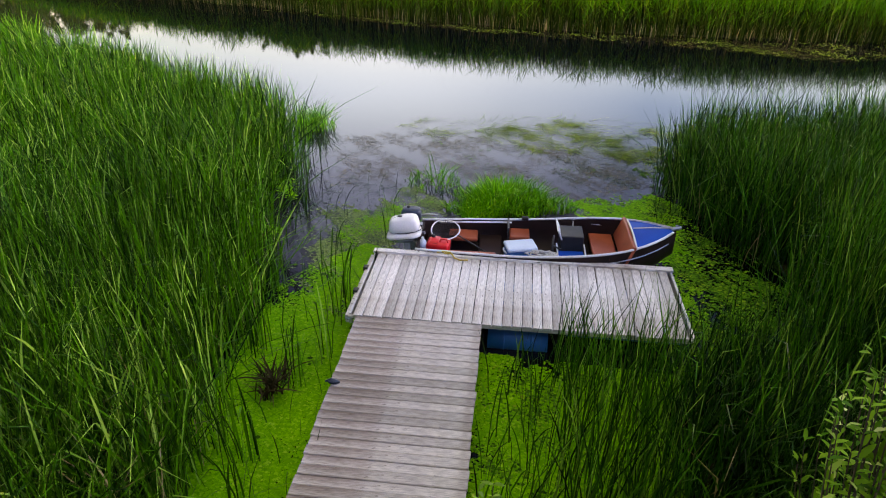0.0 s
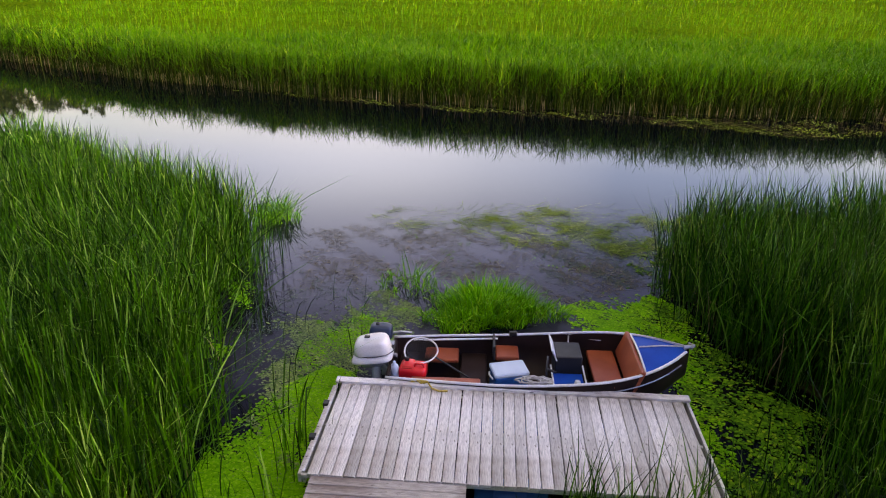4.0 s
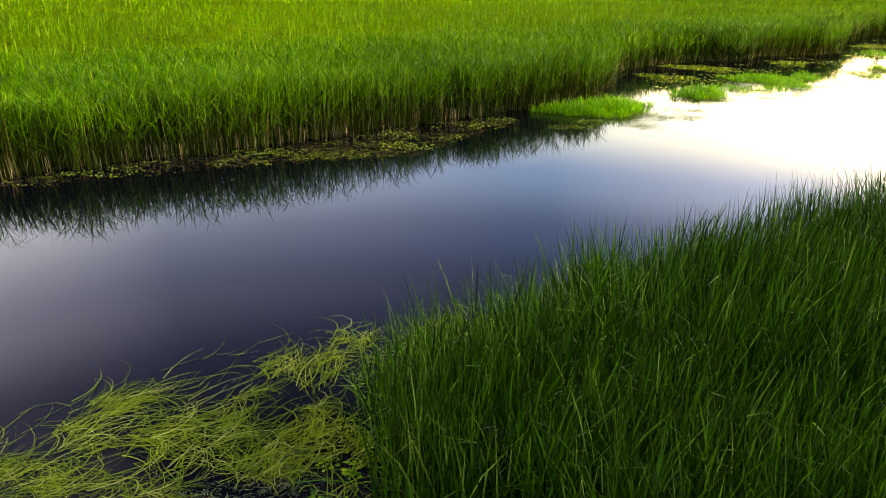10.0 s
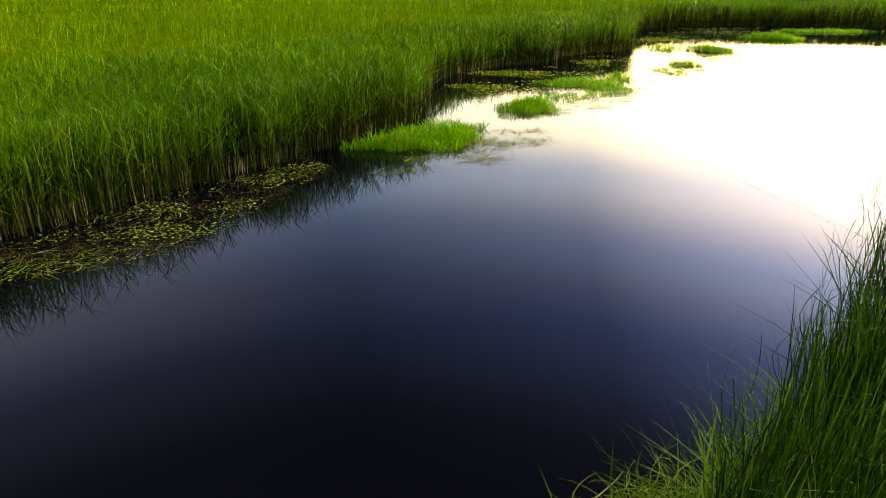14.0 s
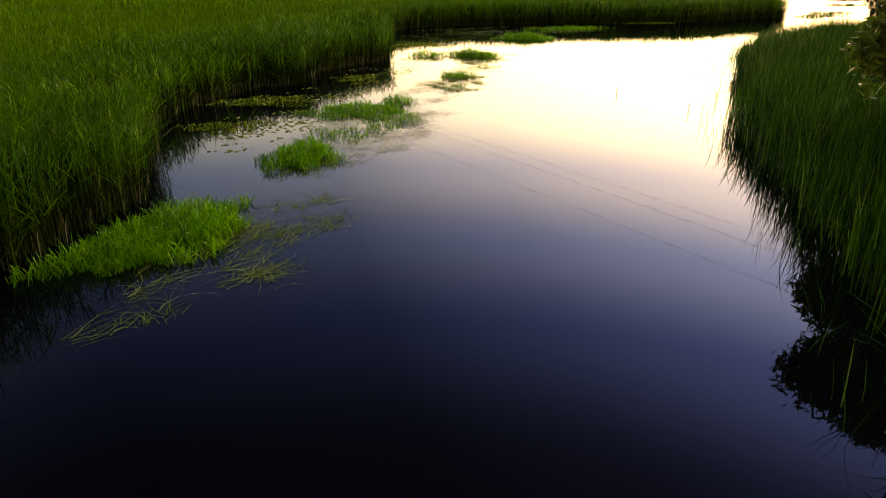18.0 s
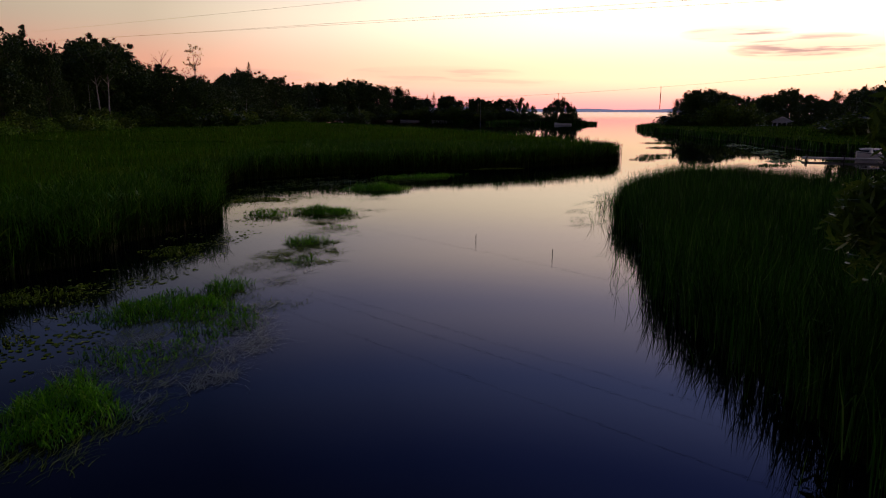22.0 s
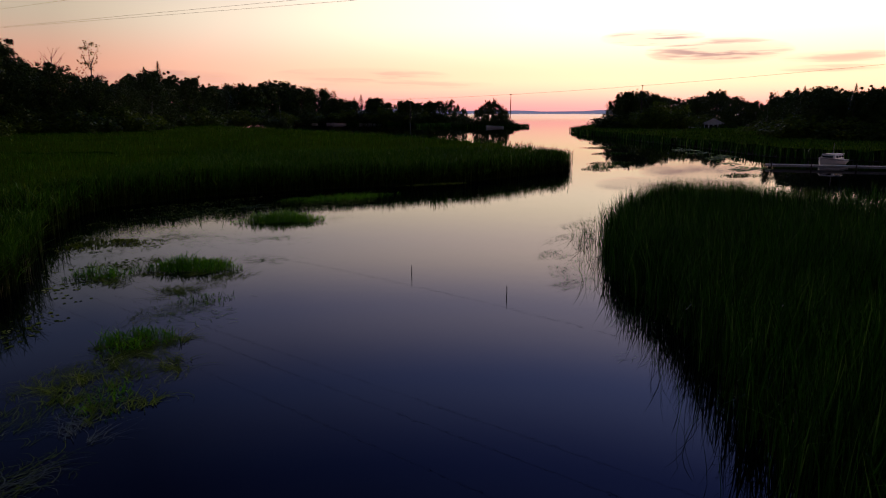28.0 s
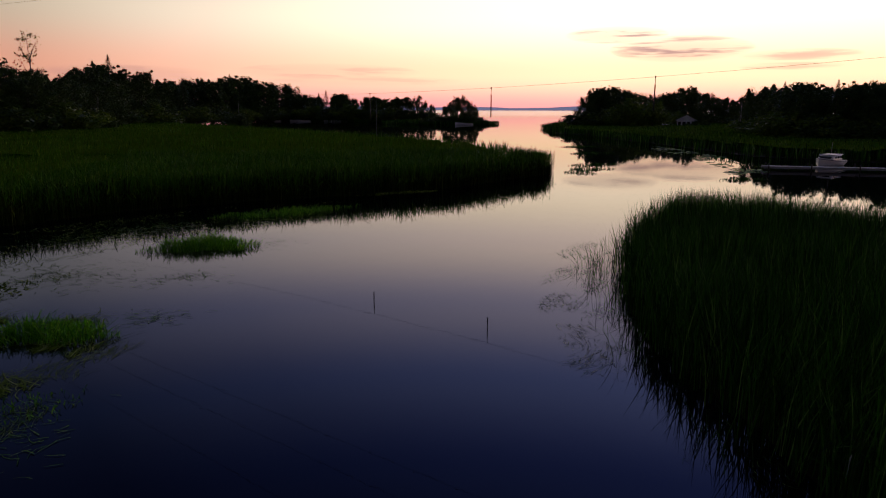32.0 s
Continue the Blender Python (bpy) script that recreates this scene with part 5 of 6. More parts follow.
tube(bm, [(2.32, -0.12, 0.46), (2.46, -0.12, 0.40)], 0.018, 6)
part("steering_wheel", bm, M_BLACK, boat, "black steering wheel")
for a, b, c in (((2.72, 0.68, 0.57), (2.72, 0.62, 0.35), (2.70, 0.58, 0.14)),):
    bm = bmesh.new()
    tube(bm, [a, b, c], 0.012, 6)
    tube(bm, [(2.72 + 0.03 * math.cos(q), 0.70, 0.57 + 0.03 * math.sin(q)) for q in np.linspace(0, 6, 10)], 0.012, 5)
    part("tie_line", bm, M_ROPE, boat, "white line tied to the gunwale")
bm = bmesh.new()
tube(bm, [(2.72, 0.70, 0.58), (3.0, 0.66, 0.53), (3.3, 0.62, 0.53), (3.52, 0.60, 0.58)], 0.011, 6)
part("slack_line", bm, M_ROPE, boat, "slack white line along the rail")
bm = bmesh.new()
tube(bm, [(3.66, 0.50, 0.725), (3.95, 0.30, 0.79), (4.34, 0.03, 0.825)], 0.011, 6)
tube(bm, [(3.66, 0.06, 0.775), (3.95, 0.05, 0.81), (4.34, 0.02, 0.83)], 0.011, 6)
part("deck_line", bm, M_ROPE, boat, "white lines over the bow deck")
bm = bmesh.new()
tube(bm, [(1.62, 0.63, 0.50), (0.32, 0.47, 0.52)], 0.016, 6)
part("pole", bm, M_PAINTWHITE, boat, "white pole along the side")
bm = bmesh.new()
box(bm, 1.80, 1.92, 0.66, 0.72, 0.53, 0.60, 0.015)
part("oarlock", bm, M_BLACK, boat, "black oarlock on the rail")
bm = bmesh.new()
box(bm, 3.02, 3.2, -0.66, -0.56, 0.52, 0.56, 0.01)
part("rail_pad", bm, M_VINYL, boat, "rust-red pad on the rail")

# outboards
def cowling(bm, m, sx, sy, sz):
    """A rounded engine cover, long and fuller at the front."""
    rows_ = []
    for i, (z, k) in enumerate(((0.0, 0.90), (0.10, 1.0), (0.16, 1.03), (0.40, 1.0), (0.74, 0.95), (0.90, 0.86), (0.985, 0.70), (1.0, 0.4))):
        r = []
        for a in np.linspace(0, 2 * math.pi, 25)[:-1]:
            c, s = math.cos(a), math.sin(a)
            px = math.copysign(abs(c) ** 0.48, c) * sx * k * (1.0 if c < 0 else 0.9)
            py = math.copysign(abs(s) ** 0.48, s) * sy * k
            r.append(bm.verts.new(m @ Vector((px, py, z * sz - (0.05 * sz if c < 0 and z > 0.6 else 0)))))
        rows_.append(r)
    for a, b in zip(rows_, rows_[1:]):
        for k in range(24):
            bm.faces.new((a[k], a[(k + 1) % 24], b[(k + 1) % 24], b[k]))
    bm.faces.new(rows_[0][::-1])
    bm.faces.new(rows_[-1])


motor = thing("outboard_motor", BOAT @ pose(-0.20, 0.0, 0.28), "white outboard motor tilted on the boat's stern", "outboard motor")
bm = bmesh.new()
cowling(bm, pose(-0.03, 0.0, 0.30, 0, -8, 0), 0.28, 0.18, 0.25)
part("cowling", bm, M_COWL, motor, "glossy white engine cover", True)
bm = bmesh.new()
cowling(bm, pose(-0.04, 0, 0.20, 0, -8, 0), 0.32, 0.21, 0.10)
part("lower_cover", bm, M_COWL, motor, "", True)
bm = bmesh.new()
cowling(bm, pose(-0.02, 0, 0.10, 0, -8, 0), 0.20, 0.13, 0.12)
part("engine_base", bm, M_GREY, motor, "grey base below the cover", True)
bm = bmesh.new()
tube(bm, [(0.10, -0.10, 0.16), (0.22, -0.16, 0.06), (0.24, -0.10, -0.06), (0.34, -0.05, 0.0)], 0.018, 6)
tube(bm, [(0.14, 0.0, 0.18), (0.26, -0.06, 0.14), (0.30, -0.12, 0.02)], 0.014, 6)
part("cable_loom", bm, M_ROPE, motor, "pale hoses looping to the boat")
bm = bmesh.new()
tube(bm, [(-0.03 + 0.295 * math.cos(a), 0.193 * math.sin(a), 0.315 + 0.04 * math.cos(a)) for a in np.linspace(0, 2 * math.pi, 25)[:-1]], 0.008, 5, True)
part("seam", bm, M_BLACK, motor, "dark seam round the cover")
bm = bmesh.new()
box(bm, -0.07, 0.05, -0.07, 0.07, -0.55, 0.22, 0.03)
box(bm, -0.16, 0.10, -0.015, 0.015, -0.85, -0.5, 0.01)
part("leg", bm, M_COWL, motor, "white motor leg reaching into the water")
bm = bmesh.new()
box(bm, 0.08, 0.20, -0.10, 0.10, -0.05, 0.18, 0.02)
tube(bm, [(0.06, 0.05, 0.16), (0.2, 0.07, 0.22), (0.30, 0.02, 0.24)], 0.028, 8)
part("clamp_bracket", bm, M_GREY, motor, "grey clamp bracket")
bm = bmesh.new()
box(bm, -0.17, -0.09, -0.03, 0.03, 0.545, 0.56, 0.006)
part("handle_recess", bm, M_BLACK, motor)
small = thing("trolling_motor", BOAT @ pose(-0.13, 0.40, 0.36), "small dark blue kicker motor on the stern", "outboard motor")
bm = bmesh.new()
cowling(bm, pose(-0.05, 0, 0.26, 0, 6, 0), 0.19, 0.12, 0.20)
part("cowling", bm, M_NAVY, small, "dark blue cover", True)
bm = bmesh.new()
tube(bm, [(-0.02, 0, -0.75), (-0.02, 0, 0.28)], 0.05, 8)
box(bm, -0.03, 0.15, -0.06, 0.06, 0.0, 0.15, 0.015)
part("leg", bm, M_GREY, small, "grey leg and clamp")
bm = bmesh.new()
tube(bm, [(0.05, 0, 0.30), (0.25, 0.02, 0.33), (0.42, 0.05, 0.30)], 0.02, 6)
part("tiller", bm, M_GREY, small)
bm = bmesh.new()
bmesh.ops.create_cone(bm, cap_ends=True, segments=12, radius1=0.03, radius2=0.025, depth=0.03, matrix=pose(-0.1, 0, 0.475))
part("fuel_cap", bm, M_BLACK, small)

# things lying in the boat
can = thing("fuel_can", BOAT @ pose(0.36, -0.16, 0.26, 0, 0, -6), "red plastic fuel can in the stern", "fuel can")
bm = bmesh.new()
box(bm, -0.20, 0.20, -0.15, 0.15, 0.02, 0.22, 0.05)
box(bm, -0.15, 0.02, -0.12, 0.12, 0.20, 0.25, 0.03)
part("body", bm, M_RED, can, "", True)
bm = bmesh.new()
bmesh.ops.create_cone(bm, cap_ends=True, segments=12, radius1=0.035, radius2=0.03, depth=0.05, matrix=pose(-0.1, 0.06, 0.27))
part("cap", bm, M_BLACK, can, "black filler cap")
bm = bmesh.new()
tube(bm, [(0.03, -0.04, 0.22), (0.05, -0.04, 0.27), (0.15, -0.04, 0.27), (0.17, -0.04, 0.21)], 0.016, 6)
part("handle", bm, M_RED, can)
jug = thing("bottle", BOAT @ pose(0.09, -0.22, 0.30), "clear white plastic bottle beside the fuel can", "bottle")
bm = bmesh.new()
tube(bm, [(0, 0, 0.0), (0, 0, 0.02), (0, 0, 0.16), (0, 0, 0.2), (0, 0, 0.21), (0, 0, 0.26)], [0.05, 0.07, 0.07, 0.05, 0.022, 0.022], 12)
part("body", bm, M_COOLER, jug, "", True)
net = thing("landing_net", BOAT @ pose(0.43, 0.14, 0.42), "round landing net with a white hoop and dark mesh", "landing net")
bm = bmesh.new()
hoop = [(0.25 * math.cos(a) * (1 + 0.10 * math.cos(a)), 0.27 * math.sin(a), 0.12 + 0.06 * math.sin(a)) for a in np.linspace(0, 2 * math.pi, 29)[:-1]]
tube(bm, hoop, 0.013, 7, True)
part("hoop", bm, M_PAINTWHITE, net, "white hoop", True)
bm = bmesh.new()
for k in range(36):
    a = k * math.pi / 18
    p0 = Vector((0.25 * math.cos(a), 0.27 * math.sin(a), 0.12 + 0.06 * math.sin(a)))
    tube(bm, [p0, p0 * 0.6 + Vector((0, 0, -0.05)), p0 * 0.15 + Vector((0, 0, -0.10))], 0.0045, 4)
for q in np.linspace(0.15, 0.95, 11):
    z = 0.12 * q - 0.17 * (1 - q) ** 1.5 - 0.02
    tube(bm, [(0.25 * q * math.cos(a), 0.27 * q * math.sin(a), z + 0.055 * q * math.sin(a)) for a in np.linspace(0, 6.283, 19)[:-1]], 0.0045, 4, True)
part("mesh_bag", bm, M_BLACK, net, "dark knotted mesh")
bm = bmesh.new()
tube(bm, [(0.24, -0.12, 0.09), (0.75, -0.38, -0.08)], 0.012, 6)
part("handle", bm, M_BLACK, net, "thin dark handle")
cool = thing("cool_box", BOAT @ pose(1.77, -0.13, 0.10, 0, 0, 14), "cool box with pale lid and blue side", "cool box")
bm = bmesh.new()
box(bm, -0.25, 0.25, -0.17, 0.17, 0.0, 0.30, 0.03)
part("body", bm, M_BARREL, cool, "blue box body")
bm = bmesh.new()
box(bm, -0.265, 0.265, -0.185, 0.185, 0.305, 0.37, 0.03)
part("lid", bm, M_COOLER, cool, "pale blue-white lid")
bm = bmesh.new()
tube(bm, [(-0.27, -0.1, 0.26), (-0.30, 0, 0.28), (-0.27, 0.1, 0.26)], 0.014, 6)
part("handle", bm, M_PAINTWHITE, cool)
bm = bmesh.new()
rr = random.Random(5)
coil = []
for k in range(60):
    a = k * 0.42
    coil.append((0.20 * math.cos(a) * rr.uniform(0.7, 1.2) + 0.004 * k, 0.08 * math.sin(a) * rr.uniform(0.7, 1.2), 0.012 * math.sin(a * 0.5) + 0.02 + k * 0.0009))
tube(bm, coil, 0.013, 5)
bmesh.ops.transform(bm, matrix=BOAT @ pose(2.0, -0.44, 0.42), verts=bm.verts)
tagged(obj("rope_coil", bm, M_ROPE), "tangled pale rope beside the cool box", "rope")


# ---- trees and shrubs ----
def leaf_cloud(centres, radii, per, size, r, flat=1.0, long=1.0):
    """Small four-sided leaves strewn through clumps: corners, faces, sizes."""
    n = len(centres) * per
    c = np.repeat(centres, per, 0)
    rad = np.repeat(radii, per)
    u = r.normal(size=(n, 3))
    u /= np.linalg.norm(u, axis=1)[:, None] + 1e-9
    p = c + u * (rad * r.uniform(0.0, 1.0, n) ** 0.45 * r.uniform(0.85, 1.2, n))[:, None] * (1, 1, flat)
    a = r.normal(size=(n, 3))
    a /= np.linalg.norm(a, axis=1)[:, None]
    b = np.cross(a, r.normal(size=(n, 3)))
    b /= np.linalg.norm(b, axis=1)[:, None]
    s = size * r.uniform(0.6, 1.4, (n, 1))
    v = np.stack([p - a * s * long, p - b * s * 0.45, p + a * s * long, p + b * s * 0.45], 1)
    return v.reshape(-1, 3), np.arange(4 * n), np.full(n, 4)


def broadleaf(name, seed, h, spread, size, clumps, per, material, bark, label, category="tree", bare=0.12, long=1.0, group="", top=1.0):
    """Tapered trunk, forking limbs and a crown of leafy clumps with gaps, standing at its own origin."""
    r = np.random.default_rng(seed)
    t = thing(name, pose(0, 0, 0), label, category, group)
    bm = bmesh.new()
    w = (0.022 if bare < 0.3 else 0.011) * h
    lean = r.uniform(-0.03, 0.03, 2) * h
    spine = [(lean[0] * q * q, lean[1] * q * q, h * 0.82 * q - (0.25 if q == 0 else 0)) for q in (0, 0.15, 0.4, 0.7, 1.0)]
    tube(bm, spine, [w * 1.25, w, w * 0.75, w * 0.45, w * 0.12], 8)
    tips, rad = [], []
    limbs = 9
    for k in range(limbs):
        q = bare + 0.10 + (0.85 - bare) * (k + r.uniform(0, 0.6)) / limbs
        a = k * 2.4 + r.uniform(-0.4, 0.4)
        z0 = h * 0.82 * min(q, 0.95)
        reach = spread * (1.0 - 0.55 * abs(q - 0.42) / 0.6) * r.uniform(0.7, 1.05)
        p0 = Vector((lean[0] * q * q, lean[1] * q * q, z0))
        p1 = p0 + Vector((math.cos(a) * reach * 0.55, math.sin(a) * reach * 0.55, 0.14 * h * r.uniform(0.4, 1)))
        p2 = p0 + Vector((math.cos(a + 0.2) * reach, math.sin(a + 0.2) * reach, 0.20 * h * r.uniform(0.3, 1.1)))
        tube(bm, [p0, p1, p2], [w * 0.42, w * 0.26, w * 0.08], 5)
        for f in np.linspace(0.35, 1.0, max(2, clumps // limbs)):
            b_ = p0.lerp(p1, f * 2) if f < 0.5 else p1.lerp(p2, f * 2 - 1)
            tips.append(np.array(b_) + r.normal(0, 0.10 * spread, 3))
            rad.append(spread * r.uniform(0.20, 0.38))
    part("trunk", bm, bark, t, "", True)
    for q in np.linspace(0.55, 1.0, 4):
        tips.append(np.array((lean[0], lean[1], h * (0.80 + 0.13 * q) * top)) + r.normal(0, 0.16 * spread, 3) * (1, 1, 0.4))
        rad.append(spread * r.uniform(0.16, 0.30))
    me = raw_mesh("crown", *leaf_cloud(np.array(tips), np.array(rad), per, size, r, 0.85, long), material)
    o = new("crown", me)
    o.parent = t
    return t


def conifer(name, seed, h, spread, material, label, group=""):
    r = np.random.default_rng(seed)
    t = thing(name, pose(0, 0, 0), label, "tree", group)
    bm = bmesh.new()
    tube(bm, [(0, 0, -0.25), (0, 0, h * 0.5), (0, 0, h * 0.99)], [0.018 * h, 0.011 * h, 0.002 * h], 7)
    part("trunk", bm, M_BARK, t, "", True)
    n = 3000
    q = r.uniform(0.06, 1.0, n) ** 0.8
    a = r.uniform(0, 6.283, n)
    lay = 1 - 0.35 * ((q * 13) % 1.0)
    rr_ = spread * (1.02 - q) * lay * r.uniform(0.2, 1.0, n) ** 0.5 * (1 + 0.25 * np.sin(a * 3 + q * 9))
    p = np.column_stack([np.cos(a) * rr_, np.sin(a) * rr_, q * h - 0.25 * rr_])
    out = np.column_stack([np.cos(a), np.sin(a), np.full(n, -0.45)])
    side = np.column_stack([-np.sin(a), np.cos(a), np.zeros(n)])
    s = (0.024 * h * r.uniform(0.6, 1.3, n) * (1.15 - 0.8 * q))[:, None]
    v = np.stack([p - out * s, p - side * s * 0.4, p + out * s, p + side * s * 0.4], 1)
    o = new("crown", raw_mesh("crown", v.reshape(-1, 3), np.arange(4 * n), np.full(n, 4), material))
    o.parent = t
    return t


def shrub(name, seed, h, w, size, material, label, per=60, clumps=26, category="shrub", group="", long=1.0):
    """Many-stemmed bush."""
    r = np.random.default_rng(seed)
    t = thing(name, pose(0, 0, 0), label, category, group)
    bm = bmesh.new()
    tips = []
    for k in range(clumps):
        a, q = r.uniform(0, 6.283), math.sqrt(r.uniform(0.02, 1))
        e = Vector((math.cos(a) * q * w, math.sin(a) * q * w, h * (1.0 - 0.55 * q * q) * r.uniform(0.72, 1.0)))
        tube(bm, [(e.x * 0.12, e.y * 0.12, -0.2), (e.x * 0.5, e.y * 0.5, e.z * 0.55), tuple(e)], [0.012 * h, 0.008 * h, 0.002 * h], 5)
        for f in (0.45, 0.7, 0.92):
            tips.append(np.array(e) * (f, f, f) + r.normal(0, 0.06 * w, 3))
    part("stemwork", bm, M_BARK, t)
    tips = np.array(tips)
    o = new("foliage", raw_mesh("foliage", *leaf_cloud(tips, np.full(len(tips), 0.24 * w), per, size, r, 0.9, long), material))
    o.parent = t
    return t


def wood_tree(name, seed, h, spread, material, label, group="", size=0.17, clumps=110, per=120):
    """Tree of a closed wood: leafy down to the ground, several ragged leaders at the top."""
    r = np.random.default_rng(seed)
    t = thing(name, pose(0, 0, 0), label, "tree", group)
    bm = bmesh.new()
    tube(bm, [(0, 0, -0.25), (0.1, 0, h * 0.3), (0.2, 0.1, h * 0.8)], [0.024 * h, 0.017 * h, 0.004 * h], 8)
    tips, rad = [], []
    for k in range(6):
        a, reach = k * 2.4 + r.uniform(-0.5, 0.5), spread * r.uniform(0.15, 0.62)
        top = h * r.uniform(0.78, 1.0) * (1 - 0.18 * reach / spread)
        e = Vector((math.cos(a) * reach, math.sin(a) * reach, top))
        tube(bm, [(0.1, 0, h * (0.18 + 0.05 * k)), (e.x * 0.6, e.y * 0.6, top * 0.6), tuple(e)], [0.010 * h, 0.006 * h, 0.001 * h], 5)
        for q in range(6):
            tips.append(np.array((e.x, e.y, top - q * 0.055 * h)) + r.normal(0, 0.03 * h, 3) * (1, 1, 0.3))
            rad.append(spread * (0.06 + 0.035 * q))
    q = np.where(r.uniform(size=clumps) < 0.42, r.uniform(0.02, 0.38, clumps), r.uniform(0.3, 0.86, clumps))
    a = r.uniform(0, 6.283, clumps)
    fat = spread * np.sin(np.pi * np.clip(0.24 + 0.72 * q, 0, 1)) ** 0.6 * (1 + 0.22 * np.sin(2 * a + seed) + 0.16 * np.sin(5 * a + 9 * q))
    rr = fat * np.sqrt(r.uniform(0.25, 1.0, clumps)) * 0.9
    tips = np.concatenate([np.array(tips), np.column_stack([np.cos(a) * rr, np.sin(a) * rr, q * h])])
    rad = np.concatenate([np.array(rad), spread * r.uniform(0.12, 0.27, clumps)])
    part("trunk", bm, M_BARK, t, "", True)
    o = new("crown", raw_mesh("crown", *leaf_cloud(tips, rad, per, size, r, 0.9, 1.0), material))
    o.parent = t
    return t


TREE_LABEL = "dark leafy tree in the shore wood"
protos = [wood_tree("tree", 11 + k, 14.0, (5.2, 6.0, 4.6, 6.4)[k], M_TREE, TREE_LABEL, "shore wood") for k in range(4)]
near_protos, protos = protos, [wood_tree("tree", 51 + k, 14.0, (5.2, 6.0, 4.6, 6.4)[k], M_TREE, TREE_LABEL, "shore wood", 0.27, 100, 90) for k in range(4)]
cones = [conifer("spruce", 31 + k, 14.0, (6.4, 5.4)[k], M_TREE, "dark spruce rising from the shore wood", "shore wood") for k in range(2)]
bushes = [shrub("shrub", 41 + k, 4.0, 3.0, 0.23, (M_TREE, M_WILLOW)[k], "low dark shrub at the edge of the marsh", 32, 24, group="shore shrubs") for k in range(2)]
bushes.append(shrub("shrub", 45, 4.0, 3.0, 0.17, M_BUSH, "light green shrub before the dark wood", 40, 26, group="shore shrubs"))
used = set()


def plant(kind, x, y, top_z, wide=1.0, turn=None):
    """Stands a copy of a tree so that its top reaches top_z; the first of each kind is moved, the others copied."""
    base = 0.42
    h0 = 4.0 if kind in bushes else 14.0
    s = max(top_z - base, 1.5) / h0
    m = pose(x, y, base, 0, 0, rp.uniform(0, 360) if turn is None else turn) @ Matrix.Diagonal((s * wide, s * wide, s, 1))
    if kind not in used:
        used.add(kind)
        kind.matrix_basis = m
        return kind
    return copy_thing_scaled(kind, m)


def copy_thing_scaled(kind, m):
    keep = kind.matrix_basis.copy()
    kind.matrix_basis = Matrix.Identity(4)
    o = copy_thing(kind, m)
    kind.matrix_basis = keep
    return o


rp = random.Random(12)
EYE = Vector((34.1, 11.9, 6.12))
# skyline seen from the last stretch: bearing as dy over dx, height of the tops 300 m out, how far out the first row stands
SKYLINE = [(1.02, 34, 118), (0.92, 33, 124), (0.83, 33, 130), (0.76, 32, 138), (0.70, 31, 146), (0.65, 31, 150), (0.60, 33, 150), (0.57, 28, 154), (0.536, 26.5, 158), (0.49, 22.5, 160), (0.444, 20.5, 160), (0.415, 18, 170), (0.39, 16, 190), (0.37, 20, 205), (0.341, 22, 225), (0.31, 19, 240), (0.28, 16, 262), (0.25, 16.5, 290), (0.215, 18, 310), (0.185, 17.5, 335), (0.154, 16.4, 352), (0.13, 14.5, 362), (0.107, 11.2, 372), (0.08, 11.5, 370), (0.058, 11.8, 366), (0.03, 11.5, 360), (0.0, 11, 356), (-0.022, 10.5, 352), (-0.04, 10.2, 348)]
for k, (sl, z3, dx) in enumerate(SKYLINE):
    for row_ in range(3):
        d = dx * (1 + 0.06 * row_) + rp.uniform(-4, 4)
        s2 = sl + rp.uniform(-0.012, 0.012) + (0.012 if row_ == 1 else 0)
        top_ = (6.12 + (z3 - 6.12) * d / 266) * (1.10, 1.05, 1.10)[row_] * rp.uniform(0.9, 1.06)
        kind = (near_protos if k < 16 and row_ < 2 else protos)[rp.randrange(4)] if rp.random() > 0.22 or k < 2 else cones[rp.randrange(2)]
        plant(kind, EYE.x + d, EYE.y + s2 * d, top_, rp.uniform(0.95, 1.25))
    plant(bushes[k % 2], EYE.x + dx * 0.965, EYE.y + (sl + rp.uniform(-0.02, 0.02)) * dx * 0.965, rp.uniform(5.5, 8.0) if k > 9 else rp.uniform(4.0, 6.0), 1.7)
    plant(bushes[2 if k < 9 else (k + 1) % 2], EYE.x + dx * 0.975, EYE.y + (sl + 0.018) * dx * 0.975, rp.uniform(5.5, 8.5) if k > 9 else rp.uniform(4.5, 7.0), 1.7)
for k, x, y, z, w_ in ((1, 157, 98.2, 21.0, 0.5), (3, 152, 103, 20.5, 0.9), (0, 163, 110, 24.5, 1.0)):
    plant(near_protos[k], x, y, z, w_, 70 * k)
# the island at the mouth and the tall pair beside it
for x, y, z in ((324, -12, 2.4), (324, -16, 2.8), (324, -20, 3.4), (323, -24, 4.0), (322.5, -28, 4.4), (322.5, -32, 4.2), (324, -36, 3.2)):
    plant(bushes[0], x, y, z, 1.5)
for x, y, z in ((241, -70, 9.5), (238, -74, 8.5), (243, -66, 7.5)):
    plant(bushes[1], x, y, z, 1.0)
for x, y, z in ((377, -9.5, 13.2), (375, -13.5, 14.0), (380, -17, 11), (376, -20.5, 9.5)):
    plant(near_protos[rp.randrange(4)], x, y, z, 0.62)
for x, y, z in ((327, -21.5, 8.5), (329, -24, 10.4), (327, -26.5, 12.4), (329, -29, 12.8), (328, -31.5, 10.8), (327, -33.6, 8.6), (329, -35, 6.4)):
    plant(near_protos[rp.randrange(4)], x, y, z, 0.66)
for x, y, z in ((372, -8, 5.0), (371, -12, 6.0), (371, -16, 6.0), (372, -20, 5.0), (379, -6, 6.5), (380, -22, 5.0)):
    plant(bushes[0], x, y, z, 1.2)
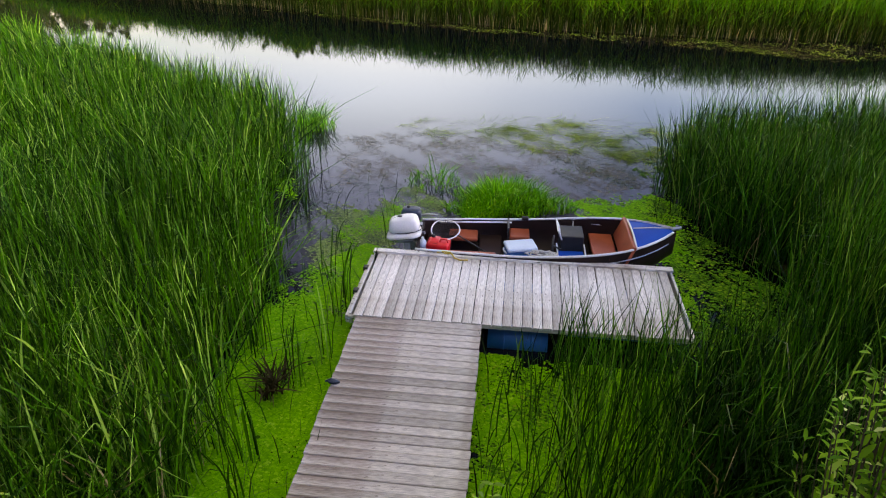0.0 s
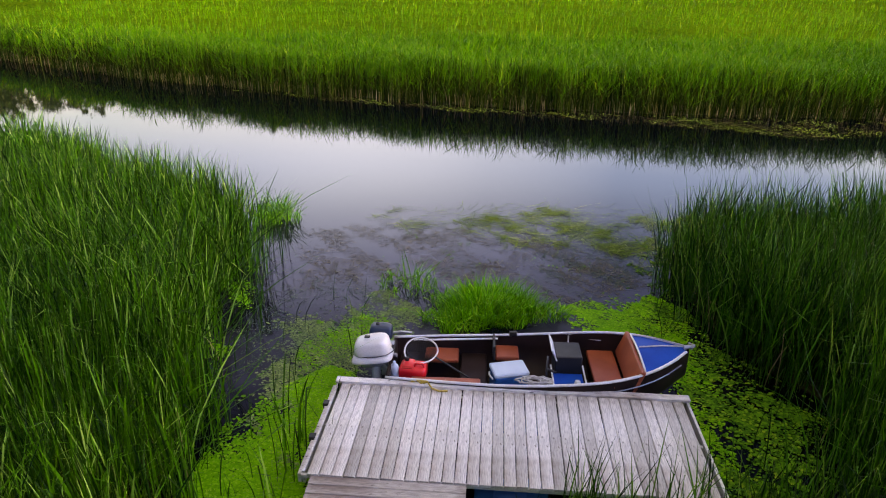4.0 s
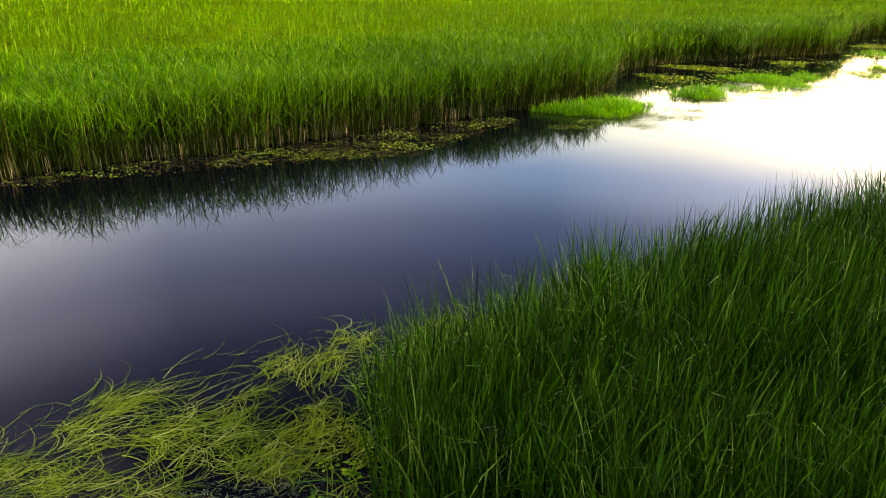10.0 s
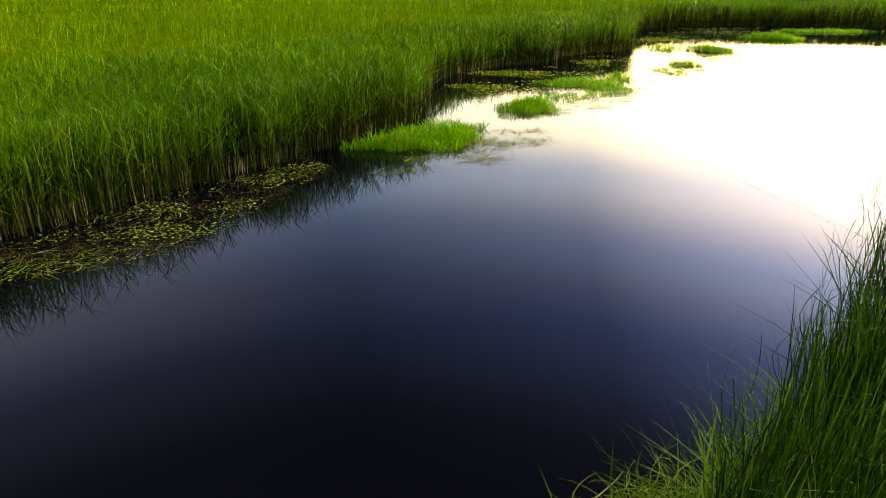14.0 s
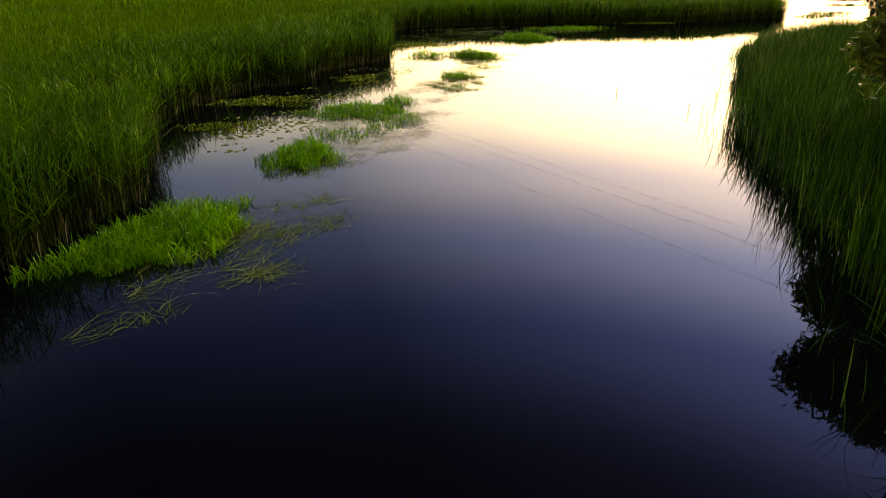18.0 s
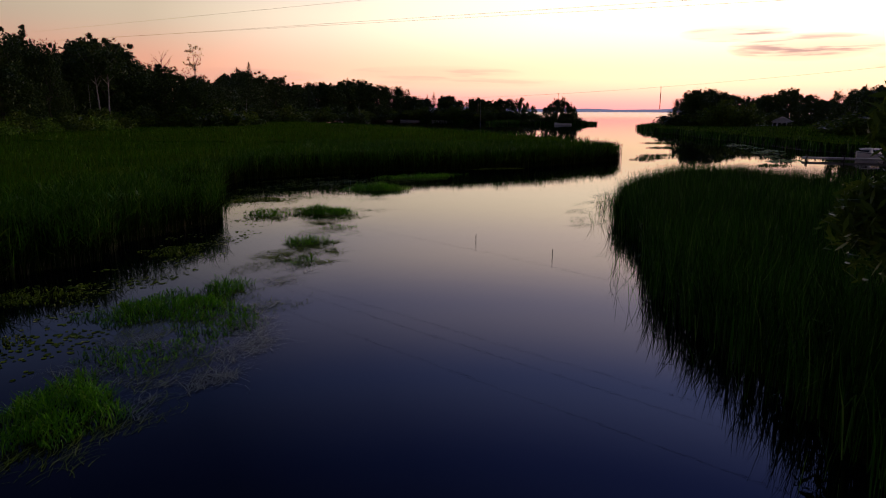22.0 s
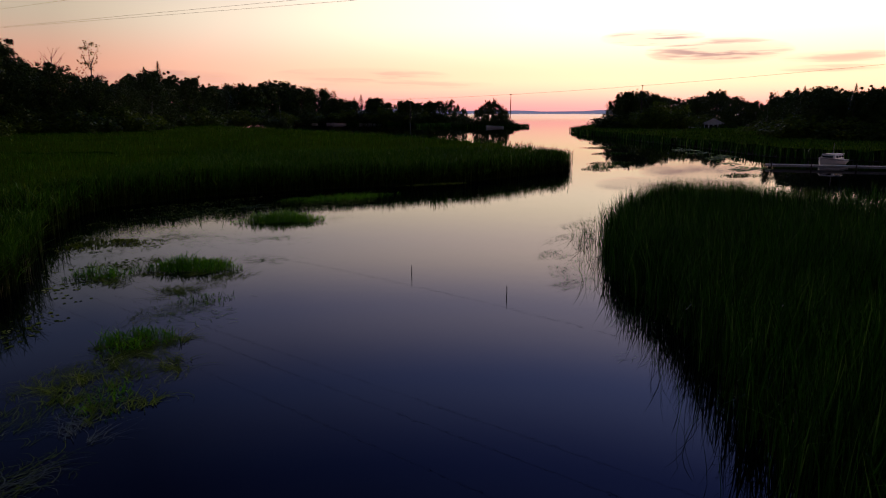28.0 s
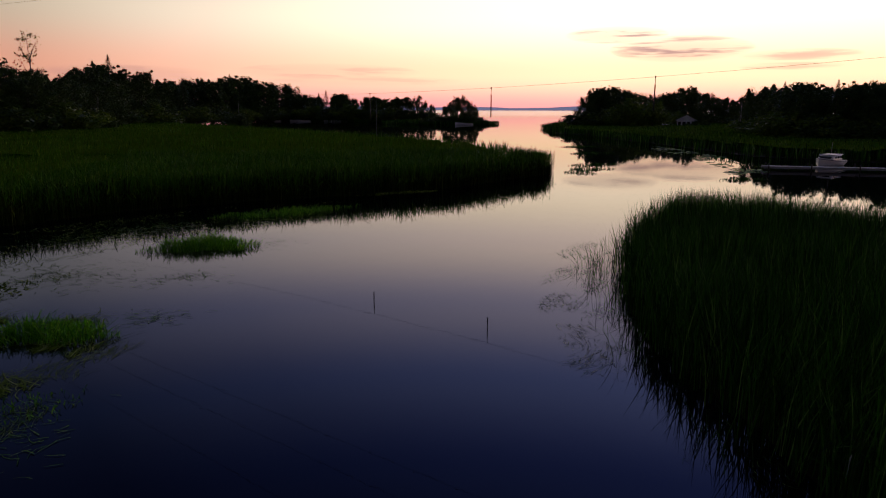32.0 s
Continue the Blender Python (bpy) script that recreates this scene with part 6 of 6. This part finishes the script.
# the wooded point on the other side
RIGHT_LINE = [(-0.327, 11.5, 226), (-0.336, 13.8, 226), (-0.345, 15.2, 228), (-0.36, 14.2, 228), (-0.38, 14.0, 230), (-0.40, 13.0, 232), (-0.42, 12.0, 236), (-0.445, 13.2, 246), (-0.472, 15.2, 255), (-0.495, 13.0, 258), (-0.52, 12.2, 258), (-0.545, 11.0, 252), (-0.57, 13.2, 244), (-0.593, 17.0, 150), (-0.62, 15.5, 136), (-0.642, 18.3, 130), (-0.67, 17.0, 128), (-0.70, 17.4, 126), (-0.73, 17.4, 124), (-0.76, 18.5, 122), (-0.80, 20.0, 118), (-0.86, 22, 114), (-0.95, 24, 110)]
for k, (sl, z3, dx) in enumerate(RIGHT_LINE):
    for row_ in range(2):
        d = dx * (1 + 0.07 * row_) + rp.uniform(-3, 3)
        top_ = (6.12 + (z3 - 6.12) * d / 266) * rp.uniform(0.97, 1.08)
        kind = cones[k % 2] if k in (4, 9, 14, 17) and row_ == 0 else (near_protos if row_ == 0 else protos)[rp.randrange(4)]
        plant(kind, EYE.x + d, EYE.y + (sl + rp.uniform(-0.008, 0.008) - 0.012 * row_) * d, top_, rp.uniform(0.85, 1.15))
    plant(bushes[k % 2], EYE.x + dx * 0.97, EYE.y + (sl + rp.uniform(-0.02, 0.02)) * dx * 0.97, rp.uniform(4.2, 6.5), 1.9)
# trees behind the far reeds, seen only in the water
for x, y, z, w in ((-33, 99, 21.5, 0.75), (-38, 101, 20, 0.8), (-42.5, 100, 18.5, 0.7), (-65, 100, 18.5, 0.9), (-72, 102, 20, 1.0), (-79, 100, 20, 1.0), (-87, 102, 21, 1.0), (-95, 101, 20, 1.0), (-103, 103, 21, 1.0)):
    plant(near_protos[rp.randrange(4)], x, y, z, w)
# woods out of view, that the water mirrors and that shut the place in
for x in range(-60, 120, 14):
    plant(protos[rp.randrange(4)], x + rp.uniform(-3, 3), 190 + rp.uniform(-8, 8) - 0.25 * max(0, x), rp.uniform(12, 17), 1.3)
for x in range(-50, 100, 17):
    plant(protos[rp.randrange(4)], x + rp.uniform(-3, 3), -52 - rp.uniform(0, 10) - (60 if x > 55 else 0), rp.uniform(9, 14), 1.2)

# unseen trees added on the near shore to shade the reed beds
for x, y, z in ((8.5, -13.5, 9), (12.5, -13, 10), (17.5, -13, 11), (24, -13, 12), (30.5, -12, 13), (15, -21, 14), (24, -20, 15), (8, -24, 16), (1, -25, 17), (-7, -25, 16), (-15, -24, 15), (-24, -25, 15), (-32, -24, 14)):
    plant(protos[rp.randrange(4)], x, y, z, 1.1)
# the nearest trees of the left wood, with lighter bushes before them
for x, y, z in ((86, 86, 15), (93, 90, 16), (100, 94, 17), (108, 97, 17), (117, 102, 18), (127, 106, 19), (138, 110, 20), (150, 108, 20), (144, 99, 15)):
    plant(protos[rp.randrange(4)], x, y, z, 1.05)
for x, y, z in ((96, 83, 5), (104, 84.5, 4.5), (112, 87, 5.2), (118, 88, 4.2), (124, 91, 5.5), (131, 91, 4.4), (137, 92, 5.6), (144, 92, 4.6), (150, 90, 5.2), (157, 88, 5.0), (161, 91, 6.0), (164, 87, 4.5)):
    plant(bushes[rp.choice((1, 2, 2))], x, y, z, rp.uniform(1.0, 1.5))
# one tall thin birch and a dead tree over the left wood
birch = broadleaf("birch", 77, 20.0, 3.0, 0.22, 30, 16, M_WILLOW, M_BIRCH, "tall thin birch with a pale trunk", bare=0.35)
birch.matrix_basis = pose(212.5, 90, 0.3, 0, 0, 30) @ Matrix.Diagonal((1.2, 1.2, 1.25, 1))
dead = thing("dead_tree", pose(212.5, 99.5, 0.3) @ Matrix.Diagonal((1.3, 1.3, 1.3, 1)), "bare dead tree with spread branches", "tree")
bm = bmesh.new()
tube(bm, [(0, 0, -0.3), (0.1, 0, 8), (0.3, 0.2, 15)], [0.2, 0.14, 0.07], 7)
rb = random.Random(4)
for k in range(14):
    a, z0 = k * 2.4, 8 + k * 0.5
    p0 = Vector((0.2, 0.1, min(z0, 14.8)))
    p1 = p0 + Vector((math.cos(a) * 1.2, math.sin(a) * 1.2, 1.2))
    p2 = p1 + Vector((math.cos(a + 0.3) * 1.3, math.sin(a + 0.3) * 1.3, 2.0 * rb.uniform(0.6, 1.1)))
    tube(bm, [p0, p1, p2], [0.08, 0.05, 0.02], 4)
    tube(bm, [p1, p1 + Vector((math.cos(a - 0.6), math.sin(a - 0.6), 1.4))], [0.04, 0.015], 4)
part("trunk", bm, M_BIRCH, dead)
for x, y, z, tilt in ((168.5, 92.2, 9, 5), (168.9, 94.0, 8, -6)):
    b2 = broadleaf("birch", int(x * 3), 20.0, 5.0, 0.3, 60, 40, M_TREE, M_BIRCH, "white-stemmed birch before the dark wood", bare=0.5)
    b2.matrix_basis = pose(x, y, 0.42, 0, tilt, 0)

# the willow that leans over the near reeds
willow = broadleaf("willow", 5, 7.9, 3.3, 0.10, 170, 340, M_WILLOW, M_BARK, "bushy willow standing in the reeds by the channel", bare=0.14, long=1.9, top=0.95)
willow.matrix_basis = pose(32.8, 1.4, 0.03)
w2 = shrub("willow_shrub", 8, 3.4, 1.9, 0.075, M_WILLOW, "low willow shrub under the taller willow", 220, 30, long=1.9)
w2.matrix_basis = pose(31.2, 1.2, 0.03)
# sapling and shrub by the walkway
def leafy_twigs(name, x, y, h, n, leaf, spread, label, seed, material):
    r = np.random.default_rng(seed)
    t = thing(name, pose(x, y, 0.03), label, "shrub")
    bm = bmesh.new()
    vs, k = [], 0
    for i in range(n):
        a, q = r.uniform(0, 6.283), r.uniform(0.15, 1.0)
        e = Vector((math.cos(a) * q * spread, math.sin(a) * q * spread, h * (1.0 - 0.30 * q) * r.uniform(0.86, 1.0)))
        m_ = e * 0.6 + Vector((0, 0, -0.05 * h))
        tube(bm, [(e.x * 0.1, e.y * 0.1, -0.1), tuple(m_), tuple(e)], [0.014, 0.008, 0.002], 5)
        for f in np.linspace(0.35, 1.0, 17):
            b_ = Vector((e.x * 0.1, e.y * 0.1, 0)).lerp(m_, f / 0.6) if f < 0.6 else m_.lerp(e, (f - 0.6) / 0.4)
            for _ in range(2):
                az = r.uniform(0, 6.283)
                d = Vector((math.cos(az), math.sin(az), r.uniform(0.3, 1.9))).normalized()
                s_ = d.cross(Vector((0, 0, 1))).normalized()
                up = s_.cross(d)
                ln = leaf * r.uniform(0.6, 1.2) * (1.0 if f < 0.9 else 0.7)
                wd = ln * 0.16
                vs += [b_, b_ + d * ln * 0.35 + s_ * wd + up * 0.01, b_ + d * ln * 0.75 + s_ * wd * 0.8, b_ + d * ln - up * 0.01, b_ + d * ln * 0.75 - s_ * wd * 0.8, b_ + d * ln * 0.35 - s_ * wd + up * 0.01]
    part("stemwork", bm, M_BARK, t)
    n_ = len(vs) // 6
    o = new("foliage", raw_mesh("foliage", np.array([tuple(v) for v in vs]), np.arange(6 * n_), np.full(n_, 6), material))
    o.parent = t
    return t


leafy_twigs("willow_shrub", 4.55, -7.0, 4.85, 190, 0.115, 0.66, "pale-leaved willow shrub beside the walkway", 3, M_TWIG)
leafy_twigs("sapling", 2.2, -6.7, 2.85, 8, 0.13, 0.22, "small light green sapling beside the walkway", 6, M_BUSH)


# ---- wires, the cable with hanging rods, poles ----
def wire(name, a, b, sag, r, label, n=24):
    bm = bmesh.new()
    a, b = Vector(a), Vector(b)
    tube(bm, [a.lerp(b, k / n) - Vector((0, 0, 4 * sag * (k / n) * (1 - k / n))) for k in range(n + 1)], r, 5)
    return tagged(obj(name, bm, M_WIRE), label, "cable")


for a, b in (((267.6, 190.4, 31.6), (10, -40, 8.7)), ((270.2, 190.4, 28.7), (13.7, -40, 8.1)), ((275.4, 190.4, 30.0), (17.2, -40, 8.1))):
    wire("power_line", a, b, 0.0, 0.010, "thin dark overhead power line", 18)
up_ = thing("utility_pole", pose(271.2, 190.4, 0.3), "wooden utility pole with a crossarm", "pole")
bm = bmesh.new()
tube(bm, [(0, 0, -0.3), (0, 0, 31.4)], [0.22, 0.14], 8)
part("pole", bm, M_BARK, up_)
bm = bmesh.new()
box(bm, -3.8, 4.4, -0.06, 0.06, 29.2, 29.4, 0.01)
part("crossarm", bm, M_BARK, up_)
DIR, A0 = Vector((-5.82, -6.48, 0)), Vector((82.4, 11.28, 0))


def cable_z(k):
    return 7.05 + 0.12 * k + 0.075 * k * k


bm = bmesh.new()
tube(bm, [A0 + DIR * k + Vector((0, 0, cable_z(k))) for k in np.linspace(-13.5, 6, 56)], 0.006, 5)
tagged(obj("cable", bm, M_WIRE), "single cable slung low across the channel", "cable")
for k in (0, 1.0, 2.02):
    hang = thing("hanging_marker", Matrix.Translation(A0 + DIR * k + Vector((0, 0, cable_z(k)))), "dark rod hung by a thin line from the cable", "marker", "cable markers")
    bm = bmesh.new()
    bmesh.ops.create_uvsphere(bm, u_segments=10, v_segments=8, radius=0.045)
    part("clamp", bm, M_BLACK, hang)
    bm = bmesh.new()
    tube(bm, [(0, 0, -0.05), (0, 0, -0.55)], 0.014, 5)
    part("line", bm, M_BLACK, hang)
    bm = bmesh.new()
    tube(bm, [(0, 0, -0.35), (0, 0, -1.55)], 0.032, 8)
    part("rod", bm, M_BLACK, hang)
for x, y, z in ((161.0, 98.8, 19.1), (47.5, -27.6, 10.4)):
    bm = bmesh.new()
    tube(bm, [(x, y, -0.6), (x, y, z + 0.15)], [0.14, 0.1], 8)
    tagged(obj("cable_pole", bm, M_BARK), "dark wooden pole that holds the cable", "pole")
for x, y, z in ((208.5, 75.0, 6.2), (248, 49.0, 5.0), (249, 51.5, 4.6)):
    plant(bushes[0], x, y, z, 1.1)
for x, y, z, dx, dy in ((212.5, 76.5, 9.0, 0.4, -0.8), (252.5, 50, 8.3, 0.1, 0.2), (264, 8.5, 9.0, 0.0, 0.0), (168.5, 96.2, 13.4, 0.0, 0.0), (230, -98, 8.6, 0.0, 0.0)):
    p = thing("pole", pose(x, y, 0.3), "pale slender pole on the marsh edge", "pole", "shore poles")
    bm = bmesh.new()
    tube(bm, [(0, 0, -1.5), (dx, dy, z - 0.3)], [0.06, 0.045], 7)
    part("shaft", bm, M_BIRCH, p)
    if y < -50:
        for q in (-1.6, 1.6):
            bm = bmesh.new()
            tube(bm, [(0, 0, z * 0.6), (0, q, -1.5)], 0.04, 5)
            part("stay", bm, M_BIRCH, p)


# ---- the far dock with the cruiser ----
fd = thing("far_dock", pose(103.5, -35.8, 0.0, 0, 0, -21), "pale plank dock running out from the reeds", "dock")
for i in range(38):
    bm = bmesh.new()
    y = 6.6 - i * 0.5
    box(bm, -0.75, 0.75, y - 0.24, y + 0.24, 0.36, 0.42, 0.008)
    part("plank", bm, M_BIRCH, fd)
for x in (-0.7, 0.62):
    bm = bmesh.new()
    box(bm, x, x + 0.08, -12.2, 6.85, 0.2, 0.355)
    part("beam", bm, M_BIRCH, fd)
for y in (6.4, 2.4, -2.0, -6.5, -11.0):
    for x in (-0.82, 0.82):
        bm = bmesh.new()
        tube(bm, [(x, y, -1.3), (x, y, 0.75)], 0.07, 8)
        part("post", bm, M_BARK, fd)


def pleasure_boat(name, m, ln, beam, label, cabin=True, material=None, group=""):
    b = thing(name, m, label, "boat", group)
    st = []
    for s in (0, 0.15, 0.4, 0.65, 0.82, 0.93, 1.0):
        hb = beam / 2 * (0.9 + 0.1 * min(s / 0.4, 1)) * (1 if s < 0.45 else max(1 - ((s - 0.45) / 0.55) ** 2.4, 0.02))
        zt = 0.62 + 0.42 * s * s
        st.append([((s - 0.5) * ln, u * hb, z) for u, z in ((-1, zt), (-0.94, 0.35), (-0.6, -0.1), (0, -0.25), (0.6, -0.1), (0.94, 0.35), (1, zt))])
    bm = bmesh.new()
    vr = loft(bm, st)
    bm.faces.new(vr[0])
    part("hull", bm, material or M_COWL, b, "white hull", True)
    bm = bmesh.new()
    rows_ = [[(r_[0][0], u * abs(r_[0][1]) * 0.985, r_[0][2] - 0.02 + 0.05 * (1 - u * u)) for u in (-1, 0, 1)] for r_ in st]
    loft(bm, rows_)
    part("deck", bm, material or M_COWL, b)
    bm = bmesh.new()
    for sg in (-1, 1):
        tube(bm, [(r_[0][0], sg * abs(r_[0][1]) * 1.01, r_[0][2] - 0.12) for r_ in st], 0.035, 5)
    part("rub_strake", bm, M_NAVY, b, "dark stripe along the hull")
    if cabin:
        bm = bmesh.new()
        box(bm, -0.32 * ln, 0.22 * ln, -beam * 0.40, beam * 0.40, 0.60, 1.24, 0.14)
        for v in bm.verts:
            up = (v.co.z - 0.60) / 0.64
            v.co.y *= 1 - 0.16 * up
            v.co.x -= (0.16 * up if v.co.x > 0 else 0) * 0.5 * ln
        part("cabin", bm, M_COWL, b, "white cabin")
        bm = bmesh.new()
        box(bm, -0.36 * ln, 0.15 * ln, -beam * 0.36, beam * 0.36, 1.245, 1.31, 0.03)
        part("roof", bm, M_COWL, b)
        for k in range(3):
            for sg in (-1, 1):
                bm = bmesh.new()
                x0 = (-0.28 + 0.13 * k) * ln
                box(bm, x0, x0 + 0.10 * ln, sg * beam * 0.363 - 0.02, sg * beam * 0.363 + 0.02, 0.86, 1.12, 0.006)
                part("window", bm, M_GLASS, b, "dark cabin window")
        bm = bmesh.new()
        box(bm, 0.165 * ln, 0.195 * ln, -beam * 0.28, beam * 0.28, 0.86, 1.12)
        part("windscreen", bm, M_GLASS, b)
        bm = bmesh.new()
        tube(bm, [(-0.1 * ln, 0, 1.28), (-0.1 * ln, 0, 2.6)], 0.02, 5)
        part("aerial", bm, M_GREY, b)
    else:
        for x0 in (-0.25, 0.05):
            bm = bmesh.new()
            box(bm, x0 * ln, (x0 + 0.12) * ln, -beam * 0.34, beam * 0.34, 0.55, 0.78, 0.03)
            part("seat", bm, M_GREY, b)
    return b


pleasure_boat("cabin_cruiser", pose(109.6, -39.4, 0.0, 0, 0, 122), 5.0, 2.2, "white cabin cruiser moored at the far dock")
pleasure_boat("rowing_boat", pose(313, -27.5, 0.0, 0, 0, 86), 7.2, 2.1, "white open boat lying off the island", False)
for x, y, a in ((389, 80.5, 92), (386, 77, 85), (389, 62.5, 90), (387, 58, 95), (389, 46.5, 88), (386, 43, 92), (383, 29.5, 90), (381, 25, 86)):
    pleasure_boat("moored_boat", pose(x, y, 0.0, 0, 0, a), 7.4, 2.4, "small white boat moored along the far shore", False, group="moored boats")
for x, y in ((384, 83), (384, 65), (384, 50), (377, 32)):
    j_ = thing("jetty", pose(x, y, 0), "low dark jetty with posts on the far shore", "jetty", "far jetties")
    bm = bmesh.new()
    box(bm, -1.0, 14, -4.5, -3.3, 0.45, 0.6, 0.02)
    part("planking", bm, M_BIRCH, j_)
    for q in (-0.9, 4, 9):
        bm = bmesh.new()
        tube(bm, [(q, -3.9, -1.2), (q, -3.9, 1.5)], 0.1, 6)
        part("post", bm, M_BARK, j_)


# ---- the house on the wooded point ----
def house(m, w, d, hw, label):
    t = thing("house", m, label, "house")
    bm = bmesh.new()
    box(bm, -w / 2, w / 2, -d / 2, d / 2, -0.4, hw)
    part("wall", bm, M_PAINTWHITE, t)
    bm = bmesh.new()
    e, rz, o = 0.5, hw + w * 0.26, 0.22
    pr = [(-w / 2 - e, hw - 0.15), (0, rz), (w / 2 + e, hw - 0.15), (w / 2 + e, hw - 0.15 + o), (0, rz + o), (-w / 2 - e, hw - 0.15 + o)]
    f0 = [bm.verts.new((x, -d / 2 - e, z)) for x, z in pr]
    f1 = [bm.verts.new((x, d / 2 + e, z)) for x, z in pr]
    bm.faces.new(f0)
    bm.faces.new(f1[::-1])
    for k in range(6):
        bm.faces.new((f0[k], f1[k], f1[(k + 1) % 6], f0[(k + 1) % 6]))
    bmesh.ops.recalc_face_normals(bm, faces=bm.faces)
    part("roof", bm, M_ROOF, t)
    for sy in (-1, 1):
        bm = bmesh.new()
        vs = [bm.verts.new((x, sy * (d / 2 - 0.01), z)) for x, z in ((-w / 2, hw), (w / 2, hw), (0, rz))]
        bm.faces.new(vs)
        part("gable", bm, M_PAINTWHITE, t)
        for sg in (-1, 1):
            bm = bmesh.new()
            tube(bm, [(sg * (w / 2 + e), sy * (d / 2 + e + 0.02), hw - 0.05), (0, sy * (d / 2 + e + 0.02), rz + 0.08)], 0.1, 4)
            part("bargeboard", bm, M_PAINTWHITE, t, "white bargeboard")
    for sy in (-1, 1):
        for k in range(4):
            x = -w / 2 + (k + 0.5) * w / 4
            win = part("window", box(bmesh.new(), x - 0.5, x + 0.5, sy * d / 2 - 0.04, sy * d / 2 + 0.04, 0.8, 1.9), M_GLASS, t, "dark window")
            for z in (0.74, 1.96):
                part("frame", box(bmesh.new(), x - 0.58, x + 0.58, sy * d / 2 - 0.06, sy * d / 2 + 0.06, z - 0.06, z + 0.06), M_PAINTWHITE, win, "white window frame")
    return t


house(pose(253, -92.5, 0.45, 0, 0, 65), 5.6, 6.5, 2.3, "low white house with a dark roof on the wooded point")
for x, y, z, w_ in ((247.0, -92.4, 2.9, 0.8), (244.5, -88.6, 2.3, 0.8), (246.0, -95.5, 3.4, 0.8)):
    plant(bushes[0], x, y, z, w_, 40 * w_)
pleasure_boat("dinghy", pose(252.5, -86.6, 0.62, 0, 0, 60), 5.0, 1.9, "white boat drawn up on the grass by the house", False)
